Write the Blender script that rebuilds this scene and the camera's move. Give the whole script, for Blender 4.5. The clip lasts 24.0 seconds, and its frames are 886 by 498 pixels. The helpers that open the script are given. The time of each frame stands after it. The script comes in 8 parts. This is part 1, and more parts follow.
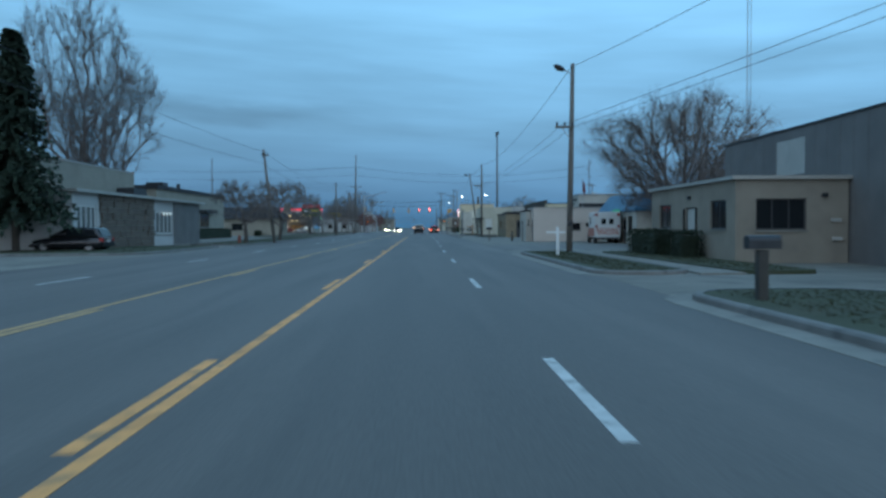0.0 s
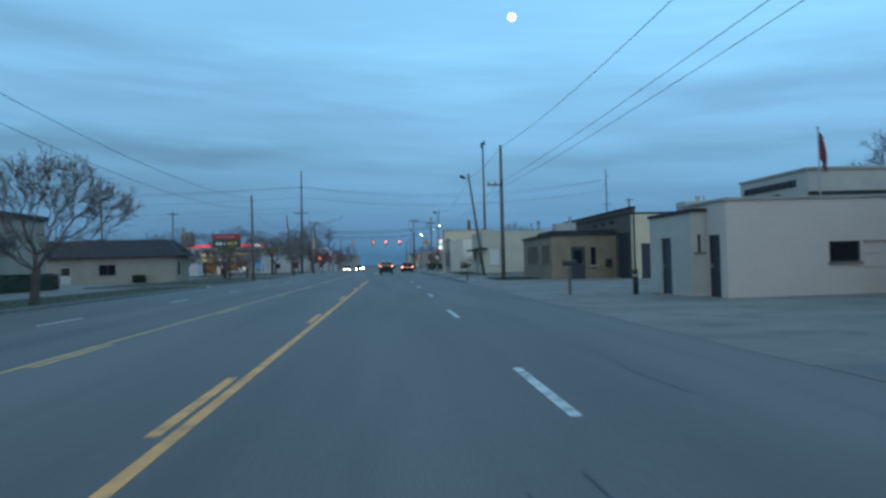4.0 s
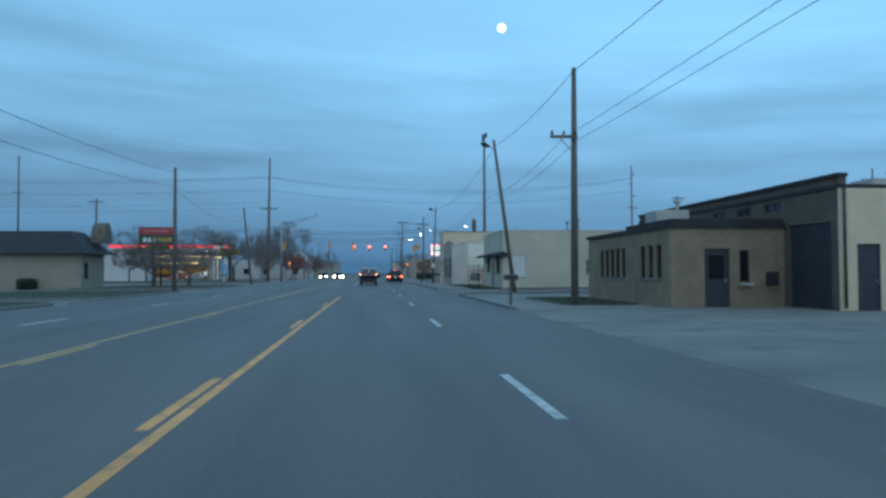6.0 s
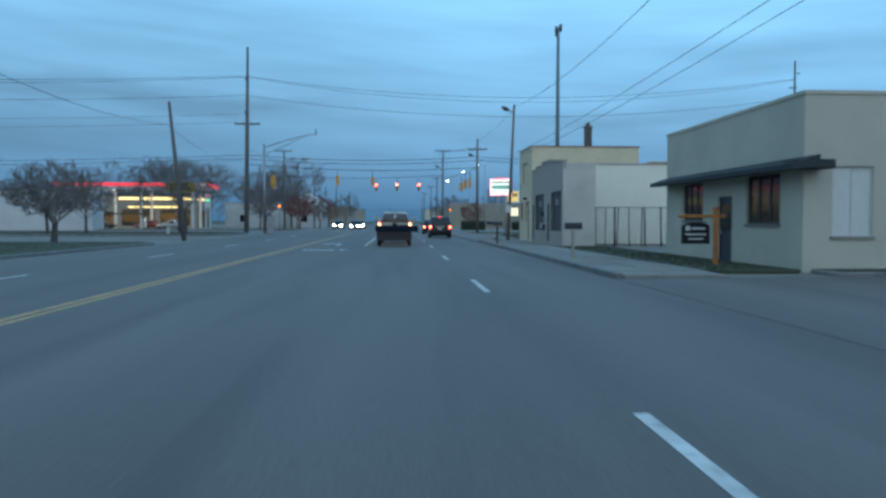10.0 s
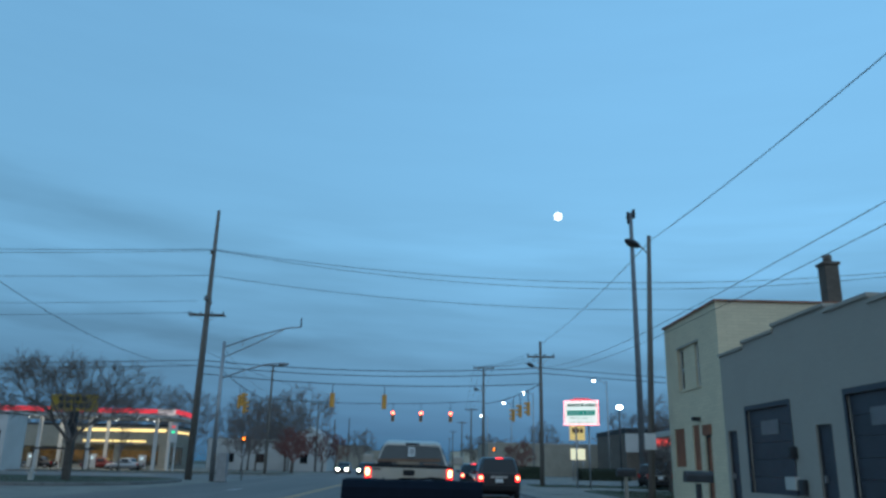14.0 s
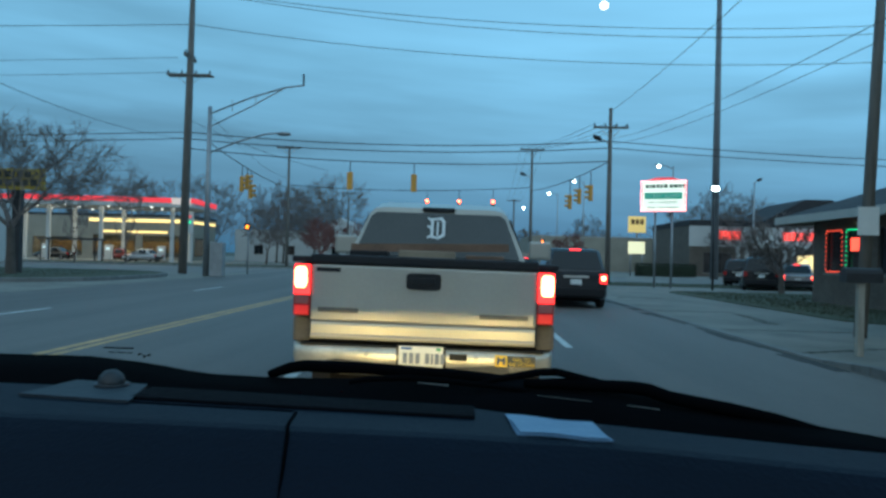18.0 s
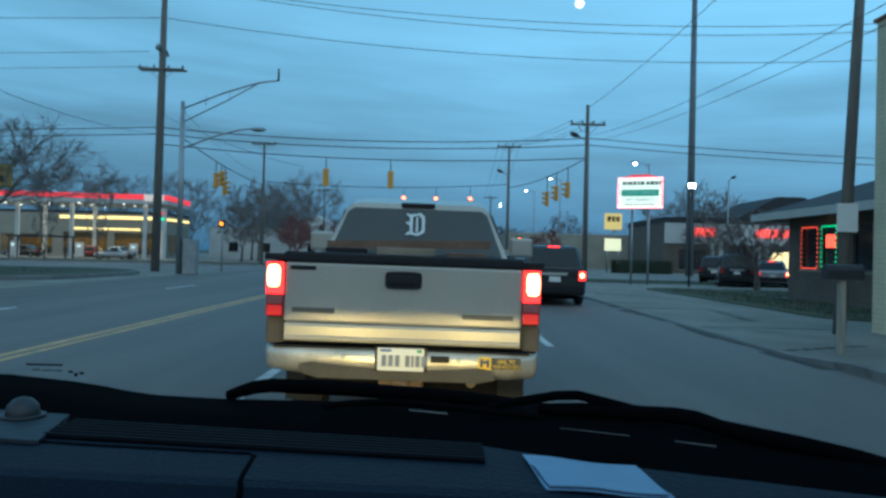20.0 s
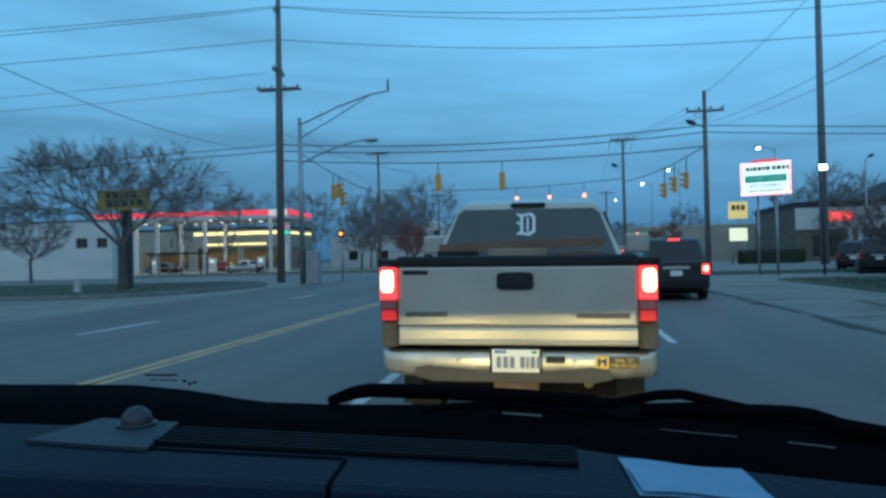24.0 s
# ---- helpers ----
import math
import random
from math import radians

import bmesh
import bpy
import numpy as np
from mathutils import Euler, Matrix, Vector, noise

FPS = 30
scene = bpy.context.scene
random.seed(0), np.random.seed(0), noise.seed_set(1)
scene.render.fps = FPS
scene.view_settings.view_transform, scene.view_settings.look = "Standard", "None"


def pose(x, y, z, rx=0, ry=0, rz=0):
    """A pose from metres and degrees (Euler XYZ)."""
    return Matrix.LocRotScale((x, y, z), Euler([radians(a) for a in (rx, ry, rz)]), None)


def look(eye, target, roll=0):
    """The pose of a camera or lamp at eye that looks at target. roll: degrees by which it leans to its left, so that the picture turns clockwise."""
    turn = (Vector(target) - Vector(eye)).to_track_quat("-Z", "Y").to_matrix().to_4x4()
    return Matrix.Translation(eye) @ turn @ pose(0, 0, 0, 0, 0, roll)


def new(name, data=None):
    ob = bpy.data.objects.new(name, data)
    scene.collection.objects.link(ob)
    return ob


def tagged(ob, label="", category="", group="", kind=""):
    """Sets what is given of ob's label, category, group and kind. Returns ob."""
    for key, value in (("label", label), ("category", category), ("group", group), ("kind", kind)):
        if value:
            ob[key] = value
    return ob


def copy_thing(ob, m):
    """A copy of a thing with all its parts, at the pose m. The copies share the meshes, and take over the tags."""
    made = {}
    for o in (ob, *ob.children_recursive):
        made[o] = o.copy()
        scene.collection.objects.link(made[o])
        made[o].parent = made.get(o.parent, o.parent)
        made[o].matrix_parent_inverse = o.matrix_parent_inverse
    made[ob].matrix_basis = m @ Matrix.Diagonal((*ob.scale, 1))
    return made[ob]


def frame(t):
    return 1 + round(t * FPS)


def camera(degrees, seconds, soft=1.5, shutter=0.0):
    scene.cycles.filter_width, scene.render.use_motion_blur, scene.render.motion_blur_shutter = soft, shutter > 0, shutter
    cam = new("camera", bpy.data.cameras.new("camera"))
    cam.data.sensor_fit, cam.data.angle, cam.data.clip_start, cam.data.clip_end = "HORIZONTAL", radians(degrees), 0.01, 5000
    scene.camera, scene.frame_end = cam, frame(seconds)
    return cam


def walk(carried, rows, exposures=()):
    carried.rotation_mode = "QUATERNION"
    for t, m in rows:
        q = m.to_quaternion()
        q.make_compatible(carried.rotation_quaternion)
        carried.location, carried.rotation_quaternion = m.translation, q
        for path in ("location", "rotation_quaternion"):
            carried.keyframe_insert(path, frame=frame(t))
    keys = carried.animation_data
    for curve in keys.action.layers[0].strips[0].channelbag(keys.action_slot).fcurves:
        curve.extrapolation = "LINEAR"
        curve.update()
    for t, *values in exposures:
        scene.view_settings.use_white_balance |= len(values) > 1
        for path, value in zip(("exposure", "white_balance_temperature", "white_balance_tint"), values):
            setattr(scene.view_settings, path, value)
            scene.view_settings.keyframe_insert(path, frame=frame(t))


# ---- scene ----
cam = camera(60.434, 24.0, soft=2.8, shutter=0.3)
EYE = 1.370
ROWS = [
    (0, 0.189, 0.000, -1.650, -1.628, 0.303),
    (0.5, -0.019, 5.854, -3.306, -0.650, 1.094),
    (1, -0.063, 11.839, -6.532, 0.396, -1.511),
    (1.2, -0.061, 14.261, -6.420, 1.157, -0.345),
    (1.5, -0.088, 17.945, -5.642, 1.927, 0.329),
    (2, -0.118, 24.122, -6.898, 0.859, -0.337),
    (2.5, -0.162, 30.416, -7.191, -3.025, -0.537),
    (3, -0.154, 36.285, -5.055, -1.153, 0.461),
    (3.5, -0.059, 41.770, -4.081, 0.455, 1.565),
    (5.5, 0.030, 66.014, -4.743, 1.602, 1.065),
    (5.9, 0.015, 70.690, -5.236, 1.806, -0.001),
    (6, 0.011, 71.848, -5.371, 1.775, 0.235),
    (6.5, 0.008, 77.552, -5.661, 2.664, 0.214),
    (7, -0.007, 83.046, -4.959, 2.698, 1.036),
    (7.5, -0.020, 88.495, -4.677, 3.494, 0.451),
    (8, -0.012, 93.830, -4.543, 0.252, 0.856),
    (8.3, 0.011, 97.034, -2.945, 2.767, 0.986),
    (8.5, 0.038, 99.111, -1.839, 2.746, 1.337),
    (9, 0.037, 104.234, -4.576, -1.913, -0.649),
    (9.1, 0.014, 105.234, -5.046, -2.196, -1.146),
    (9.5, 0.040, 109.111, -5.623, -3.244, -1.543),
    (10, -0.012, 113.714, -3.245, -2.106, -0.098),
    (10.5, 0.009, 118.191, -3.332, -0.298, 0.474),
    (11, 0.070, 122.259, -2.590, 5.097, 0.700),
    (11.3, 0.085, 124.599, -1.778, 8.047, -0.207),
    (11.5, 0.090, 126.137, -2.009, 9.971, -0.212),
    (13.5, 0.012, 139.092, -0.898, 15.767, 0.053),
    (14, 0.007, 141.351, -1.397, 15.843, -1.061),
    (14.5, -0.029, 143.587, -0.056, 17.012, -0.650),
    (15, -0.066, 145.679, 0.974, 17.434, -0.547),
    (15.5, -0.116, 147.416, 1.152, 16.901, -0.489),
    (15.6, -0.121, 147.736, 1.193, 16.802, -0.455),
    (16, -0.138, 148.947, 1.282, 16.772, -0.486),
    (16.5, -0.132, 150.251, 1.417, 16.886, -0.400),
    (17, -0.086, 151.313, 1.186, 15.626, -0.551),
    (17.5, 0.024, 152.52, 2.960, 2.791, -1.652),
    (18, -0.043, 153.29, 1.419, 0.631, -1.415),
    (18.5, -0.045, 153.525, 1.521, 0.106, -0.854),
    (20.5, -0.085, 153.555, -0.776, 0.528, -1.342),
    (21, -0.082, 153.554, -0.716, -0.191, -1.067),
    (21.5, -0.079, 153.552, -0.883, -0.424, -0.996),
    (22, -0.075, 153.552, -0.918, -0.312, -0.994),
    (22.5, -0.032, 153.600, 1.650, -1.100, 0.700),
    (23, 0.011, 153.647, 3.748, -2.706, 4.424),
    (23.5, -0.013, 153.612, 6.330, -1.070, 3.050),
    (24, -0.037, 153.577, 8.390, 0.576, 1.370),
]
EXPOSURES = [(0.0, 0.38, 6500, 6), (9.0, 0.40, 6500, 6), (10.0, 0.48, 6500, 6), (11.0, 0.22, 6500, 6), (11.6, 0.0, 6420, 5), (13.5, 0.05, 6350, 5), (17.0, 0.05, 6350, 5), (17.7, 0.26, 6480, -3), (21.0, 0.24, 6020, -5), (24.0, 0.24, 5700, -5)]


def lift(t):  # the eye rises a little while it turns at the end
    return float(np.interp(t, (22.0, 22.5, 23.0, 23.5, 24.0), (0.0, 0.02, 0.036, 0.016, -0.002)))


walk(cam, [(t, pose(x, y, EYE + lift(t), 90 + pitch, roll, yaw)) for t, x, y, yaw, pitch, roll in ROWS], EXPOSURES)

# ---- sky and light: dusk, after sunset, the brighter sky behind the camera ----
world = bpy.data.worlds.new("dusk_sky")
scene.world = world
world.use_nodes = True


def world_nodes():
    nt = world.node_tree
    nt.nodes.clear()
    N, L = nt.nodes.new, nt.links.new
    tc = N("ShaderNodeTexCoord")
    sep = N("ShaderNodeSeparateXYZ")
    L(tc.outputs["Generated"], sep.inputs[0])
    ramp = N("ShaderNodeValToRGB")
    cr = ramp.color_ramp
    cr.elements[0].position, cr.elements[0].color = 0.0, (0.050, 0.155, 0.30, 1)
    cr.elements[1].position, cr.elements[1].color = 1.0, (0.17, 0.41, 0.70, 1)
    for p, c in ((0.05, (0.085, 0.220, 0.395, 1)), (0.13, (0.145, 0.335, 0.555, 1)), (0.26, (0.215, 0.495, 0.80, 1)), (0.5, (0.205, 0.475, 0.79, 1))):
        e = cr.elements.new(p)
        e.color = c
    L(sep.outputs["Z"], ramp.inputs[0])
    # the way of the sky in degrees: azimuth from the street's axis, and elevation
    def calc(op, a, b=None, c=None):
        n = N("ShaderNodeMath")
        n.operation = op
        for k, v in enumerate((a, b, c)):
            if v is None:
                continue
            if isinstance(v, (int, float)):
                n.inputs[k].default_value = v
            else:
                L(v, n.inputs[k])
        return n.outputs[0]

    def ease(v, a, b, lo=0.0, hi=1.0):
        n = N("ShaderNodeMapRange")
        n.interpolation_type = "SMOOTHSTEP"
        n.inputs["From Min"].default_value, n.inputs["From Max"].default_value = a, b
        n.inputs["To Min"].default_value, n.inputs["To Max"].default_value = lo, hi
        L(v, n.inputs["Value"])
        return n.outputs[0]
    az = calc("MULTIPLY", calc("ARCTAN2", sep.outputs["X"], sep.outputs["Y"]), 57.2958)
    el = calc("MULTIPLY", calc("ARCSINE", sep.outputs["Z"]), 57.2958)

    def drawn(sx, sz, shift, detail, rough):  # noise drawn out along the horizon
        p = N("ShaderNodeCombineXYZ")
        L(calc("MULTIPLY_ADD", az, sx, shift), p.inputs["X"])
        L(calc("MULTIPLY", calc("MULTIPLY_ADD", az, 0.05, el), sz), p.inputs["Y"])
        n = N("ShaderNodeTexNoise")
        n.inputs["Scale"].default_value, n.inputs["Detail"].default_value, n.inputs["Roughness"].default_value = 1.0, detail, rough
        L(p.outputs[0], n.inputs["Vector"])
        return n.outputs["Fac"]
    ragged = calc("MULTIPLY", calc("SUBTRACT", drawn(0.11, 0.45, 3.0, 4.0, 0.55), 0.5), 3.4)

    def streak(el0, slope, az0, wide, mask_a, mask_b, dark):
        """1 outside, 1 - dark in the middle of a soft band that rises by slope degrees a degree of azimuth."""
        mid = calc("MULTIPLY_ADD", calc("SUBTRACT", az, az0), slope, el0)
        d = calc("DIVIDE", calc("ADD", calc("SUBTRACT", el, mid), ragged), wide)
        bell = calc("EXPONENT", calc("MULTIPLY", calc("MULTIPLY", d, d), -1.0))
        amount = calc("MULTIPLY", calc("MULTIPLY", bell, ease(az, mask_a, mask_b)), -dark)
        return calc("ADD", amount, 1.0)
    shade = ease(drawn(0.035, 0.30, 0.0, 5.0, 0.5), 0.30, 0.68, 0.90, 1.07)
    fine = ease(drawn(0.10, 0.95, 9.0, 4.0, 0.5), 0.30, 0.70, 0.955, 1.04)
    low = ease(el, 12.0, 22.0, 1.0, 0.12)  # the bands fade overhead
    bands = calc("MULTIPLY", shade, fine)
    for st in ((7.9, -0.045, -2.0, 0.85, 1.0, -13.0, 0.22), (13.3, -0.19, -8.0, 2.1, 8.0, -14.0, 0.17), (5.6, 0.0, 0.0, 1.0, -4.0, -22.0, 0.10),
               (11.5, 0.03, 28.0, 1.5, 16.0, 30.0, 0.17), (7.2, 0.02, 12.0, 0.8, 2.0, 16.0, 0.12), (17.5, -0.2, -28.0, 1.0, -14.0, -26.0, 0.14)):
        bands = calc("MULTIPLY", bands, streak(*st))
    mixf = N("ShaderNodeMix")
    mixf.data_type = "FLOAT"
    L(low, mixf.inputs[0])
    mixf.inputs[2].default_value = 1.0
    L(bands, mixf.inputs[3])
    side = ease(az, -34.0, 30.0, 0.87, 1.09)  # the northern sky is the brighter one
    mul = N("ShaderNodeMix")
    mul.data_type, mul.blend_type = "RGBA", "MULTIPLY"
    mul.inputs[0].default_value = 1.0
    L(ramp.outputs[0], mul.inputs[6])
    L(calc("MULTIPLY", mixf.outputs[0], side), mul.inputs[7])
    # afterglow of the western sky, behind the walk
    neg = N("ShaderNodeMapRange")
    neg.inputs["From Min"].default_value, neg.inputs["From Max"].default_value = 0.1, -0.9
    L(sep.outputs["Y"], neg.inputs["Value"])
    glow = N("ShaderNodeMix")
    glow.data_type, glow.blend_type = "RGBA", "ADD"
    L(neg.outputs[0], glow.inputs[0])
    L(mul.outputs[2], glow.inputs[6])
    glow.inputs[7].default_value = (0.42, 0.40, 0.38, 1)
    sky = N("ShaderNodeTexSky")
    sky.sky_type, sky.sun_disc = "NISHITA", False
    sky.sun_elevation, sky.sun_rotation = radians(1.0), radians(190)
    b1, b2, add, out = N("ShaderNodeBackground"), N("ShaderNodeBackground"), N("ShaderNodeAddShader"), N("ShaderNodeOutputWorld")
    L(glow.outputs[2], b1.inputs[0])
    b1.inputs[1].default_value = 0.95
    L(sky.outputs[0], b2.inputs[0])
    b2.inputs[1].default_value = 0.01
    L(b1.outputs[0], add.inputs[0])
    L(b2.outputs[0], add.inputs[1])
    L(add.outputs[0], out.inputs[0])


world_nodes()


# ---- materials ----
def mat(name, color, rough=0.7, metal=0.0, vary=0.25, scale=3.0, bump=0.2, fine=40.0, spec=0.5, coat=0.0, wear=None, axis=(1, 1, 1)):
    """A surface with broad stains, fine grain and a little relief; wear: (colour, amount)."""
    m = bpy.data.materials.new(name)
    m.use_nodes = True
    nt = m.node_tree
    N, L = nt.nodes.new, nt.links.new
    b = nt.nodes["Principled BSDF"]
    b.inputs["Roughness"].default_value, b.inputs["Metallic"].default_value = rough, metal
    b.inputs["Specular IOR Level"].default_value, b.inputs["Coat Weight"].default_value = spec, coat
    tc = N("ShaderNodeTexCoord")
    mp = N("ShaderNodeMapping")
    mp.inputs["Scale"].default_value = axis
    L(tc.outputs["Object"], mp.inputs[0])
    n1, n2 = N("ShaderNodeTexNoise"), N("ShaderNodeTexNoise")
    n1.inputs["Scale"].default_value, n1.inputs["Detail"].default_value = scale, 6
    n2.inputs["Scale"].default_value, n2.inputs["Detail"].default_value = fine, 3
    L(mp.outputs[0], n1.inputs["Vector"])
    L(mp.outputs[0], n2.inputs["Vector"])
    mixn = N("ShaderNodeMath")
    mixn.operation = "MULTIPLY_ADD"
    L(n2.outputs["Fac"], mixn.inputs[0])
    mixn.inputs[1].default_value = 0.45
    L(n1.outputs["Fac"], mixn.inputs[2])
    rng = N("ShaderNodeMapRange")
    rng.inputs["From Min"].default_value, rng.inputs["From Max"].default_value = 0.42, 1.02
    rng.inputs["To Min"].default_value, rng.inputs["To Max"].default_value = 1 - vary, 1 + vary
    L(mixn.outputs[0], rng.inputs["Value"])
    info = N("ShaderNodeObjectInfo")
    r2 = N("ShaderNodeMapRange")
    r2.inputs["To Min"].default_value, r2.inputs["To Max"].default_value = 1 - vary * 0.25, 1 + vary * 0.25
    L(info.outputs["Random"], r2.inputs["Value"])
    mm = N("ShaderNodeMath")
    mm.operation = "MULTIPLY"
    L(rng.outputs[0], mm.inputs[0])
    L(r2.outputs[0], mm.inputs[1])
    c = N("ShaderNodeMix")
    c.data_type, c.blend_type = "RGBA", "MULTIPLY"
    c.inputs[0].default_value = 1.0
    c.inputs[6].default_value = (*color, 1)
    L(mm.outputs[0], c.inputs[7])
    last = c.outputs[2]
    if wear:
        n3 = N("ShaderNodeTexNoise")
        n3.inputs["Scale"].default_value, n3.inputs["Detail"].default_value = scale * 2.3, 8
        L(mp.outputs[0], n3.inputs["Vector"])
        wr = N("ShaderNodeMapRange")
        wr.inputs["From Min"].default_value, wr.inputs["From Max"].default_value = 0.52, 0.68
        wr.inputs["To Max"].default_value = wear[1]
        L(n3.outputs["Fac"], wr.inputs["Value"])
        w = N("ShaderNodeMix")
        w.data_type = "RGBA"
        L(wr.outputs[0], w.inputs[0])
        L(last, w.inputs[6])
        w.inputs[7].default_value = (*wear[0], 1)
        last = w.outputs[2]
    L(last, b.inputs["Base Color"])
    if bump:
        bp = N("ShaderNodeBump")
        bp.inputs["Strength"].default_value, bp.inputs["Distance"].default_value = bump, 0.01
        L(n2.outputs["Fac"], bp.inputs["Height"])
        L(bp.outputs[0], b.inputs["Normal"])
    return m


def glowing(name, color, strength):
    m = bpy.data.materials.new(name)
    m.use_nodes = True
    b = m.node_tree.nodes["Principled BSDF"]
    b.inputs["Base Color"].default_value = (*[0.5 * v for v in color], 1)
    b.inputs["Emission Color"].default_value = (*color, 1)
    b.inputs["Emission Strength"].default_value = strength
    return m


def glass_mat(name, tint=(0.75, 0.8, 0.82), rough=0.03, alpha=1.0):
    m = bpy.data.materials.new(name)
    m.use_nodes = True
    b = m.node_tree.nodes["Principled BSDF"]
    b.inputs["Base Color"].default_value = (*tint, 1)
    b.inputs["Roughness"].default_value = rough
    b.inputs["Transmission Weight"].default_value = alpha
    b.inputs["IOR"].default_value = 1.45
    return m


def brick_mat(name, color, mortar, bw=0.2, bh=0.067, vary=0.3, plane_x=True):
    """Coursed masonry as fine relief, for walls seen from far off."""
    m = mat(name, color, 0.85, 0, vary, 1.2, 0.0, 30)
    nt = m.node_tree
    N, L = nt.nodes.new, nt.links.new
    tc, sep, com, sm = N("ShaderNodeTexCoord"), N("ShaderNodeSeparateXYZ"), N("ShaderNodeCombineXYZ"), N("ShaderNodeMath")
    L(tc.outputs["Object"], sep.inputs[0])
    sm.operation = "ADD"
    L(sep.outputs[0], sm.inputs[0])
    L(sep.outputs[1], sm.inputs[1])
    L(sm.outputs[0], com.inputs[0])
    L(sep.outputs[2], com.inputs[1])
    br = N("ShaderNodeTexBrick")
    br.inputs["Scale"].default_value = 1.0
    br.inputs["Brick Width"].default_value, br.inputs["Row Height"].default_value, br.inputs["Mortar Size"].default_value = bw, bh, bh * 0.09
    br.inputs["Color1"].default_value, br.inputs["Color2"].default_value, br.inputs["Mortar"].default_value = (1, 1, 1, 1), (1 - vary * 0.8, 1 - vary * 0.8, 1 - vary * 0.8, 1), (*mortar, 1)
    L(com.outputs[0], br.inputs["Vector"])
    b = nt.nodes["Principled BSDF"]
    old = b.inputs["Base Color"].links[0].from_socket
    mx = N("ShaderNodeMix")
    mx.data_type, mx.blend_type = "RGBA", "MULTIPLY"
    mx.inputs[0].default_value = 1.0
    L(old, mx.inputs[6])
    L(br.outputs["Color"], mx.inputs[7])
    L(mx.outputs[2], b.inputs["Base Color"])
    bp = N("ShaderNodeBump")
    bp.inputs["Strength"].default_value, bp.inputs["Distance"].default_value = 0.5, 0.01
    bp.invert = True
    L(br.outputs["Fac"], bp.inputs["Height"])
    L(bp.outputs[0], b.inputs["Normal"])
    return m


M = {}
M["asphalt"] = mat("asphalt", (0.128, 0.111, 0.099), 0.68, 0, 0.34, 0.5, 0.5, 55, wear=((0.076, 0.067, 0.061), 0.55), axis=(1, 0.06, 1))
M["lot"] = mat("worn_lot_paving", (0.185, 0.170, 0.145), 0.85, 0, 0.3, 0.3, 0.4, 40, wear=((0.085, 0.08, 0.072), 0.6))
M["concrete"] = mat("pale_concrete", (0.215, 0.20, 0.175), 0.85, 0, 0.25, 0.8, 0.3, 45, wear=((0.10, 0.10, 0.095), 0.5))
M["kerb"] = mat("kerb_concrete", (0.16, 0.155, 0.147), 0.85, 0, 0.3, 1.4, 0.3, 45, wear=((0.07, 0.07, 0.07), 0.6))
M["yellow"] = mat("yellow_road_paint", (0.76, 0.335, 0.105), 0.7, 0, 0.3, 1.5, 0.2, 30, wear=((0.20, 0.15, 0.09), 0.6))
M["white_paint"] = mat("white_road_paint", (0.50, 0.50, 0.48), 0.7, 0, 0.25, 1.8, 0.2, 30, wear=((0.14, 0.14, 0.135), 0.7))
M["grass"] = mat("winter_grass", (0.044, 0.050, 0.025), 0.95, 0, 0.3, 0.5, 0.5, 30, wear=((0.07, 0.064, 0.038), 0.5))
M["soil"] = mat("verge_soil", (0.055, 0.055, 0.035), 0.95, 0, 0.5, 0.4, 0.6, 25, wear=((0.09, 0.08, 0.05), 0.5))
M["wood_pole"] = mat("weathered_pole_wood", (0.125, 0.112, 0.10), 0.9, 0, 0.35, 2.0, 0.5, 25, axis=(6, 6, 0.6))
M["pale_wood"] = mat("pale_weathered_wood", (0.30, 0.28, 0.24), 0.9, 0, 0.3, 3, 0.4, 25, axis=(6, 6, 0.6))
M["galv"] = mat("galvanised_steel", (0.30, 0.31, 0.32), 0.5, 0.7, 0.2, 3, 0.1, 40)
M["dark_metal"] = mat("dark_metal", (0.035, 0.036, 0.04), 0.5, 0.4, 0.3, 4, 0.1, 50)
M["wire"] = mat("cable_black", (0.018, 0.018, 0.02), 0.6, 0, 0.1, 3, 0)
M["bark"] = mat("tree_bark", (0.085, 0.070, 0.060), 0.95, 0, 0.4, 4, 0.6, 30)
M["twig"] = mat("twig_bark", (0.150, 0.122, 0.112), 0.95, 0, 0.4, 4, 0.3, 30)
M["needle"] = mat("spruce_needles", (0.020, 0.036, 0.022), 0.9, 0, 0.5, 2, 0.3, 30)
M["hedge"] = mat("hedge_leaves", (0.020, 0.030, 0.016), 0.9, 0, 0.5, 4, 0.3, 30)
M["red_shrub"] = mat("red_bare_shrub", (0.16, 0.062, 0.052), 0.9, 0, 0.4, 2, 0.3, 30)
M["glass"] = glass_mat("window_glass", (0.5, 0.55, 0.58))
M["dark_glass"] = mat("tinted_glass", (0.012, 0.014, 0.016), 0.08, 0, 0.05, 2, 0, spec=0.35)
M["dull_pane"] = mat("dull_grey_pane", (0.13, 0.14, 0.14), 0.25, 0, 0.3, 1.5, 0)
M["dark_room"] = mat("dim_room", (0.02, 0.02, 0.022), 0.9, 0, 0.3, 1, 0)
M["frame"] = mat("window_frame_dark", (0.045, 0.045, 0.048), 0.5, 0.2, 0.2, 5, 0.1)
M["frame_white"] = mat("window_frame_white", (0.55, 0.55, 0.53), 0.6, 0, 0.15, 5, 0.1)
M["roof_dark"] = mat("dark_roofing", (0.032, 0.032, 0.036), 0.9, 0, 0.35, 2, 0.5, 30)
M["door_dark"] = mat("dark_painted_door", (0.030, 0.036, 0.048), 0.5, 0, 0.3, 3, 0.1)
M["steel_post"] = mat("painted_post", (0.05, 0.045, 0.04), 0.7, 0.2, 0.3, 4, 0.2)
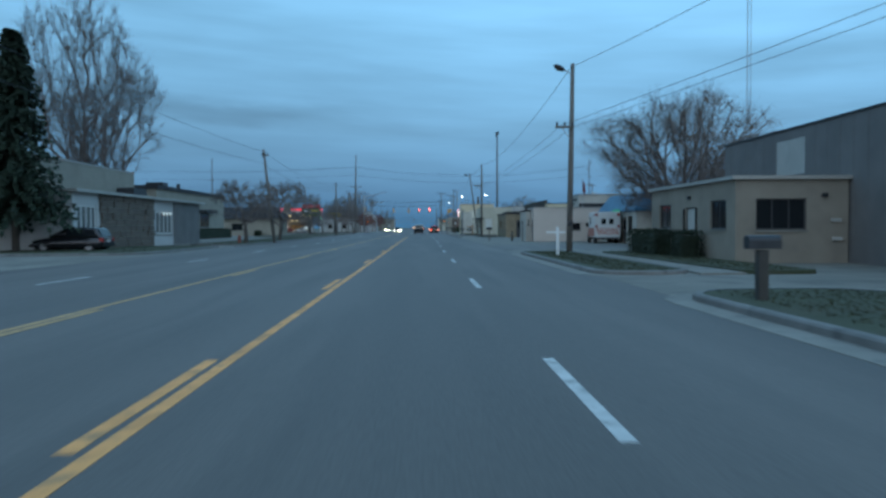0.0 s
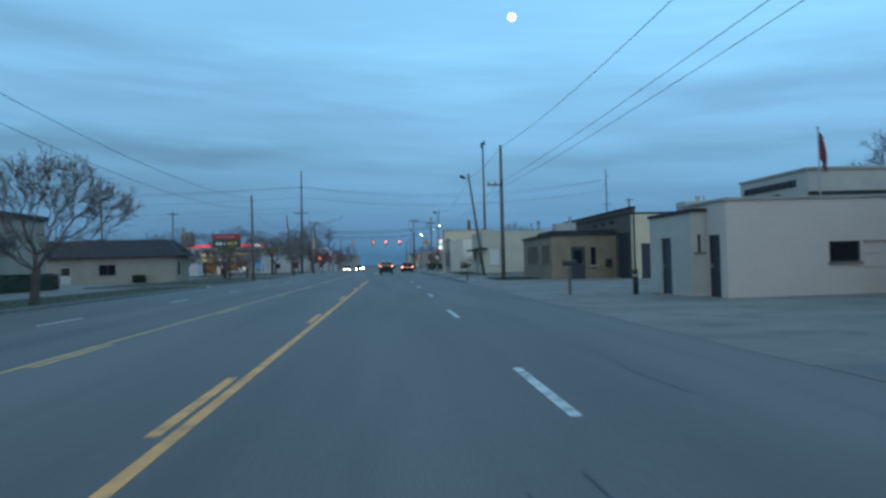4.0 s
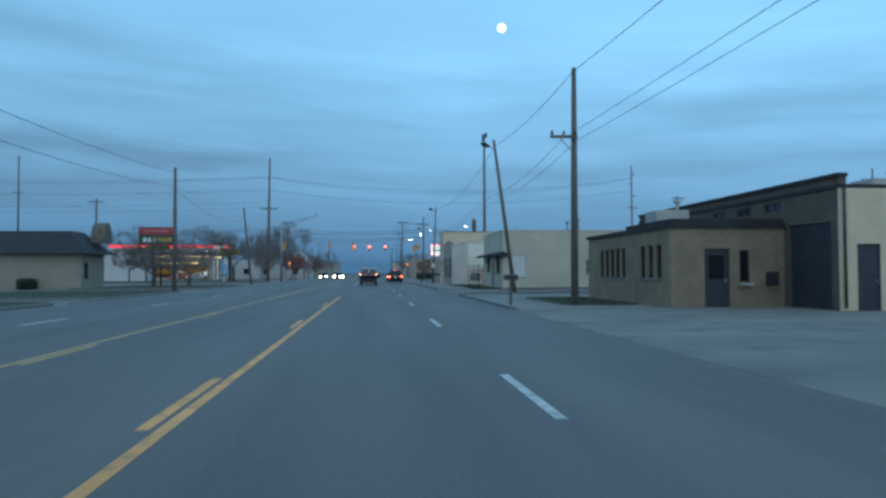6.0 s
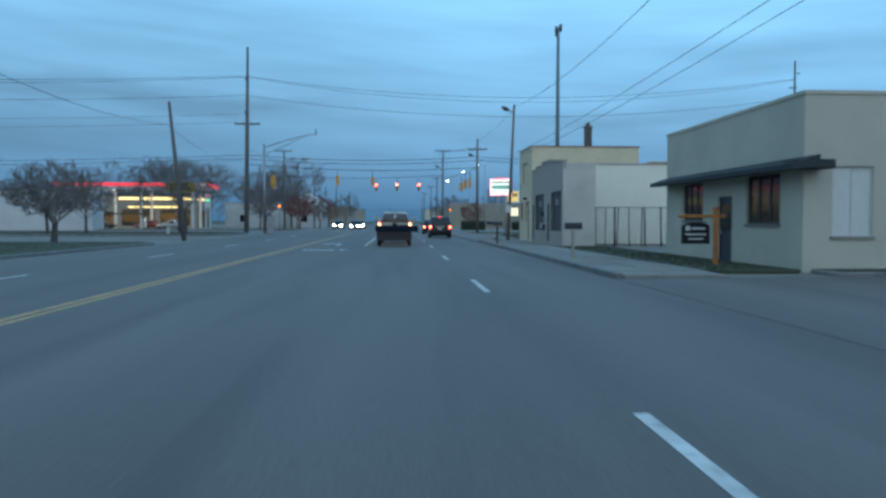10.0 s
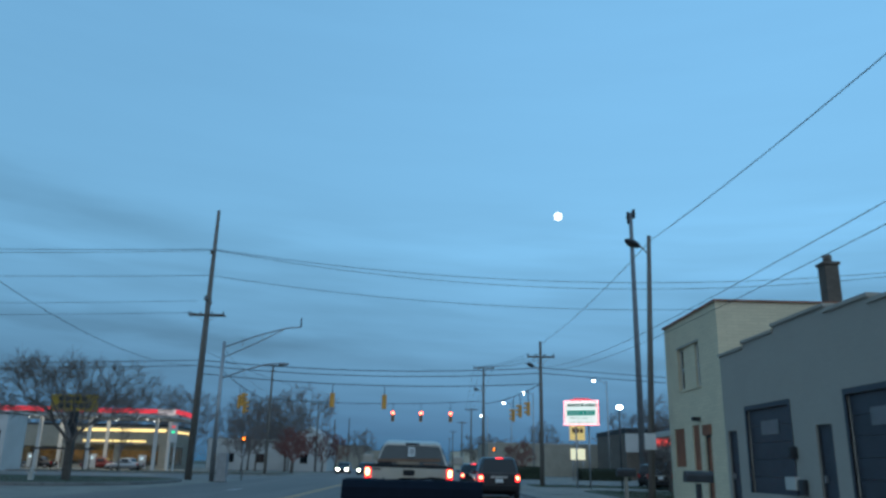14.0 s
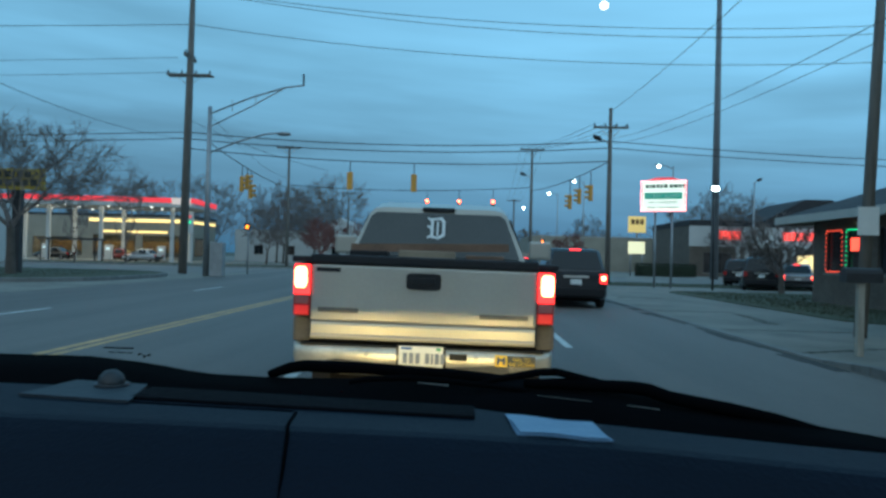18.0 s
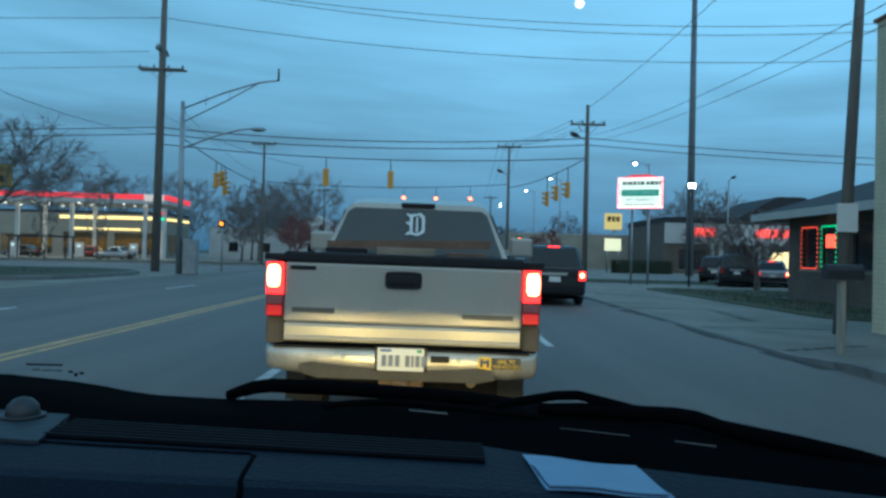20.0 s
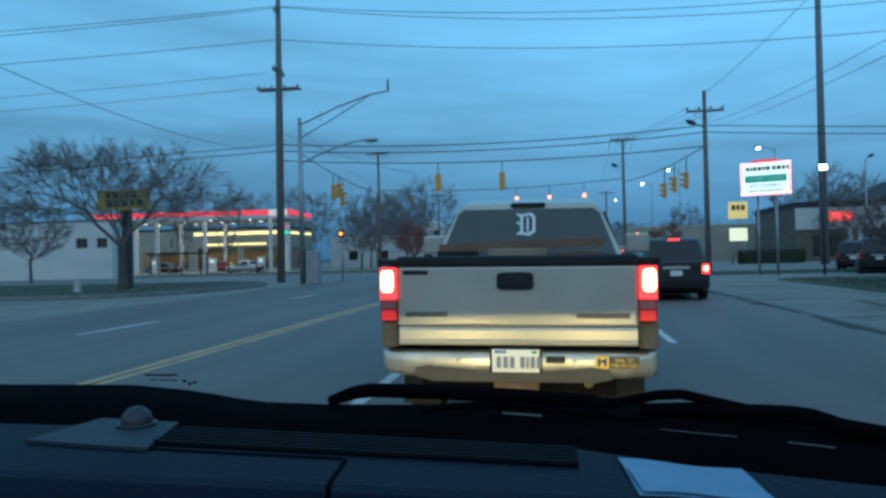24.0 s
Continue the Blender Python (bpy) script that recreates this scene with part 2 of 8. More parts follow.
M["white_pvc"] = mat("white_painted_wood", (0.72, 0.73, 0.72), 0.5, 0, 0.12, 6, 0.1)
M["signal_yellow"] = mat("signal_yellow_paint", (0.55, 0.26, 0.035), 0.5, 0, 0.15, 6, 0.1)
M["red_lamp"] = glowing("red_signal_lens", (1.0, 0.10, 0.06), 14.0)
M["hand_lamp"] = glowing("crossing_hand_lens", (1.0, 0.22, 0.02), 4.0)
M["off_lamp"] = mat("unlit_lens", (0.05, 0.04, 0.03), 0.3, 0, 0.1, 6, 0)
M["tail"] = glowing("tail_light_lens", (1.0, 0.022, 0.025), 3.2)
M["brake"] = glowing("brake_light_core", (1.0, 0.50, 0.22), 6.0)
M["tail_dim"] = mat("red_lens_unlit", (0.30, 0.012, 0.012), 0.2, 0, 0.15, 6, 0, coat=0.5)
M["head"] = glowing("headlamp", (1.0, 0.90, 0.66), 40.0)
M["street_lamp_lit"] = glowing("street_lamp_lit", (0.85, 0.97, 1.0), 30.0)
M["moon"] = glowing("moon_disc", (1.0, 0.97, 0.86), 1.6)
M["tyre"] = mat("tyre_rubber", (0.017, 0.017, 0.018), 0.9, 0, 0.2, 6, 0.2)
M["rim"] = mat("alloy_rim", (0.35, 0.35, 0.36), 0.35, 0.8, 0.15, 6, 0)
M["chrome"] = mat("worn_chrome", (0.50, 0.49, 0.46), 0.35, 0.75, 0.15, 6, 0.08)
M["pewter"] = mat("pewter_car_paint", (0.37, 0.345, 0.30), 0.38, 0.35, 0.10, 1.5, 0.02, coat=0.4)
M["black_plastic"] = mat("black_plastic", (0.012, 0.012, 0.014), 0.6, 0, 0.2, 8, 0.2, 120, spec=0.25)
M["suv_paint"] = mat("dark_car_paint", (0.020, 0.021, 0.026), 0.22, 0.3, 0.1, 2, 0, coat=0.6)
M["grey_car"] = mat("silver_car_paint", (0.30, 0.32, 0.34), 0.3, 0.5, 0.1, 2, 0, coat=0.5)
M["under"] = mat("car_underside", (0.006, 0.006, 0.007), 0.95, 0, 0.2, 4, 0.1, spec=0.1)
M["plate"] = mat("plate_white", (0.66, 0.67, 0.66), 0.5, 0, 0.05, 8, 0)
M["ink"] = mat("dark_ink", (0.03, 0.05, 0.10), 0.6, 0, 0.1, 8, 0)


# ---- building blocks ----
def box(bm, x0, x1, y0, y1, z0, z1, bevel=0.0):
    vs = [bm.verts.new((x, y, z)) for z in (z0, z1) for x, y in ((x0, y0), (x1, y0), (x1, y1), (x0, y1))]
    fs = [bm.faces.new([vs[i] for i in q]) for q in ((3, 2, 1, 0), (4, 5, 6, 7), (0, 1, 5, 4), (1, 2, 6, 5), (2, 3, 7, 6), (3, 0, 4, 7))]
    if bevel:
        es = list({e for f in fs for e in f.edges})
        bmesh.ops.bevel(bm, geom=es, offset=bevel, segments=2, affect="EDGES", profile=0.6)


def tube(bm, pts, radii, sides=8, cap=True):
    """A tapered tube along points."""
    rings = []
    for i, p in enumerate(pts):
        a, b = pts[max(i - 1, 0)], pts[min(i + 1, len(pts) - 1)]
        d = (Vector(b) - Vector(a)).normalized()
        u = d.orthogonal().normalized() if abs(d.z) < 0.95 else Vector((1, 0, 0)).cross(d).normalized()
        v = d.cross(u)
        r = radii[i] if isinstance(radii, (list, tuple)) else radii
        rings.append([bm.verts.new(Vector(p) + r * (math.cos(k * math.tau / sides) * u + math.sin(k * math.tau / sides) * v)) for k in range(sides)])
    for a, b in zip(rings, rings[1:]):
        for k in range(sides):
            f = bm.faces.new((a[k], a[(k + 1) % sides], b[(k + 1) % sides], b[k]))
            f.smooth = True
    if cap:
        bm.faces.new(rings[0][::-1])
        bm.faces.new(rings[-1])


def prism(bm, outline, axis, a0, a1):
    """An outline (pairs in the other two axes) drawn out along an axis."""
    def at(p, a):
        return {"x": (a, p[0], p[1]), "y": (p[0], a, p[1]), "z": (p[0], p[1], a)}[axis]
    r0, r1 = [bm.verts.new(at(p, a0)) for p in outline], [bm.verts.new(at(p, a1)) for p in outline]
    n = len(outline)
    for k in range(n):
        bm.faces.new((r0[k], r0[(k + 1) % n], r1[(k + 1) % n], r1[k]))
    bm.faces.new(r0[::-1])
    bm.faces.new(r1)
    bmesh.ops.recalc_face_normals(bm, faces=bm.faces)


def ball(bm, c, r, sx=1, sy=1, sz=1, seg=12):
    g = bmesh.ops.create_uvsphere(bm, u_segments=seg, v_segments=max(6, seg // 2), radius=r)
    for v in g["verts"]:
        v.co = Vector((v.co.x * sx, v.co.y * sy, v.co.z * sz)) + Vector(c)
        for f in v.link_faces:
            f.smooth = True


def disc(bm, c, r, axis, depth, seg=16):
    d = {"x": Vector((1, 0, 0)), "y": Vector((0, 1, 0)), "z": Vector((0, 0, 1))}[axis]
    tube(bm, [Vector(c) - d * depth / 2, Vector(c) + d * depth / 2], r, seg)


def mesh_of(name, bm, material):
    me = bpy.data.meshes.new(name)
    bm.to_mesh(me)
    bm.free()
    me.materials.append(material)
    return me


def part(name, bm, material, parent, label=""):
    """One mesh object under a thing or a part, in the thing's own coordinates."""
    ob = new(name, mesh_of(name, bm, material))
    ob.parent = parent
    return tagged(ob, label)


def thing(name, at, label, category, group="", rz=0.0, kind=""):
    ob = new(name)
    ob.matrix_basis = pose(*at, 0, 0, rz)
    ob.empty_display_size = 0.3
    return tagged(ob, label, category, group, kind)


def solo(name, bm, material, label, category, group="", kind="", at=(0, 0, 0), rz=0.0):
    ob = new(name, mesh_of(name, bm, material))
    ob.matrix_basis = pose(*at, 0, 0, rz)
    return tagged(ob, label, category, group, kind)


def B():
    return bmesh.new()


def one(name, dims, material, parent, label="", bevel=0.0):
    bm = B()
    box(bm, *dims, bevel)
    return part(name, bm, material, parent, label)


def wall(parent, axis, c, inward, a0, a1, z0, z1, holes, material, name="wall", t=0.2):
    """A wall in the plane axis = c with holes (a0, a1, z0, z1), thick inwards."""
    cuts_a = sorted({a0, a1, *[h[0] for h in holes], *[h[1] for h in holes]})
    cuts_z = sorted({z0, z1, *[h[2] for h in holes], *[h[3] for h in holes]})
    bm = B()
    lo, hi = min(c, c + inward * t), max(c, c + inward * t)
    for p, q in zip(cuts_a, cuts_a[1:]):
        for r, s in zip(cuts_z, cuts_z[1:]):
            ma, mz = (p + q) / 2, (r + s) / 2
            if p < a0 - 1e-6 or q > a1 + 1e-6 or any(h[0] < ma < h[1] and h[2] < mz < h[3] for h in holes):
                continue
            if axis == "x":
                box(bm, lo, hi, p, q, r, s)
            else:
                box(bm, p, q, lo, hi, r, s)
    bmesh.ops.remove_doubles(bm, verts=bm.verts, dist=1e-4)
    seen = {}
    for f in list(bm.faces):  # faces between cells are dropped
        seen.setdefault(tuple(round(v, 3) for v in f.calc_center_median()), []).append(f)
    bmesh.ops.delete(bm, geom=[f for fs in seen.values() if len(fs) > 1 for f in fs], context="FACES_ONLY")
    return part(name, bm, material, parent)


def window(parent, axis, c, inward, a0, a1, z0, z1, cols=1, rows=1, frame_m=None, pane_m=None, sill=True, fw=0.06, label="", name="window"):
    """Frame, panes and sill set a little back in a wall's hole."""
    y0, y1 = c + inward * 0.06, c + inward * 0.13
    lo, hi = min(y0, y1), max(y0, y1)
    na = [a0 + (a1 - a0) * k / cols for k in range(cols + 1)]
    nz = [z0 + (z1 - z0) * k / rows for k in range(rows + 1)]
    holes = []
    for i in range(cols):
        for j in range(rows):
            holes.append((na[i] + (fw if i == 0 else fw / 2), na[i + 1] - (fw if i == cols - 1 else fw / 2), nz[j] + (fw if j == 0 else fw / 2), nz[j + 1] - (fw if j == rows - 1 else fw / 2)))
    w = wall(parent, axis, y0, inward, a0, a1, z0, z1, holes, frame_m or M["frame"], name, 0.07)
    tagged(w, label)
    mid = (lo + hi) / 2
    for k in range(cols):
        p, q = a0 + (a1 - a0) * k / cols + fw / 2, a0 + (a1 - a0) * (k + 1) / cols - fw / 2
        bm = B()
        box(bm, *((mid - 0.006, mid + 0.006, p, q) if axis == "x" else (p, q, mid - 0.006, mid + 0.006)), z0 + fw / 2, z1 - fw / 2)
        part("pane", bm, pane_m or M["dark_glass"], w)
    if sill:
        s0, s1 = c - inward * 0.05, c + inward * 0.06
        bm = B()
        box(bm, *((min(s0, s1), max(s0, s1), a0 - 0.05, a1 + 0.05) if axis == "x" else (a0 - 0.05, a1 + 0.05, min(s0, s1), max(s0, s1))), z0 - 0.08, z0)
        part("sill", bm, M["concrete"], w)
    return w


def door(parent, axis, c, inward, a0, a1, z0, z1, leaf_m=None, glazed=False, label="", handle=True):
    """A door leaf in a hole, with jambs and a handle."""
    bm = B()
    y0, y1 = c + inward * 0.05, c + inward * 0.14
    lo, hi = min(y0, y1), max(y0, y1)
    def bar(b, p, q, r, s, l=lo, h=hi):
        box(b, *((l, h, p, q) if axis == "x" else (p, q, l, h)), r, s)
    bar(bm, a0, a0 + 0.06, z0, z1)
    bar(bm, a1 - 0.06, a1, z0, z1)
    bar(bm, a0 + 0.06, a1 - 0.06, z1 - 0.06, z1)
    d = part("door", bm, M["frame"], parent, label)
    bm = B()
    bar(bm, a0 + 0.06, a1 - 0.06, z0 + 0.02, z1 - 0.06, min(lo + 0.03, hi), hi - 0.02)
    part("leaf", bm, leaf_m or M["door_dark"], d)
    face = c + inward * 0.045
    if glazed:
        bm = B()
        bar(bm, a0 + 0.2, a1 - 0.2, z0 + 1.1, z1 - 0.25, min(face, face + inward * 0.02), max(face, face + inward * 0.02))
        part("pane", bm, M["dark_glass"], d)
    if handle:
        bm = B()
        bar(bm, a1 - 0.17, a1 - 0.13, z0 + 0.95, z0 + 1.10, min(face - inward * 0.04, face + inward * 0.03), max(face - inward * 0.04, face + inward * 0.03))
        part("handle", bm, M["galv"], d)
    return d


def bars(parent, origin, axis, widths, heights, material, name="lettering", gap=0.3):
    """Rows of plain bars for writing. origin: left-top corner in the sign's plane; axis: y = the plane's constant."""
    bm = B()
    x, y, z = origin
    for (w, h) in zip(widths, heights):
        k = x
        for q in w:
            if q > 0:
                box(bm, k, k + q, y - 0.012, y, z - h, z)
            k += abs(q)
        z -= h * (1 + gap)
    ob = part(name, bm, material, parent)
    tagged(ob, kind="stuff")
    return ob


# ---- ground, road and frontages ----
def sheet(name, x0, x1, y0, y1, z, material, label, category, t=0.02):
    bm = B()
    box(bm, x0, x1, y0, y1, z - t, z)
    return solo(name, bm, material, label, category, kind="structure")


def structure():
    bm = B()
    g = bmesh.ops.create_grid(bm, x_segments=8, y_segments=8, size=2500)
    for v in g["verts"]:
        v.co.z = -0.06
    solo("ground", bm, M["soil"], "flat dull winter ground reaching the horizon", "ground", kind="structure")
    sheet("road", -13.6, 5.1, -80, 900, 0.0, M["asphalt"], "grey worn asphalt five-lane road", "road")
    sheet("road_cross", 5.1, 400, 203.5, 220.5, 0.0, M["asphalt"], "grey asphalt cross street at the lights", "road")
    sheet("road_cross", -400, -13.6, 203.5, 220.5, 0.0, M["asphalt"], "grey asphalt cross street at the lights", "road")
    sheet("pavement_lot", 5.1, 60, -80, 203.5, 0.004, M["lot"], "patched grey paved lots in front of the workshops", "paving")
    sheet("pavement_lot", 5.1, 80, 220.5, 420, 0.004, M["lot"], "paved corner lot beyond the cross street", "paving")
    sheet("pavement_lot", -75, -13.6, -80, 203.5, 0.004, M["lot"], "grey paved lots and drives beside the road", "paving")
    sheet("pavement_lot", -90, -13.6, 220.5, 420, 0.004, M["lot"], "paved forecourt of the fuel station", "paving")
    sheet("drive", 5.12, 40, 120.0, 131.7, 0.010, M["asphalt"], "dark asphalt drive between two lots", "road")
    sheet("drive", 5.12, 40, 44.8, 56.5, 0.010, M["asphalt"], "dark asphalt drive beside the office", "road")
    # worn seams and tar lines along the road
    bm = B()
    rnd = random.Random(4)
    for k in range(30):
        x, y = rnd.choice((-3.7, 1.3, 3.4, -7.4, -10.8)) + rnd.uniform(-0.5, 0.5), rnd.uniform(-10, 215)
        n, pts = rnd.randint(3, 8), []
        for i in range(n):
            pts.append((x + rnd.uniform(-0.12, 0.12), y + i * 1.6))
        for (ax, ay), (bx, by) in zip(pts, pts[1:]):
            w = 0.012
            bm.faces.new([bm.verts.new(v) for v in ((ax - w, ay, 0.003), (ax + w, ay, 0.003), (bx + w, by, 0.003), (bx - w, by, 0.003))])
    solo("road_seams", bm, mat("tar_seal", (0.030, 0.030, 0.032), 0.6, 0, 0.2, 2, 0.1), "dark tar-sealed cracks across the asphalt", "road", kind="structure")


structure()


def strip(bm, x, w, y0, y1, z=0.004, h=0.004):
    box(bm, x - w / 2, x + w / 2, y0, y1, z - h + 0.002, z)


def markings():
    bm = B()
    strip(bm, -1.80, 0.13, -60, 116.0)
    for i in range(-5, 8):  # broken inner lines of the turning lane
        y = 20.3 + i * 12.35
        strip(bm, -1.995, 0.13, y - 3.3, y)
    solo("yellow_lane_line", bm, M["yellow"], "yellow line of the central turning lane", "road marking", kind="structure")
    bm = B()
    strip(bm, -5.46, 0.13, -60, 196)
    for i in range(-5, 7):
        y = 25.4 + i * 12.35
        strip(bm, -5.27, 0.13, y - 3.3, y)
    strip(bm, -5.24, 0.11, 112, 196)
    strip(bm, -5.42, 0.11, 228, 600)
    strip(bm, -1.90, 0.11, 228, 600)
    solo("yellow_lane_lines", bm, mat("faded_yellow_paint", (0.50, 0.30, 0.13), 0.7, 0, 0.3, 1.5, 0.2, 30, wear=((0.16, 0.13, 0.10), 0.7)), "faded yellow lines of the central turning lane", "road marking", kind="structure")
    bm = B()
    for i in range(-7, 40):
        y = 44.9 + i * 12.35
        if -60 < y < 190 or 230 < y < 560:
            strip(bm, float(np.interp(y, (45, 80, 100, 130), (1.50, 1.78, 1.74, 1.68))), 0.12, y - 3.1, y)
        y = 22.2 + i * 12.35
        if -60 < y < 195 or 230 < y < 560:
            strip(bm, -9.35, 0.12, y - 3.1, y)
    strip(bm, -1.92, 0.13, 156, 197)
    strip(bm, 1.55, 6.8, 198.0, 198.6)
    solo("white_lane_lines", bm, M["white_paint"], "worn white broken lane lines and stop line", "road marking", kind="structure")
    # the word on the turning lane, long in the direction of travel
    cu = bpy.data.curves.new("only_text", "FONT")
    cu.body, cu.size, cu.extrude = "ONLY", 1.0, 0.002
    cu.align_x, cu.align_y = "CENTER", "CENTER"
    tmp = bpy.data.objects.new("tmp", cu)
    scene.collection.objects.link(tmp)
    me = bpy.data.meshes.new_from_object(tmp.evaluated_get(bpy.context.evaluated_depsgraph_get()))
    bpy.data.objects.remove(tmp)
    me.materials.append(M["white_paint"])
    ob = new("road_word", me)
    ob.matrix_basis = Matrix.Translation((-3.5, 149.3, 0.006)) @ Matrix.Diagonal((0.78, 2.9, 1, 1))
    tagged(ob, "worn white word ONLY painted on the turning lane", "road marking", kind="structure")
    bm = B()
    prism(bm, [(-3.6, 156.2), (-3.4, 156.2), (-3.4, 159.2), (-4.0, 159.9), (-4.0, 160.4), (-4.7, 159.6), (-4.0, 158.8), (-4.0, 159.3), (-3.6, 158.9)], "z", 0.002, 0.006)
    solo("turn_arrow", bm, M["white_paint"], "worn white left-turn arrow on the road", "road marking", kind="structure")


markings()


def rounded(x0, x1, y0, y1, r, n=5):
    pts = []
    for cx, cy, a in ((x1 - r, y0 + r, -90), (x1 - r, y1 - r, 0), (x0 + r, y1 - r, 90), (x0 + r, y0 + r, 180)):
        for k in range(n + 1):
            t = radians(a + 90 * k / n)
            pts.append((cx + r * math.cos(t), cy + r * math.sin(t)))
    return pts


def tufts(bm, x0, x1, y0, y1, z, n, rnd, h=0.045):
    """Grass blades as thin bent triangles."""
    for _ in range(n):
        x, y, a, k = rnd.uniform(x0, x1), rnd.uniform(y0, y1), rnd.uniform(0, 6.3), rnd.uniform(0.6, 1.3)
        dx, dy = math.cos(a) * 0.02, math.sin(a) * 0.02
        bx, by = rnd.uniform(-0.05, 0.05), rnd.uniform(-0.05, 0.05)
        bm.faces.new((bm.verts.new((x - dx, y - dy, z)), bm.verts.new((x + dx, y + dy, z)), bm.verts.new((x + bx, y + by, z + h * k))))


def verge(x0, x1, y0, y1, r, label, seed, blades=1500, z=0.13, kerbed=True):
    """A kerbed grass island."""
    if kerbed:
        bm = B()
        o, i = rounded(x0, x1, y0, y1, r), rounded(x0 + 0.18, x1 - 0.18, y0 + 0.18, y1 - 0.18, max(r - 0.18, 0.05))
        n = len(o)
        ro = [bm.verts.new((*p, -0.05)) for p in o]
        r1 = [bm.verts.new((*p, z - 0.03)) for p in o]
        r2 = [bm.verts.new((p[0] + (q[0] - p[0]) * 0.2, p[1] + (q[1] - p[1]) * 0.2, z)) for p, q in zip(o, i)]
        r3 = [bm.verts.new((*p, z)) for p in i]
        for a, b in ((ro, r1), (r1, r2), (r2, r3)):
            for k in range(n):
                bm.faces.new((a[k], a[(k + 1) % n], b[(k + 1) % n], b[k]))
        solo("kerb", bm, M["kerb"], "worn pale concrete kerb round a grass verge", "kerb", "kerbs", "structure")
        x0, x1, y0, y1, r = x0 + 0.18, x1 - 0.18, y0 + 0.18, y1 - 0.18, max(r - 0.18, 0.05)
    bm = B()
    prism(bm, rounded(x0, x1, y0, y1, r), "z", -0.05, z - 0.012)
    rnd = random.Random(seed)
    m = min(r, (x1 - x0) / 2, (y1 - y0) / 2) * 0.3
    tufts(bm, x0 + m, x1 - m, y0 + m, y1 - m, z - 0.013, blades, rnd)
    solo("grass", bm, M["grass"], label, "grass", kind="stuff")


for x0, x1, y0, y1, r in ((5.15, 9.2, 4.5, 15.0, 1.5), (5.15, 8.0, 21.0, 39.2, 1.3)):  # concrete gutter round the kerbs
    bm = B()
    prism(bm, rounded(x0 - 0.5, x1 + 0.4, y0 - 0.5, y1 + 0.5, r + 0.45), "z", -0.02, 0.009)
    solo("gutter", bm, M["concrete"], "pale concrete gutter along the kerbed verge", "gutter", kind="structure")
G_R = "dull winter grass on the kerbed verge"
verge(5.15, 9.2, 4.5, 15.0, 1.5, G_R, 1)
verge(5.15, 8.0, 21.0, 39.2, 1.3, G_R, 2, 2500)
verge(9.3, 11.5, 21.0, 38.5, 0.6, "dull grass along the office wall", 3, 1800, kerbed=False)
verge(8.0, 11.3, 102.6, 111.8, 0.8, "thin grass in front of the brick office", 4, 1500, z=0.06, kerbed=False)
verge(7.95, 10.66, 133.0, 152.8, 0.5, "dull grass strip along the workshop wall", 5, 2600, z=0.1, kerbed=False)
verge(9.55, 13.4, 171.6, 190.0, 1.6, "dull olive grass beside the restaurant", 6, 2500, z=0.05, kerbed=False)
verge(13.42, 22.0, 184.4, 190.0, 0.4, "dull olive grass at the corner of the lot", 26, 1500, z=0.05, kerbed=False)
verge(8.0, 22.0, 197.4, 203.3, 0.8, "dull olive grass along the cross street", 28, 1800, z=0.06, kerbed=False)
verge(-25.0, -14.3, 39.5, 57.0, 2.4, "dull winter grass island beside the road", 7, 2500)
verge(-19.0, -13.7, 62.0, 108.0, 2.0, "dull winter grass strip beside the road", 8, 3000)
verge(-26, -13.8, 113.0, 131.0, 2.0, "dull winter grass island between drives", 9, 1800)
verge(-26, -13.8, 138.0, 159.0, 2.0, "dull winter grass island between drives", 10, 1800)
verge(-46, -15.4, 180.6, 197.6, 6.0, "dull grass island with a bare tree and a board sign", 11, 3500, z=0.18)
verge(-42.4, -14.5, 222.0, 232.0, 1.0, "dull grass in front of the fuel station", 13, 2500)


def pavements():
    """Slabs of the footway, each its own piece."""
    root = thing("pavement", (0, 0, 0), "pale concrete footway of square slabs", "pavement", kind="structure")
    bm = B()
    box(bm, 0.01, 1.29, 0.01, 1.49, -0.12, 0.0)
    me = mesh_of("slab", bm, M["concrete"])
    rnd = random.Random(8)
    for x, y0, y1, z in ((8.0, 21.0, 44.0, 0.06), (5.32, 131.5, 163.0, 0.09), (6.62, 131.5, 163.0, 0.09), (5.4, 99.0, 112.0, 0.025)):
        y = y0
        while y < y1:
            ob = new("slab", me)
            ob.parent = root
            ob.matrix_basis = pose(x, y, z + rnd.uniform(-0.006, 0.006), rnd.uniform(-0.3, 0.3), rnd.uniform(-0.3, 0.3), 0)
            y += 1.5


pavements()
# kerb between the footway and the road
for y0, y1 in ((131.5, 163.0),):
    bm = B()
    y = y0
    while y < y1 - 0.1:
        box(bm, 5.12, 5.30, y + 0.01, min(y + 2.99, y1), -0.05, 0.13, 0.02)
        y += 3.0
    solo("kerb", bm, M["kerb"], "worn concrete kerb of the road", "kerb", "kerbs", "structure")
bm = B()  # dropped end of the kerb, then a flush dark joint beside the worn apron
prism(bm, [(163.01, -0.05), (164.6, -0.05), (164.6, 0.025), (163.01, 0.125)], "x", 5.12, 5.30)
box(bm, 5.12, 5.30, 164.61, 199.5, -0.05, 0.022)
solo("kerb", bm, M["kerb"], "dropped worn concrete kerb at the wide apron", "kerb", "kerbs", "structure")
rnd = random.Random(12)
bm = B()
for k in range(40):
    y, w = 163.4 + k * 0.9, rnd.uniform(0.10, 0.34)
    if rnd.random() < 0.85:
        box(bm, 5.10 - w, 5.10, y, y + 0.9, 0.0, 0.0035)
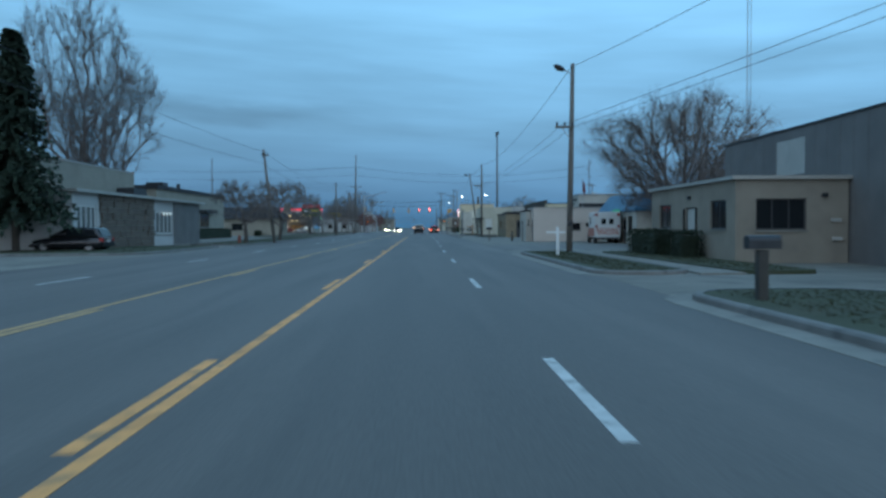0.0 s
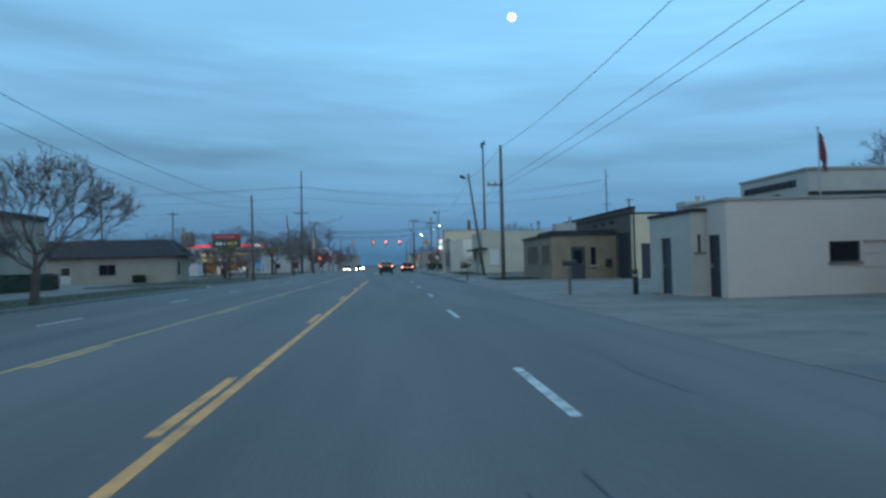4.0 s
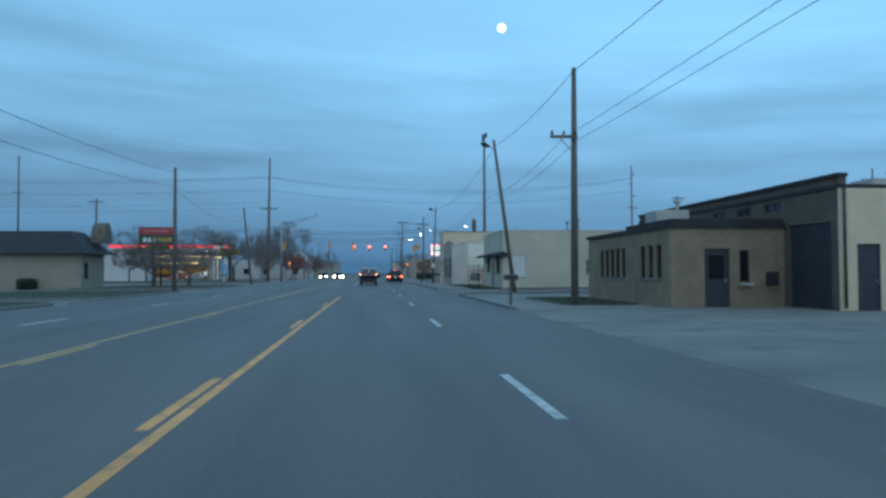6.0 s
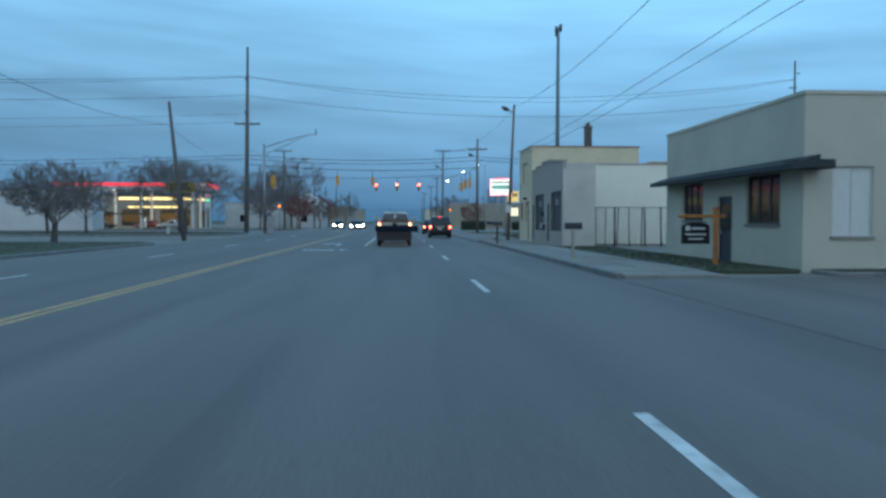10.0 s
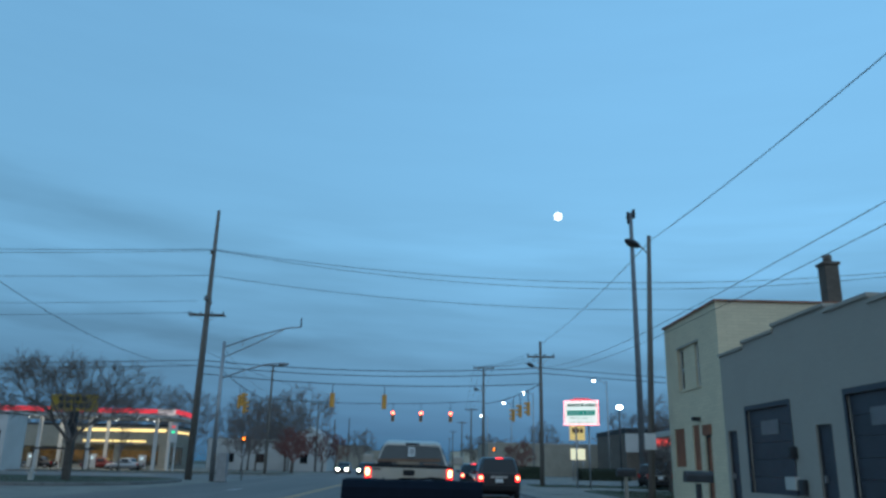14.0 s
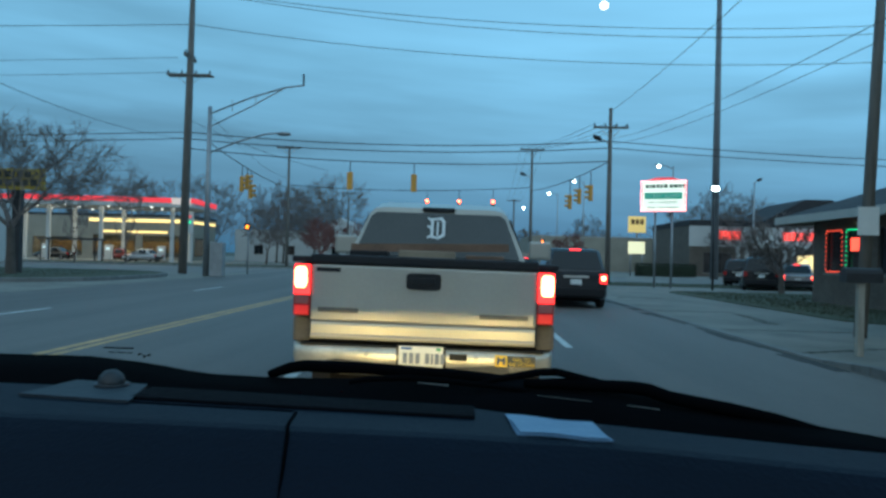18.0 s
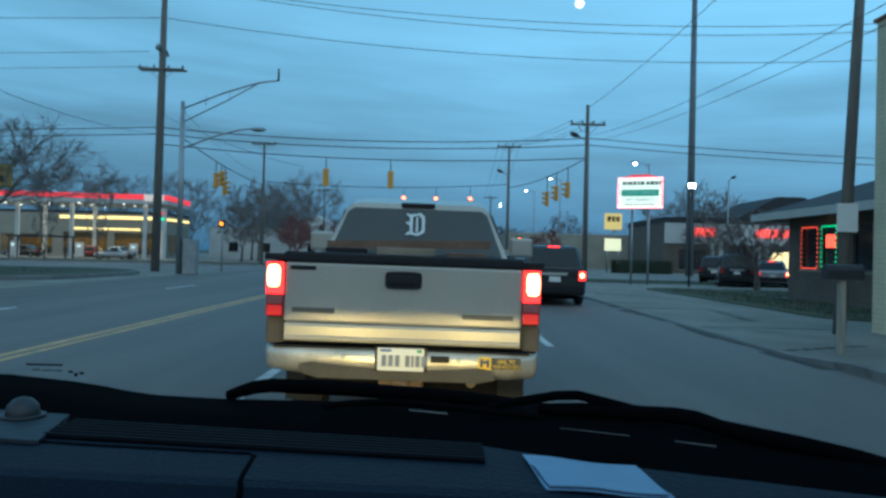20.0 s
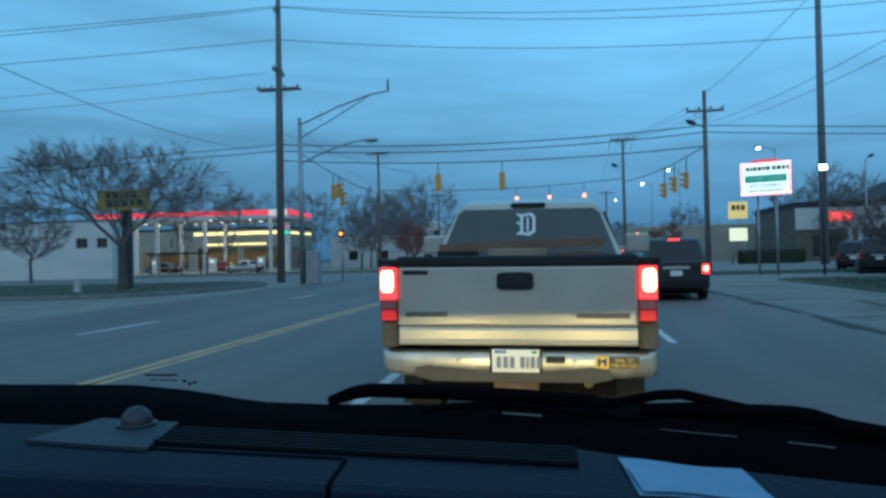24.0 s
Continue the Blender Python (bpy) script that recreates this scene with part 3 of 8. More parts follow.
solo("gutter_dirt", bm, mat("gutter_dirt", (0.035, 0.034, 0.032), 0.9, 0, 0.4, 2, 0.3), "dark wet dirt lying along the dropped kerb", "road", kind="structure")
bm = B()
for x, y, n, a in ((5.6, 169.4, 9, 0.0), (5.5, 175.0, 8, 0.05), (6.1, 182.5, 8, -0.04), (5.4, 165.4, 7, 0.5), (7.2, 171.0, 12, 1.45)):
    for i in range(n):
        bx, by = x + 0.3 * i * math.cos(a) + rnd.uniform(-0.02, 0.02), y + 0.3 * i * math.sin(a) + rnd.uniform(-0.03, 0.03)
        box(bm, bx - 0.16, bx + 0.16, by - 0.02, by + 0.02, 0.004, 0.0085)
solo("apron_cracks", bm, M["under"], "dark cracks and joints in the worn apron", "paving", kind="structure")
for x0, x1, y0, y1 in ((8.6, 30.0, 119.72, 119.92), (5.14, 5.32, 99.5, 117.2)):  # edges of the paved apron
    bm = B()
    box(bm, x0, x1, y0, y1, -0.05, 0.10, 0.02)
    solo("kerb", bm, M["kerb"], "worn low concrete kerb round the paved apron", "kerb", "kerbs", "structure")
bm = B()
prev = None
for k in range(7):  # rounded corner of the apron
    a = radians(180 - 15 * k)
    p = (8.6 + 3.37 * math.cos(a), 117.2 + 2.62 * math.sin(a))
    if prev:
        tube(bm, [(*prev, 0.02), (*p, 0.02)], 0.085, 6)
    prev = p
solo("kerb", bm, M["kerb"], "rounded worn concrete kerb at the drive", "kerb", "kerbs", "structure")
verge(10.75, 30.0, 131.75, 133.35, 0.4, "narrow dull grass strip along the workshop", 27, 900, z=0.12)
for y0, y1 in ((57.2, 61.8), (108.2, 112.8)):
    bm = B()
    box(bm, -13.8, -13.62, y0, y1, -0.05, 0.05, 0.01)
    solo("kerb", bm, M["kerb"], "dropped concrete kerb at a drive", "kerb", "kerbs", "structure")


# ---- buildings ----
def shell(label, x0, x1, y0, y1, h, wall_m, holes, name="building", category="building", roof_m=None, parapet=0.0, cap_m=None, cap=0.12, cap_out=0.06):
    """A flat-roofed building. holes: {'W': [...], 'S': [...], 'E': [...], 'N': [...]} in metres of the plan."""
    b = thing(name, ((x0 + x1) / 2, (y0 + y1) / 2, 0), label, category)
    b.matrix_basis = Matrix.Identity(4)
    t = 0.2
    wall(b, "x", x0, 1, y0, y1, 0, h, holes.get("W", []), wall_m)
    wall(b, "x", x1, -1, y0, y1, 0, h, holes.get("E", []), wall_m)
    wall(b, "y", y0, 1, x0 + t, x1 - t, 0, h, holes.get("S", []), wall_m)
    wall(b, "y", y1, -1, x0 + t, x1 - t, 0, h, holes.get("N", []), wall_m)
    one("roof", (x0 + t, x1 - t, y0 + t, y1 - t, h - parapet - 0.15, h - parapet), roof_m or M["roof_dark"], b)
    one("floor", (x0 + t, x1 - t, y0 + t, y1 - t, 0.0, 0.03), M["dark_room"], b)
    if cap_m:
        bm = B()
        o = cap_out
        box(bm, x0 - o, x0 + 0.26, y0 - o, y1 + o, h, h + cap)
        box(bm, x1 - 0.26, x1 + o, y0 - o, y1 + o, h, h + cap)
        box(bm, x0 + 0.26, x1 - 0.26, y0 - o, y0 + 0.26, h, h + cap)
        box(bm, x0 + 0.26, x1 - 0.26, y1 - 0.26, y1 + o, h, h + cap)
        part("coping", bm, cap_m, b)
    return b


M["tan_stucco"] = mat("tan_stucco", (0.265, 0.228, 0.185), 0.9, 0, 0.2, 0.7, 0.4, 60, wear=((0.19, 0.165, 0.14), 0.35))
M["dark_siding"] = mat("dark_grey_siding", (0.165, 0.155, 0.15), 0.7, 0.1, 0.2, 0.8, 0.3, 30)
M["pale_panel"] = mat("pale_panel", (0.42, 0.41, 0.38), 0.7, 0, 0.15, 1, 0.1)
M["coping_pale"] = mat("pale_metal_coping", (0.36, 0.34, 0.31), 0.5, 0.2, 0.15, 1, 0.1)
M["pink_block"] = brick_mat("painted_pinkish_block", (0.58, 0.50, 0.44), (0.96, 0.96, 0.96), 0.4, 0.2, 0.03)
M["cream"] = mat("cream_painted_block", (0.46, 0.43, 0.38), 0.85, 0, 0.15, 0.6, 0.2, 40, wear=((0.34, 0.31, 0.27), 0.35))
M["blue_metal"] = mat("blue_metal_roofing", (0.045, 0.16, 0.27), 0.45, 0.3, 0.2, 0.8, 0.1)
M["brick_tan"] = brick_mat("tan_brick", (0.29, 0.23, 0.155), (0.75, 0.75, 0.75), 0.2, 0.067, 0.25)
M["brick_dark"] = brick_mat("dark_brown_brick", (0.12, 0.098, 0.08), (0.8, 0.8, 0.8), 0.2, 0.067, 0.25)
M["grey_stucco"] = mat("grey_beige_stucco", (0.46, 0.43, 0.345), 0.9, 0, 0.14, 0.5, 0.4, 50, wear=((0.39, 0.365, 0.295), 0.4))
M["white_block"] = brick_mat("white_painted_block", (0.74, 0.69, 0.58), (0.97, 0.97, 0.97), 0.4, 0.2, 0.03)
M["cream_block"] = brick_mat("cream_painted_brick", (0.66, 0.56, 0.39), (0.80, 0.80, 0.80), 0.4, 0.1, 0.09)
M["grey_block"] = brick_mat("grey_painted_brick", (0.345, 0.315, 0.272), (0.95, 0.95, 0.95), 0.2, 0.067, 0.04)
M["awning"] = mat("dark_awning_cloth", (0.028, 0.034, 0.036), 0.85, 0, 0.2, 3, 0.2)
M["board"] = mat("rust_brown_board", (0.25, 0.095, 0.050), 0.85, 0, 0.3, 2, 0.2)
M["blind"] = mat("white_blind", (0.55, 0.56, 0.53), 0.7, 0, 0.08, 6, 0.1)


def office_r1():
    x0, y0 = 11.55, 27.2
    wW = [(34.3, 35.95, 1.27, 2.36), (28.05, 29.6, 1.25, 2.35), (31.3, 32.4, 0.0, 2.15)]
    wS = [(12.3, 14.15, 1.22, 2.35)]
    b = shell("low tan stucco office with flat roof and dark windows", x0, 15.7, y0, 37.15, 3.05, M["tan_stucco"], {"W": wW, "S": wS}, "office", "building", cap_m=M["coping_pale"], cap_out=0.16, cap=0.13)
    window(b, "x", x0, 1, *wW[0], 2)
    window(b, "x", x0, 1, *wW[1], 2)
    door(b, "x", x0, 1, *wW[2], leaf_m=M["pale_panel"])
    for y in (31.0, 32.45):  # dark side lights of the door
        one("side_light", (x0 - 0.01, x0 + 0.03, y, y + 0.26, 0.9, 2.12), M["dark_glass"], b)
    window(b, "y", y0, 1, *wS[0], 3)
    for k, (x, z) in enumerate(((15.05, 1.5), (15.1, 0.82))):  # small wall fittings
        bm = B()
        box(bm, x, x + 0.36, y0 - 0.08, y0, z, z + 0.13, 0.01)
        part("wall_vent", bm, M["pale_panel"], b)
    for dims in ((14.7, 14.9, y0 - 0.1, y0, 2.4, 2.55), (x0 - 0.12, x0, 31.75, 31.95, 2.5, 2.62)):
        bm = B()
        box(bm, *dims, 0.02)
        part("wall_lamp", bm, M["dark_metal"], b)


office_r1()


def warehouse_dark():
    x0 = 15.76
    holes = {"W": [(30.5, 33.0, 3.5, 5.0)]}
    b = shell("tall dark grey metal-sided warehouse behind the office", x0, 42, 12, 38.6, 5.4, M["dark_siding"], holes, "warehouse", "building", cap_m=M["dark_metal"], cap=0.08)
    one("light_panel", (x0 + 0.02, x0 + 0.1, 30.5, 33.0, 3.5, 5.0), M["pale_panel"], b, "pale translucent wall panel")
    y = 12.6
    while y < 38.5:  # standing seams
        if not 30.4 < y < 33.1:
            one("seam", (x0 - 0.012, x0, y, y + 0.03, 0.1, 5.36), M["dark_siding"], b)
        y += 0.9
    bm = B()
    tube(bm, [(17.5, 27.0, 5.3), (17.5, 27.0, 5.9)], 0.12)
    ball(bm, (17.5, 27.0, 5.95), 0.22, 1, 1, 0.6)
    part("roof_vent", bm, M["galv"], b)


warehouse_dark()


def blue_shop():
    x0, x1, y0, y1 = 16.75, 19.6, 58.0, 69.9
    wW = [(59.2, 60.6, 0.9, 2.2), (61.0, 62.0, 0.0, 2.1), (64.2, 66.6, 0.9, 2.2)]
    b = shell("low shop with tan walls under a blue metal mansard roof", x0, x1, y0, y1, 2.75, M["cream"], {"W": wW}, "shop", "building", roof_m=M["roof_dark"])
    window(b, "x", x0, 1, *wW[0], 2)
    window(b, "x", x0, 1, *wW[2], 2)
    door(b, "x", x0, 1, *wW[1], glazed=True)
    # mansard: sloping panels on three sides, with lapped courses
    e, t, zb, zt = 0.2, 0.75, 2.72, 4.1
    bm = B()
    lo = [(x0 - e, y0 - e), (x1, y0 - e), (x1, y1 + e), (x0 - e, y1 + e)]
    hi = [(x0 + t, y0 + t), (x1, y0 + t), (x1, y1 - t), (x0 + t, y1 - t)]
    a, c = [bm.verts.new((*p, zb)) for p in lo], [bm.verts.new((*p, zt)) for p in hi]
    d = [bm.verts.new((*p, zb - 0.16)) for p in lo]
    for k in range(4):
        bm.faces.new((a[k], a[(k + 1) % 4], c[(k + 1) % 4], c[k]))
        bm.faces.new((d[k], d[(k + 1) % 4], a[(k + 1) % 4], a[k]))
    bm.faces.new(c)
    bm.faces.new(d[::-1])
    part("mansard_roof", bm, M["blue_metal"], b, "blue ribbed metal mansard")
    for k in range(1, 5):
        f = k / 5
        za, s = zb + (zt - zb) * f, (e + t) * f
        bm = B()
        xa = x0 - e + s
        prism(bm, [(xa - 0.04, za), (xa + 0.02, za - 0.03), (xa + 0.05, za + 0.05), (xa, za + 0.05)], "y", y0 - e + s, y1 + e - s)
        part("roof_lap", bm, M["blue_metal"], b)
        bm = B()
        ya = y0 - e + s
        prism(bm, [(ya - 0.04, za), (ya + 0.02, za - 0.03), (ya + 0.05, za + 0.05), (ya, za + 0.05)], "x", x0 - e + s, x1)
        part("roof_lap", bm, M["blue_metal"], b)
    bm = B()
    box(bm, x0 - 0.26, x0 - 0.21, 62.2, 64.4, 2.6, 2.8)
    part("sign_strip", bm, glowing("green_sign_glow", (0.05, 0.45, 0.25), 0.22), b, "dim green lit sign strip")
    # flat-roofed part with a shuttered window
    ax, ay = 19.62, 58.55
    q = (22.7, 23.85, 0.95, 1.9)
    b2 = shell("flat-roofed tan annex with a teal-shuttered window", ax, 31, ay, 70.5, 3.75, M["cream"], {"S": [q]}, "annex", "building", cap_m=M["coping_pale"], cap=0.08)
    window(b2, "y", ay, 1, *q, 2, frame_m=M["frame_white"])
    teal = mat("teal_shutter_paint", (0.03, 0.14, 0.15), 0.6, 0, 0.2, 4, 0.1)
    for x in (22.32, 23.87):
        one("shutter", (x, x + 0.36, ay - 0.05, ay - 0.004, 0.9, 1.95), teal, b2, "teal shutter")
    one("trim_band", (ax, 31, ay - 0.04, ay - 0.004, 2.6, 2.75), teal, b2, "teal trim band")
    bm = B()
    tube(bm, [(21.6, 60, 3.7), (21.6, 60, 4.3)], 0.1)
    part("roof_vent", bm, M["galv"], b2)
    bm = B()
    tube(bm, [(23.4, 60.5, 3.7), (23.4, 60.5, 4.15)], 0.14)
    part("roof_vent", bm, M["galv"], b2)


blue_shop()


def pink_shop():
    x0, x1, y0, y1, h = 10.72, 17.85, 71.0, 74.6, 3.12
    S = [(14.1, 15.15, 1.05, 1.72), (15.25, 16.3, 0.0, 1.72)]
    b = shell("low workshop of painted pinkish concrete block", x0, x1, y0, y1, h, M["pink_block"], {"S": S, "W": [(71.5, 72.4, 0.0, 2.05)]}, "workshop", "building", cap_m=M["coping_pale"], cap=0.08)
    window(b, "y", y0, 1, *S[0], 1)
    bm = B()
    box(bm, S[1][0], S[1][1], y0 + 0.08, y0 + 0.14, 0, 1.72)
    for k in range(1, 4):
        box(bm, S[1][0], S[1][1], y0 + 0.06, y0 + 0.08, k * 0.44, k * 0.44 + 0.02)
    part("hatch", bm, M["pink_block"], b, "painted-over low hatch")
    door(b, "x", x0, 1, 71.5, 72.4, 0, 2.05)
    # lower entrance wing
    c = shell("small white-painted entrance wing with a dark door", 10.2, 10.71, 72.5, 76.6, 2.85, M["cream"], {"S": [(10.3, 10.62, 1.5, 2.1)], "W": [(74.4, 75.4, 0, 2.05)]}, "entrance_wing", "building", cap_m=M["roof_dark"])
    window(c, "y", 72.5, 1, 10.3, 10.62, 1.5, 2.1, 1, fw=0.03)
    door(c, "x", 10.2, 1, 74.4, 75.4, 0, 2.05)


pink_shop()


def flag_building():
    x0, y0, x1, y1, h = 15.85, 75.1, 30, 80.6, 4.5
    b = shell("taller cream commercial building with a sign on its side wall", x0, x1, y0, y1, h, M["cream"], {}, "commercial_building", "building", cap_m=M["coping_pale"], cap=0.1)
    y, rnd = 80.2, random.Random(2)  # unreadable raised letters on the road side
    while y > 76.2:
        w = rnd.uniform(0.2, 0.36)
        one("letter", (x0 - 0.05, x0, y - w, y, 3.95, 4.22), M["dark_metal"], b)
        y -= w + 0.1
    y = 78.6
    while y > 77.2:
        one("letter", (x0 - 0.05, x0, y - 0.2, y, 3.6, 3.76), M["dark_metal"], b)
        y -= 0.3
    one("dark_band", (x0 - 0.02, x1, y0 - 0.08, y0, 3.32, 3.68), M["roof_dark"], b, "dark canopy band")
    f = thing("flagpole", (16.15, 74.85, 0), "thin flagpole with a furled red and dark flag", "flagpole")
    bm = B()
    tube(bm, [(0, 0, 0), (0, 0, 6.0)], [0.045, 0.025])
    ball(bm, (0, 0, 6.04), 0.05)
    part("pole", bm, M["galv"], f)
    bm = B()
    rows = []
    for i in range(9):
        z = 5.95 - i * 0.14
        rows.append([bm.verts.new((0.03 + j * 0.05 + 0.02 * math.sin(i * 0.9 + j), 0.05 * math.sin(j * 1.7 + i * 0.4), z - j * 0.10)) for j in range(6)])
    for a, c in zip(rows, rows[1:]):
        for j in range(5):
            bm.faces.new((a[j], a[j + 1], c[j + 1], c[j]))
    part("flag", bm, mat("furled_flag_cloth", (0.16, 0.03, 0.04), 0.9, 0, 0.5, 9, 0.1), f, "furled flag hanging limp")


flag_building()


def brick_office():
    # warehouse behind
    x0, y0 = 16.0, 96.6
    S = [(16.6, 17.45, 0.0, 2.3), (18.4, 19.85, 1.5, 3.5), (20.25, 21.7, 1.5, 3.5)]
    W = [(97.0, 99.7, 0.0, 3.1)] + [(y, y + 1.25, 3.72, 4.08) for y in (100.25, 102.6, 104.9)]
    b = shell("long warehouse with dark brick side and white painted front", x0, 40, y0, 116, 4.24, M["brick_dark"], {"W": W}, "warehouse", "building", cap_m=M["roof_dark"], cap=0.12)
    one("parapet", (x0 - 0.004, x0 + 0.26, y0 - 0.1, 116, 4.362, 4.62), M["brick_dark"], b, "raised dark brick parapet of the side wall")
    one("parapet_coping", (x0 - 0.08, x0 + 0.3, y0 - 0.14, 116.05, 4.62, 4.75), M["roof_dark"], b)
    bm = B()
    tube(bm, [(x0 + 0.12, y0 - 0.2, 0.1), (x0 + 0.12, y0 - 0.2, 4.3)], 0.05, 8)
    part("downpipe", bm, M["dark_metal"], b, "dark downpipe at the corner")
    # the painted front stands just before the brick
    wall(b, "y", y0 - 0.04, -1, x0 - 0.02, 40, 0, 4.22, S, M["cream_block"], "front_wall", 0.08)
    door(b, "y", y0 - 0.14, 1, *S[0])
    infill = brick_mat("reddish_infill_brick", (0.36, 0.24, 0.205), (0.8, 0.8, 0.8), 0.2, 0.067, 0.25)
    for q in S[1:]:
        one("infill", (q[0], q[1], y0 - 0.1, y0 - 0.06, q[2], q[3]), infill, b, "reddish bricked-up window")
        one("sill", (q[0] - 0.08, q[1] + 0.08, y0 - 0.2, y0 - 0.121, q[2] - 0.1, q[2]), M["concrete"], b)
        for k in range(1, 4):
            one("transom", (q[0], q[1], y0 - 0.112, y0 - 0.101, q[2] + (q[3] - q[2]) * k / 4 - 0.018, q[2] + (q[3] - q[2]) * k / 4 + 0.018), M["cream_block"], b)
    for k in range(7):
        one("door_panel", (x0 + 0.08, x0 + 0.12, 97.0, 99.7, k * 0.443, k * 0.443 + 0.435), M["door_dark"], b, "dark panel of a sectional garage door")
    for h in W[1:]:
        window(b, "x", x0, 1, *h, 2, sill=False)
    bm = B()
    box(bm, 22.8, 24.9, 104.4, 106.2, 4.2, 5.62, 0.08)
    tube(bm, [(24.1, 105, 5.6), (24.1, 105, 5.95)], 0.16, 10)
    ball(bm, (24.1, 105, 5.95), 0.24, 1, 1, 0.5)
    tube(bm, [(24.6, 105, 5.6), (24.6, 105, 6.1)], 0.06, 8)
    tube(bm, [(23.7, 104.3, 4.8), (23.7, 104.3, 5.15)], 0.18, 10)
    part("rooftop_unit", bm, M["pale_panel"], b, "pale rooftop air unit with vents")
    # low brick office in front
    x0, x1, y0, y1, h = 11.4, 15.98, 100.0, 111.0, 3.05
    W = [(y, y + 0.56, 1.1, 2.45) for y in (100.9, 101.8, 102.7, 105.2, 106.0, 106.8, 107.6, 108.4)]
    S = [(12.75, 13.75, 0.0, 2.25), (14.15, 14.55, 0.95, 2.2)]
    c = shell("low tan brick office with narrow windows", x0, x1, y0, y1, h, M["brick_tan"], {"W": W, "S": S}, "office", "building", cap_m=M["roof_dark"], cap=0.16, cap_out=0.1)
    for q in W:
        window(c, "x", x0, 1, *q, 1, fw=0.04)
    door(c, "y", y0, 1, *S[0], glazed=True)
    window(c, "y", y0, 1, *S[1], 1, fw=0.04)
    one("roof_step", (x0 + 0.1, x1, y0 + 0.1, 105.4, h + 0.16, h + 0.36), M["roof_dark"], c, "raised dark roof fascia")
    bm = B()
    box(bm, 13.0, 14.6, 105.6, 107.0, h + 0.02, h + 1.15, 0.06)
    tube(bm, [(14.3, 106.3, h + 1.1), (14.3, 106.3, h + 1.55)], 0.09, 8)
    ball(bm, (14.3, 106.3, h + 1.6), 0.2, 1, 1, 0.5)
    part("rooftop_unit", bm, M["pale_panel"], c, "pale rooftop air unit with a vent")
    bm = B()
    box(bm, 15.2, 15.6, 99.75, 100.0, 0.85, 1.35, 0.02)
    part("meter_box", bm, M["dark_metal"], c)
    bm = B()
    box(bm, 14.1, 14.6, 99.7, 100.0, 0.83, 0.9, 0.01)
    part("window_ledge", bm, M["pale_panel"], c)


brick_office()


def grey_workshop():
    x0, x1, y0, y1, h = 10.7, 30.0, 133.4, 143.8, 4.75
    S = [(11.5, 12.62, 0.98, 2.85), (17.65, 18.7, 1.2, 2.45), (19.85, 20.85, 1.2, 2.45), (22.0, 22.85, 1.2, 2.45)]
    W = [(140.1, 142.0, 1.4, 2.75), (137.75, 138.8, 0.0, 2.2), (134.65, 136.7, 1.3, 2.75)]
    b = shell("grey-beige stucco workshop with a dark awning", x0, x1, y0, y1, h, M["grey_stucco"], {"S": S, "W": W}, "workshop", "building", cap_m=M["grey_stucco"], cap=0.1, cap_out=0.03)
    window(b, "y", y0, 1, *S[0], 2, 1, frame_m=M["blind"], pane_m=M["blind"], fw=0.025, label="window with pale blinds drawn")
    # the panes' even grey base stands in for a dim reflection
    for q in S[1:]:
        window(b, "y", y0, 1, *q, 1, 2, frame_m=M["frame_white"], pane_m=M["dull_pane"], fw=0.035)
    for x, z, r in ((17.07, 5.65, 0.10), (17.95, 5.9, 0.17)):
        bm = B()
        tube(bm, [(x, 137, 4.6), (x, 137, z)], r, 10)
        tube(bm, [(x, 137, z), (x, 137, z + 0.12)], r * 1.7, 10)
        part("roof_vent", bm, M["galv"], b, "grey metal roof vent")
    for q in (W[0], W[2]):
        w = window(b, "x", x0, 1, *q, 3)
    door(b, "x", x0, 1, *W[1], glazed=True)
    bm = B()
    prism(bm, [(x0 - 0.75, 2.72), (x0 - 0.75, 2.86), (x0, 3.1), (x0, 2.78)], "y", 132.6, 143.6)
    part("awning", bm, M["awning"], b, "long dark cloth awning")
    bm = B()
    box(bm, x0 - 0.6, x0 + 0.45, 132.65, 133.4, 2.74, 2.98, 0.04)
    part("awning_return", bm, M["awning"], b)
    one("open_sign", (x0 + 0.09, x0 + 0.11, 134.9, 135.9, 2.35, 2.55), glowing("green_neon", (0.08, 0.85, 0.5), 0.8), b, "dim green neon strip in the window")


grey_workshop()


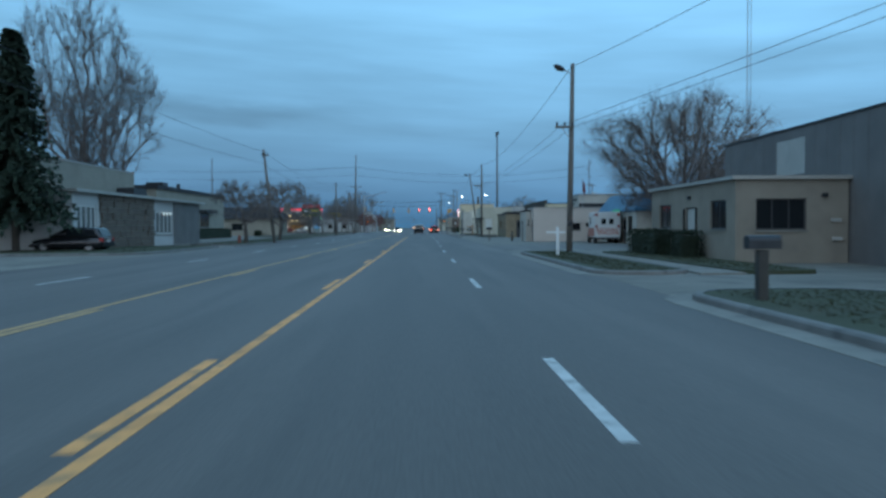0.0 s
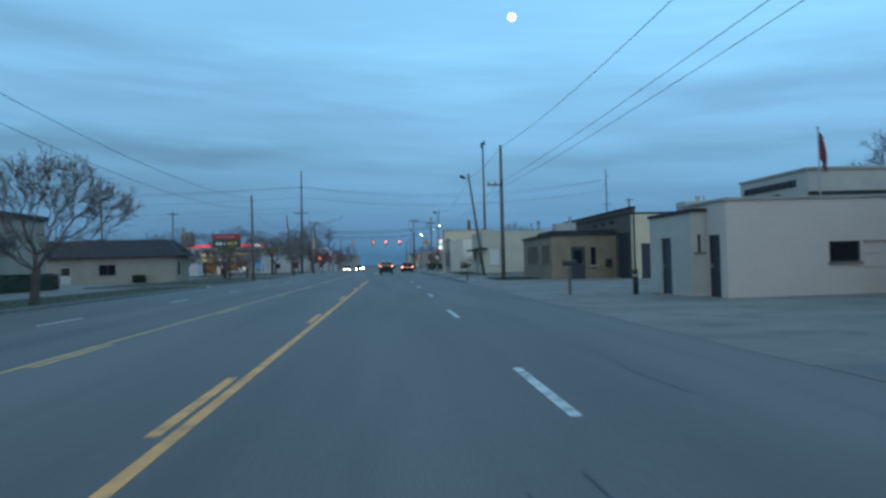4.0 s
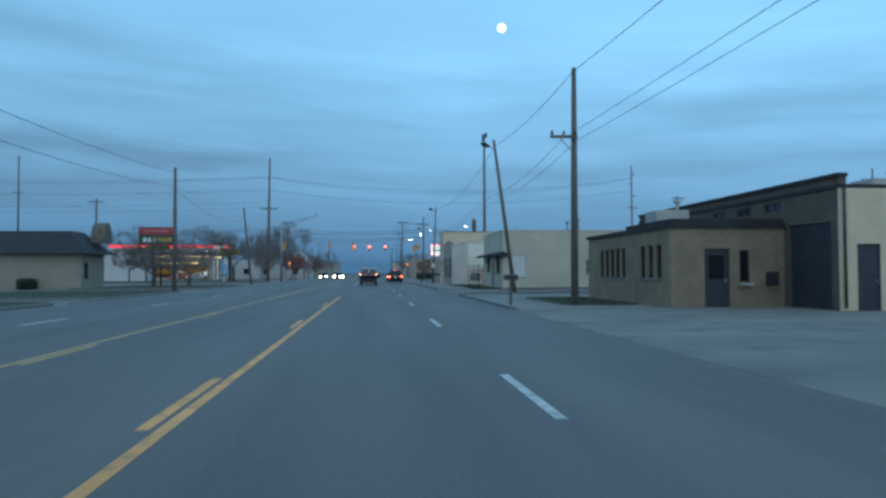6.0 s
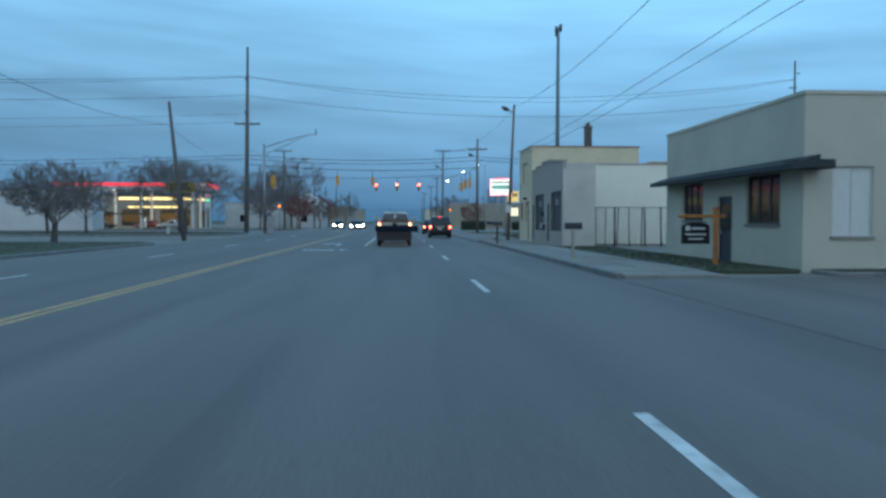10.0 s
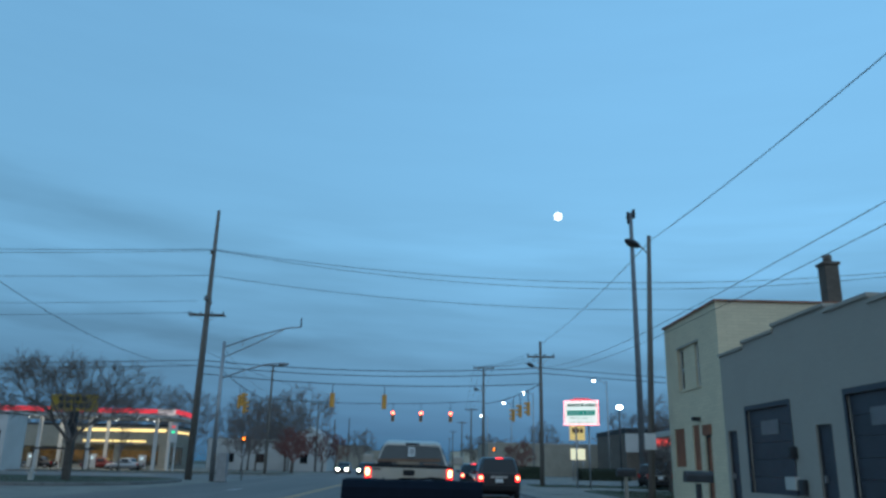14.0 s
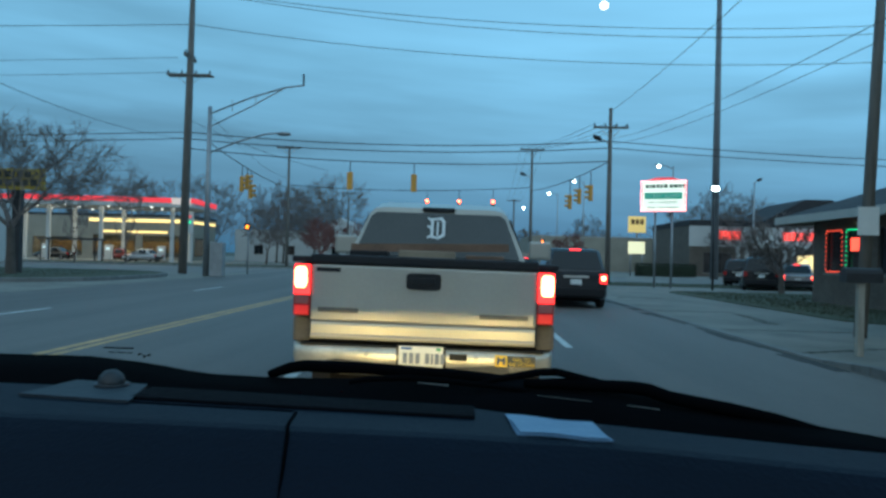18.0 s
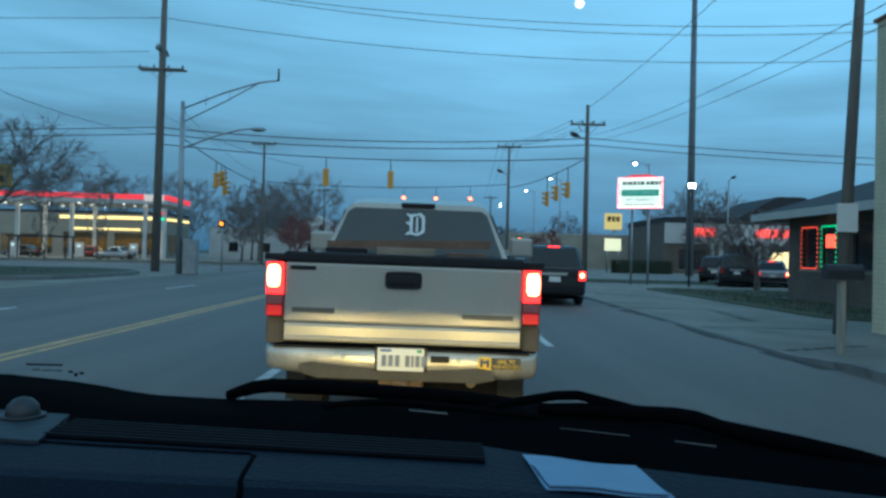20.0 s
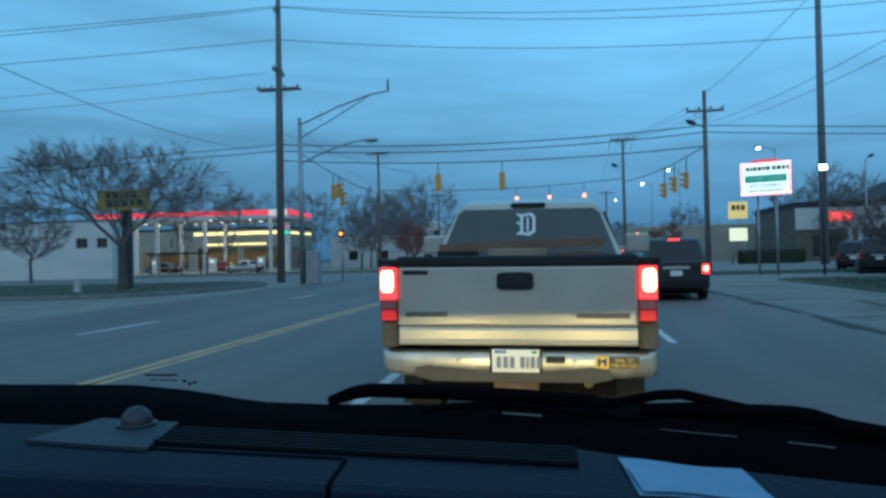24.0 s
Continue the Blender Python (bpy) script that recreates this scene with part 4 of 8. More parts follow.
def white_workshop():
    x0 = 8.72
    # tall white part
    W = [(165.5, 167.6, 3.95, 5.35), (167.35, 168.4, 1.45, 2.7), (165.92, 166.55, 1.35, 2.75), (164.95, 165.5, 0.1, 2.4)]
    b = shell("two-storey white painted block building with boarded windows", x0, 15.9, 163.8, 168.9, 6.3, M["cream_block"], {"W": W}, "building", "building", cap_m=M["board"], cap=0.06)
    for ya, yb in ((165.52, 165.97), (167.13, 167.58)):
        window(b, "x", x0 + 0.05, 1, ya, yb, 3.97, 5.33, 1, 2, frame_m=M["frame_white"], fw=0.05, sill=False)
    one("window_panel", (x0 + 0.05, x0 + 0.11, 165.98, 167.12, 3.96, 5.34), M["cream_block"], b, "cream painted panel between the sashes")
    one("window_sill", (x0 - 0.04, x0 + 0.1, 165.45, 167.65, 3.88, 3.945), M["cream_block"], b)
    one("window_lintel", (x0 - 0.02, x0 + 0.02, 165.45, 167.65, 5.36, 5.42), M["grey_block"], b)
    for q in W[1:3]:
        one("boarding", (x0 + 0.04, x0 + 0.08, *q), M["board"], b, "rust-brown boarded window")
    door(b, "x", x0, 1, *W[3], leaf_m=M["board"])
    one("door_board", (x0 - 0.03, x0 - 0.002, 164.85, 165.6, 2.4, 2.72), M["board"], b)
    bm = B()
    box(bm, x0 - 0.25, x0, 165.72, 165.9, 2.85, 2.98, 0.02)
    part("wall_lamp", bm, M["dark_metal"], b)
    # stepped grey front part, highest in the middle
    y0 = 154.2
    W = [(162.95, 163.6, 0.2, 2.45), (159.75, 162.2, 0.82, 2.93), (157.85, 158.55, 0.2, 2.38), (154.7, 157.15, 0.82, 2.93)]
    c = shell("grey painted workshop with a stepped parapet and dark garage doors", x0, 10.5, y0, 163.79, 4.2, M["grey_block"], {"W": W}, "workshop", "building", roof_m=M["roof_dark"])
    for ya, yb, z in ((162.1, 163.79, 4.6), (160.2, 162.1, 4.74), (157.6, 160.2, 4.88), (155.9, 157.6, 4.74), (y0, 155.9, 4.6)):
        one("parapet_step", (x0, x0 + 0.2, ya, yb, 4.2, z), M["grey_block"], c)
        one("coping", (x0 - 0.05, x0 + 0.25, ya - 0.02, yb + 0.02, z, z + 0.08), M["grey_block"], c, "worn parapet coping")
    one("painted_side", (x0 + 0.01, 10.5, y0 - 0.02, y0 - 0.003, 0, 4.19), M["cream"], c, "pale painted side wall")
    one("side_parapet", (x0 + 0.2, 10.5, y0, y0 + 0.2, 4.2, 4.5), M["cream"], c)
    for q in (W[1], W[3]):
        n, h = 5, (q[3] - q[2]) / 5
        for k in range(n):
            g = one("door_panel", (x0 + 0.07, x0 + 0.11, q[0], q[1], q[2] + k * h, q[2] + k * h + h - 0.01), M["door_dark"], c, "dark panel of a sectional garage door")
        m = (q[0] + q[1]) / 2
        one("door_light", (x0 + 0.05, x0 + 0.068, m - 0.5, m + 0.5, 2.27, 2.62), mat("dim_garage_pane", (0.13, 0.14, 0.15), 0.3), g, "dim pale pane in the garage door")
        one("door_frame", (x0 - 0.02, x0 + 0.03, q[0] - 0.1, q[0], q[2], q[3]), M["door_dark"], c)
        one("door_frame", (x0 - 0.02, x0 + 0.03, q[1], q[1] + 0.1, q[2], q[3]), M["door_dark"], c)
        one("door_head", (x0 - 0.02, x0 + 0.03, q[0] - 0.1, q[1] + 0.1, q[3], q[3] + 0.12), M["door_dark"], c)
    door(c, "x", x0, 1, *W[0])
    door(c, "x", x0, 1, *W[2])
    bm = B()
    box(bm, x0 - 0.16, x0, 159.5, 159.7, 1.66, 1.94, 0.03)
    part("wall_lamp", bm, M["dark_metal"], c)
    one("meter_box", (x0 - 0.14, x0, 159.5, 160.0, 0.95, 1.25), M["pale_panel"], c, "pale meter box", 0.02)
    one("meter", (x0 - 0.12, x0, 159.15, 159.42, 0.85, 1.2), M["dark_metal"], c, "small dark meter", 0.03)
    # white block hall behind, with the chimney
    d = shell("white painted block hall behind the workshop", 10.51, 26, 158.5, 163.79, 4.75, M["white_block"], {}, "hall", "building", cap_m=M["coping_pale"], cap=0.08)
    one("tile_coping", (14.8, 26.0, 158.40, 158.80, 4.832, 4.93), mat("rusty_tile_coping", (0.42, 0.23, 0.13), 0.8, 0, 0.3, 2, 0.3, 20), d, "rust-orange tile coping", 0.02)
    bm = B()
    box(bm, 12.33, 12.77, 163.98, 164.42, 6.2, 7.6, 0.02)
    box(bm, 12.28, 12.82, 163.93, 164.47, 7.6, 7.7, 0.02)
    tube(bm, [(12.55, 164.2, 7.7), (12.55, 164.2, 7.95)], 0.14)
    part("chimney", bm, M["brick_dark"], b, "dark brick chimney with a flue")


white_workshop()


def chain_fence():
    f = thing("chain_link_fence", (0, 0, 0), "rusty chain-link fence with uneven thin posts between the workshops", "fence")
    y, top = 154.4, 2.12
    for x, r, lean in ((10.57, 0.03, 0.0), (11.1, 0.025, 0.03), (11.62, 0.05, 0.0), (11.74, 0.03, 0.08), (12.44, 0.03, -0.05), (13.1, 0.03, 0.03), (13.3, 0.045, -0.04), (14.2, 0.045, -0.05), (15.67, 0.03, -0.04), (17.1, 0.03, 0.02)):
        bm = B()
        tube(bm, [(x, y, 0), (x + lean, y, top + r)], r, 6)
        part("post", bm, M["steel_post"], f)
    for z in (0.12, top):
        bm = B()
        tube(bm, [(10.57, y, z), (17.1, y, z)], 0.018, 6)
        part("rail", bm, M["steel_post"], f)
    bm = B()
    for k in range(-22, 74):
        for s in (1, -1):
            x = 10.57 + k * 0.09
            xa, za, xb, zb = x, 0.12, x + 2.0, top
            if s < 0:
                xa, xb = xb, xa
            f0, f1 = sorted(((10.57 - xa) / (xb - xa), (17.1 - xa) / (xb - xa)))
            f0, f1 = max(f0, 0.0), min(f1, 1.0)
            if f1 <= f0:
                continue
            p = [(xa + (xb - xa) * q, y - 0.02, za + (zb - za) * q) for q in (f0, f1)]
            tube(bm, p, 0.003, 3)
    part("mesh", bm, M["galv"], f)


chain_fence()


def restaurant():
    x0, x1, y0, y1, h = 13.6, 28, 169.6, 183.2, 3.1
    W = [(179.6, 180.7, 1.15, 2.75), (180.9, 182.2, 1.15, 2.75), (176.0, 178.6, 1.15, 2.75), (172.5, 173.6, 0, 2.2)]
    b = shell("low brown brick restaurant under a dark shingled hip roof", x0, x1, y0, y1, h, M["brick_dark"], {"W": W}, "restaurant", "building")
    for q in W[:3]:
        window(b, "x", x0, 1, *q, 1)
    door(b, "x", x0, 1, *W[3], glazed=True)
    e = 1.05
    bm = B()
    lo = [bm.verts.new(v) for v in ((x0 - e, y0 - e, 3.25), (x1 + e, y0 - e, 3.25), (x1 + e, y1 + e, 3.25), (x0 - e, y1 + e, 3.25))]
    r = [bm.verts.new((20.8, 175.5, 6.3)), bm.verts.new((20.8, 177.5, 6.3))]
    bm.faces.new((lo[0], lo[1], r[0]))
    bm.faces.new((lo[1], lo[2], r[1], r[0]))
    bm.faces.new((lo[2], lo[3], r[1]))
    bm.faces.new((lo[3], lo[0], r[0], r[1]))
    bm.faces.new(lo[::-1])
    part("hip_roof", bm, M["roof_dark"], b, "dark shingled hip roof")
    bm = B()
    box(bm, x0 - e - 0.03, x0 - e, y0 - e, y1 + e, 3.0, 3.28)
    box(bm, x0 - e, x1 + e, y1 + e, y1 + e + 0.03, 3.0, 3.28)
    part("fascia", bm, M["pale_panel"], b, "pale fascia board")
    one("soffit", (x0 - e, x1 + e, y0 - e, y1 + e, 3.12, 3.2), M["pale_panel"], b)
    for y in (172, 176, 180):
        bm = B()
        disc(bm, (x0 - 0.5, y, 3.10), 0.09, "z", 0.03)
        part("soffit_light", bm, glowing("soffit_lamp", (1.0, 0.8, 0.55), 4.0), b)
    # neon tubing round two windows and a small red sign
    for (q, c, n) in ((W[1], (1.0, 0.10, 0.06), "red"), (W[0], (0.05, 0.85, 0.35), "green")):
        m = glowing(n + "_neon", c, 1.1)
        bm = B()
        ya, yb, za, zb = q[0] + 0.05, q[1] - 0.05, q[2] + 0.05, q[3] - 0.05
        k = 9
        for i in range(k):
            for (p, s) in (((ya, za + (zb - za) * (i + 0.5) / k), 1), ((yb, za + (zb - za) * (i + 0.5) / k), 1)):
                ball(bm, (x0 - 0.01, p[0], p[1]), 0.026, seg=6)
            for z in (za, zb):
                ball(bm, (x0 - 0.01, ya + (yb - ya) * (i + 0.5) / k, z), 0.026, seg=6)
        tagged(part("neon_border", bm, m, b, n + " bead lights round a window"), n + " bead lights round a window", kind="stuff")
    one("neon_sign", (x0 - 0.03, x0 - 0.005, 179.72, 180.3, 1.95, 2.4), glowing("red_neon_sign", (1.0, 0.08, 0.05), 2.0), b, "small glowing red window sign")


restaurant()


# ---- poles, wires and lights ----
def utility_pole(x, y, top, lean=(0, 0), r=0.16, arms=(), lamp=None, label="weathered wooden utility pole", tip=0.6, steel=False, insul=True):
    """arms: (height, half-left, half-right); lamp: (height, reach to the road's side -1/1)."""
    p = thing("utility_pole", (x, y, 0), label, "utility pole", "poles along the street")
    m = M["galv"] if steel else M["wood_pole"]

    def at(z):
        return Vector((lean[0] * z / top, lean[1] * z / top, z))
    bm = B()
    tube(bm, [at(-0.1), at(top * 0.5), at(top)], [r, r * 0.85, r * tip], 10)
    part("shaft", bm, m, p)
    for z, a, c in arms:
        q = at(z)
        bm = B()
        box(bm, q.x - a, q.x + c, q.y - 0.22, q.y - 0.12, z - 0.06, z + 0.06, 0.01)
        arm = part("crossarm", bm, m, p)
        if insul:
            n = max(2, int((a + c) / 0.7))
            for k in range(n + 1):
                xx = q.x - a + 0.08 + (a + c - 0.16) * k / n
                bm = B()
                tube(bm, [(xx, q.y - 0.17, z + 0.05), (xx, q.y - 0.17, z + 0.14), (xx, q.y - 0.17, z + 0.24)], [0.025, 0.06, 0.04], 6)
                part("insulator", bm, M["dark_metal"], arm)
        for s, e in ((-1, a), (1, c)):
            if e > 0.7:
                bm = B()
                tube(bm, [(q.x + s * e * 0.6, q.y - 0.1, z - 0.03), (q.x, q.y - 0.1, z - 0.7)], 0.02, 5)
                part("brace", bm, M["galv"], p)
    if lamp:
        z, reach, lit = lamp
        q = at(z)
        bm = B()
        pts = [q + Vector((reach * f * 0.9, 0, 0.05 + 0.35 * math.sin(f * 1.5))) for f in (0, 0.25, 0.5, 0.75, 1)]
        tube(bm, pts, 0.035, 6)
        part("lamp_arm", bm, M["galv"], p)
        bm = B()
        e = pts[-1]
        ball(bm, e + Vector((math.copysign(0.24, reach), 0, 0.0)), 0.27, 1.2, 0.8, 0.5, 12)
        bmesh.ops.rotate(bm, verts=bm.verts, cent=e, matrix=Matrix.Rotation(math.copysign(0.42, -reach), 3, "Y"))
        h = part("lamp_head", bm, M["dark_metal"] if not lit else M["galv"], p)
        bm = B()
        ball(bm, e + Vector((math.copysign(0.26, reach), 0, -0.08)), 0.19, 1.1, 0.8, 0.4, 10)
        bmesh.ops.rotate(bm, verts=bm.verts, cent=e, matrix=Matrix.Rotation(math.copysign(0.42, -reach), 3, "Y"))
        part("lens", bm, M["street_lamp_lit"] if lit else M["off_lamp"], h)
    return p


p = utility_pole(7.72, 38.5, 9.6, (0.18, 0), arms=((6.4, 0.85, 0.1),), lamp=(8.9, -0.5, False), label="weathered wooden pole with an unlit street lamp and side arm")
one("pole_plate", (-0.16, 0.16, -0.20, -0.165, 1.42, 1.66), M["dark_metal"], p, "small dark plate", 0.03)
utility_pole(8.35, 102.6, 9.85, (0.05, 0), arms=((6.95, 1.05, 0.1),), label="tall wooden pole beside the brick office")
utility_pole(9.2, 120.25, 9.9, (-1.32, -0.05), r=0.14, lamp=(9.1, -0.5, False), label="leaning wooden pole with an unlit street lamp")
q = utility_pole(29.0, 230.0, 9.6, r=0.09, lamp=(9.4, 0.3, False), steel=True, label="slim grey unlit lamp post behind the restaurant")
p = utility_pole(7.79, 168.4, 9.75, (0.42, 0), r=0.122, lamp=(8.95, -0.42, False), label="wooden pole with a street lamp by the restaurant")
one("notice_plate", (-0.2, 0.2, -0.24, -0.215, 2.0, 2.55), M["plate"], p, "pale notice plate")
utility_pole(8.7, 199.2, 10.6, (0, 0), r=0.17, arms=((9.4, 1.05, 1.05),), lamp=(8.3, -0.6, False), label="wooden pole with crossarm and street lamp at the corner")
utility_pole(6.1, 222.3, 11.4, (0, 0), arms=((11.3, 1.1, 1.1),), lamp=(8.6, -0.6, False), label="wooden pole with crossarm past the lights")
utility_pole(-16.7, 225.2, 11.6, (0, 0), arms=((11.4, 1.15, 1.15),), label="wooden pole with crossarm past the lights")
p = utility_pole(-16.95, 199.0, 20.3, (0.35, -0.4), r=0.26, tip=0.45, arms=((12.0, 1.35, 1.35), (16.8, 0.25, 0.2)), label="very tall wooden transmission pole with crossarm")
one("crossarm", (0.1, 0.26, -1.1, 0.7, 13.0, 13.16), M["wood_pole"], p, "crossarm along the road")
for y in (-0.95, -0.55, 0.25, 0.55):
    bm = B()
    tube(bm, [(0.18, y, 13.15), (0.18, y, 13.26), (0.18, y, 13.36)], [0.025, 0.06, 0.04], 6)
    part("insulator", bm, M["dark_metal"], p)
bm = B()
box(bm, -1.15, 1.6, -0.06, 0.04, 11.93, 12.05, 0.01)
part("crossarm", bm, M["wood_pole"], p, "second crossarm behind the first")
utility_pole(-13.6, 72.0, 8.8, (-0.95, 0), arms=((8.2, 0.2, 0.45),), label="leaning wooden pole on the grass strip")
utility_pole(-14.0, 127.8, 9.0, (0.0, 0), label="plain wooden pole on the grass island")
utility_pole(-14.5, 165.8, 9.3, (-0.9, 0), label="leaning wooden pole beside the road")
for x, y, h, arms in ((43.8, 196.5, 19.2, ((12.2, 0.9, 0.9), (14.2, 0.2, 0.6), (16.2, 0.7, 0.2), (17.8, 0.15, 0.5))), (60.5, 158.5, 13.8, ((12.4, 1.5, 1.5),)), (36.0, 158.5, 10.3, ((10.0, 0.75, 0.75), (7.8, 0.5, 0.5), (7.1, 0.8, 0.8))), (-50, 185, 18.3, ((13.0, 0.7, 0.7),)), (-32, 164, 10.2, ((9.8, 0.9, 0.9),)),
                      (7.2, 262, 10.0, ((9.7, 1, 1),)), (7.6, 300, 10.0, ((9.7, 1, 1),)), (7.4, 345, 10.0, ((9.7, 1, 1),)), (-16.5, 262, 10.5, ((10.2, 1, 1),)), (-15.8, 305, 10.5, ()), (-15.5, 350, 10.5, ()), (-16.5, 285, 9.0, ()), (8.3, 400, 10.0, ((9.7, 1, 1),))):
    utility_pole(x, y, h, (0, 0), arms=arms, insul=False, label="far wooden utility pole against the sky")


def street_light(x, y, h, reach, lit=True, arms=1, label="steel street lamp glowing white"):
    p = thing("street_lamp", (x, y, 0), label, "street lamp", "street lamps")
    bm = B()
    tube(bm, [(0, 0, 0), (0, 0, h)], [0.11, 0.06], 8)
    part("post", bm, M["galv"], p)
    bm = B()
    tube(bm, [(0, 0, h - 0.3), (reach * 0.5, 0, h), (reach, 0, h + 0.1)], 0.035, 6)
    part("arm", bm, M["galv"], p)
    bm = B()
    ball(bm, (reach * 1.05, 0, h + 0.1), 0.3, 1.3, 0.7, 0.4)
    q = part("lamp_head", bm, M["galv"], p)
    bm = B()
    ball(bm, (reach * 1.05, 0, h - 0.02), 0.15, 1.2, 0.9, 0.7)
    part("lens", bm, M["street_lamp_lit"], q)
    return p


street_light(21.2, 231, 11.2, -1.4)
street_light(15.2, 250, 11.4, -1.2)
street_light(13.9, 266, 11.2, -1.2)
street_light(12.5, 296, 11.0, -1.2)


def tall_mast():
    p = thing("light_mast", (22.45, 221.7, 0), "very tall slender steel mast with a small antenna head", "light mast")
    bm = B()
    tube(bm, [(0, 0, 0), (0, 0, 28.9)], [0.36, 0.2], 10)
    part("shaft", bm, mat("weathered_mast_steel", (0.13, 0.14, 0.15), 0.6, 0.2, 0.2, 1.5, 0.1), p)
    bm = B()
    box(bm, -0.5, 0.5, -0.15, 0.15, 28.3, 28.45)
    tube(bm, [(0.35, 0, 28.4), (0.35, 0, 29.3)], 0.2, 8)
    tube(bm, [(-0.3, 0, 27.6), (-0.3, 0, 29.0)], 0.14, 8)
    part("antenna_head", bm, M["dark_metal"], p)


tall_mast()


def flood_post():
    p = thing("flood_lamp", (13.15, 193.6, 0), "slim dark post with a glaring white floodlight over the lot", "floodlight")
    bm = B()
    tube(bm, [(0, 0, 0), (0, 0, 5.3)], [0.06, 0.045], 8)
    part("post", bm, M["dark_metal"], p)
    bm = B()
    box(bm, -0.22, 0.22, -0.16, 0.06, 5.2, 5.46, 0.04)
    q = part("housing", bm, M["dark_metal"], p)
    bm = B()
    box(bm, -0.17, 0.17, -0.2, -0.165, 5.22, 5.43, 0.01)
    part("lens", bm, M["street_lamp_lit"], q)


flood_post()


def mast_arm_lamp():
    p = thing("street_lamp", (-14.35, 195.5, 0), "grey steel post with long truss arms and unlit lamps", "street lamp", "street lamps")
    bm = B()
    tube(bm, [(0, 0, 0), (0, 0, 9.5)], [0.17, 0.11], 10)
    part("post", bm, M["galv"], p)
    for z0, z1, x1, y1 in ((9.1, 10.3, 5.75, -2.2), (6.9, 7.9, 4.2, -1.2)):
        bm = B()
        tube(bm, [(0, 0, z0), (x1 * 0.45, y1 * 0.45, z0 + (z1 - z0) * 0.62), (x1 * 0.8, y1 * 0.8, z1 - 0.05), (x1, y1, z1)], 0.045, 6)
        if z0 > 8:
            tube(bm, [(0, 0, z0 - 0.75), (x1 * 0.45, y1 * 0.45, z0 + 0.25), (x1 * 0.78, y1 * 0.78, z1 - 0.12)], 0.035, 6)
            for f in (0.25, 0.5):
                tube(bm, [(x1 * f, y1 * f, z0 - 0.2 + f), (x1 * f, y1 * f, z0 + 0.45 + f * 0.9)], 0.02, 5)
        part("arm", bm, M["galv"], p)
    bm = B()
    ball(bm, (4.5, -1.25, 7.85), 0.3, 1.4, 0.7, 0.4)
    part("lamp_head", bm, M["galv"], p)
    bm = B()
    tube(bm, [(5.7, -2.2, 10.3), (5.7, -2.2, 10.9)], 0.05, 6)
    part("sensor", bm, M["dark_metal"], p)
    bm = B()
    box(bm, 0.3, 1.0, -0.3, 0.3, 0.0, 1.9, 0.03)
    part("control_cabinet", bm, M["galv"], p, "grey signal control cabinet")


mast_arm_lamp()


def antenna_tower():
    p = thing("antenna_tower", (34.0, 78.0, 0), "thin lattice radio tower behind the trees", "tower")
    h, w = 32.0, 0.2
    for a, (dx, dy) in enumerate(((-w, -w), (w, -w), (0, w))):
        bm = B()
        tube(bm, [(dx, dy, 0), (dx, dy, h)], 0.028, 5)
        part("leg", bm, M["galv"], p)
    bm = B()
    z, s = 0.0, 1
    while z < h - 0.5:
        tube(bm, [(-w * s, -w, z), (w * s, -w, z + 0.5)], 0.012, 4, False)
        tube(bm, [(w * s, -w, z), (0, w, z + 0.5)], 0.012, 4, False)
        z += 0.5
        s = -s
    part("lacing", bm, M["galv"], p)
    for z in (11.5, 12.1):
        bm = B()
        tube(bm, [(-1.0, -0.3, z), (0.6, -0.3, z)], 0.05, 5)
        part("antenna", bm, M["galv"], p)


antenna_tower()


def wire(pts_a, pts_b, sag, r=0.012, n=14, label="thin black overhead cable"):
    bm = B()
    a, b = Vector(pts_a), Vector(pts_b)
    tube(bm, [a + (b - a) * (k / n) - Vector((0, 0, 4 * sag * (k / n) * (1 - k / n))) for k in range(n + 1)], r, 5)
    solo("cable", bm, M["wire"], label, "cable", "overhead cables")


R = [(16.8, -30), (7.78, 38.4), (8.35, 102.6), (8.05, 120.2), (8.3, 168.4), (8.7, 199.1)]
for dx, zs in ((0, (9.4, 9.4, 9.7, 9.6, 9.6, 10.4)), (-0.45, (6.4, 6.5, 6.9, 6.2, 6.1, 8.6)), (0.1, (6.3, 6.4, 6.8, 6.1, 6.0, 8.4))):
    for (xa, ya), (xb, yb), za, zb in zip(R, R[1:], zs, zs[1:]):
        wire((xa + dx, ya, za), (xb + dx, yb, zb), (1.05 if yb - ya > 40 else 0.3) if dx == 0 else 0.35, 0.013 if dx == 0 else 0.0095, 20)
Lp = [(-13.5, -20), (-14.5, 72.0), (-14.0, 127.8), (-15.4, 165.8), (-16.9, 199.0)]
for dx, zs, s in ((0.1, (8.4, 8.5, 8.6, 8.8, 9.6), 0.9), (-0.1, (7.4, 7.5, 7.6, 7.8, 8.2), 1.0)):
    for (xa, ya), (xb, yb), za, zb in zip(Lp, Lp[1:], zs, zs[1:]):
        if dx < 0 or ya < 120:
            wire((xa + dx, ya, za), (xb + dx, yb, zb), s)
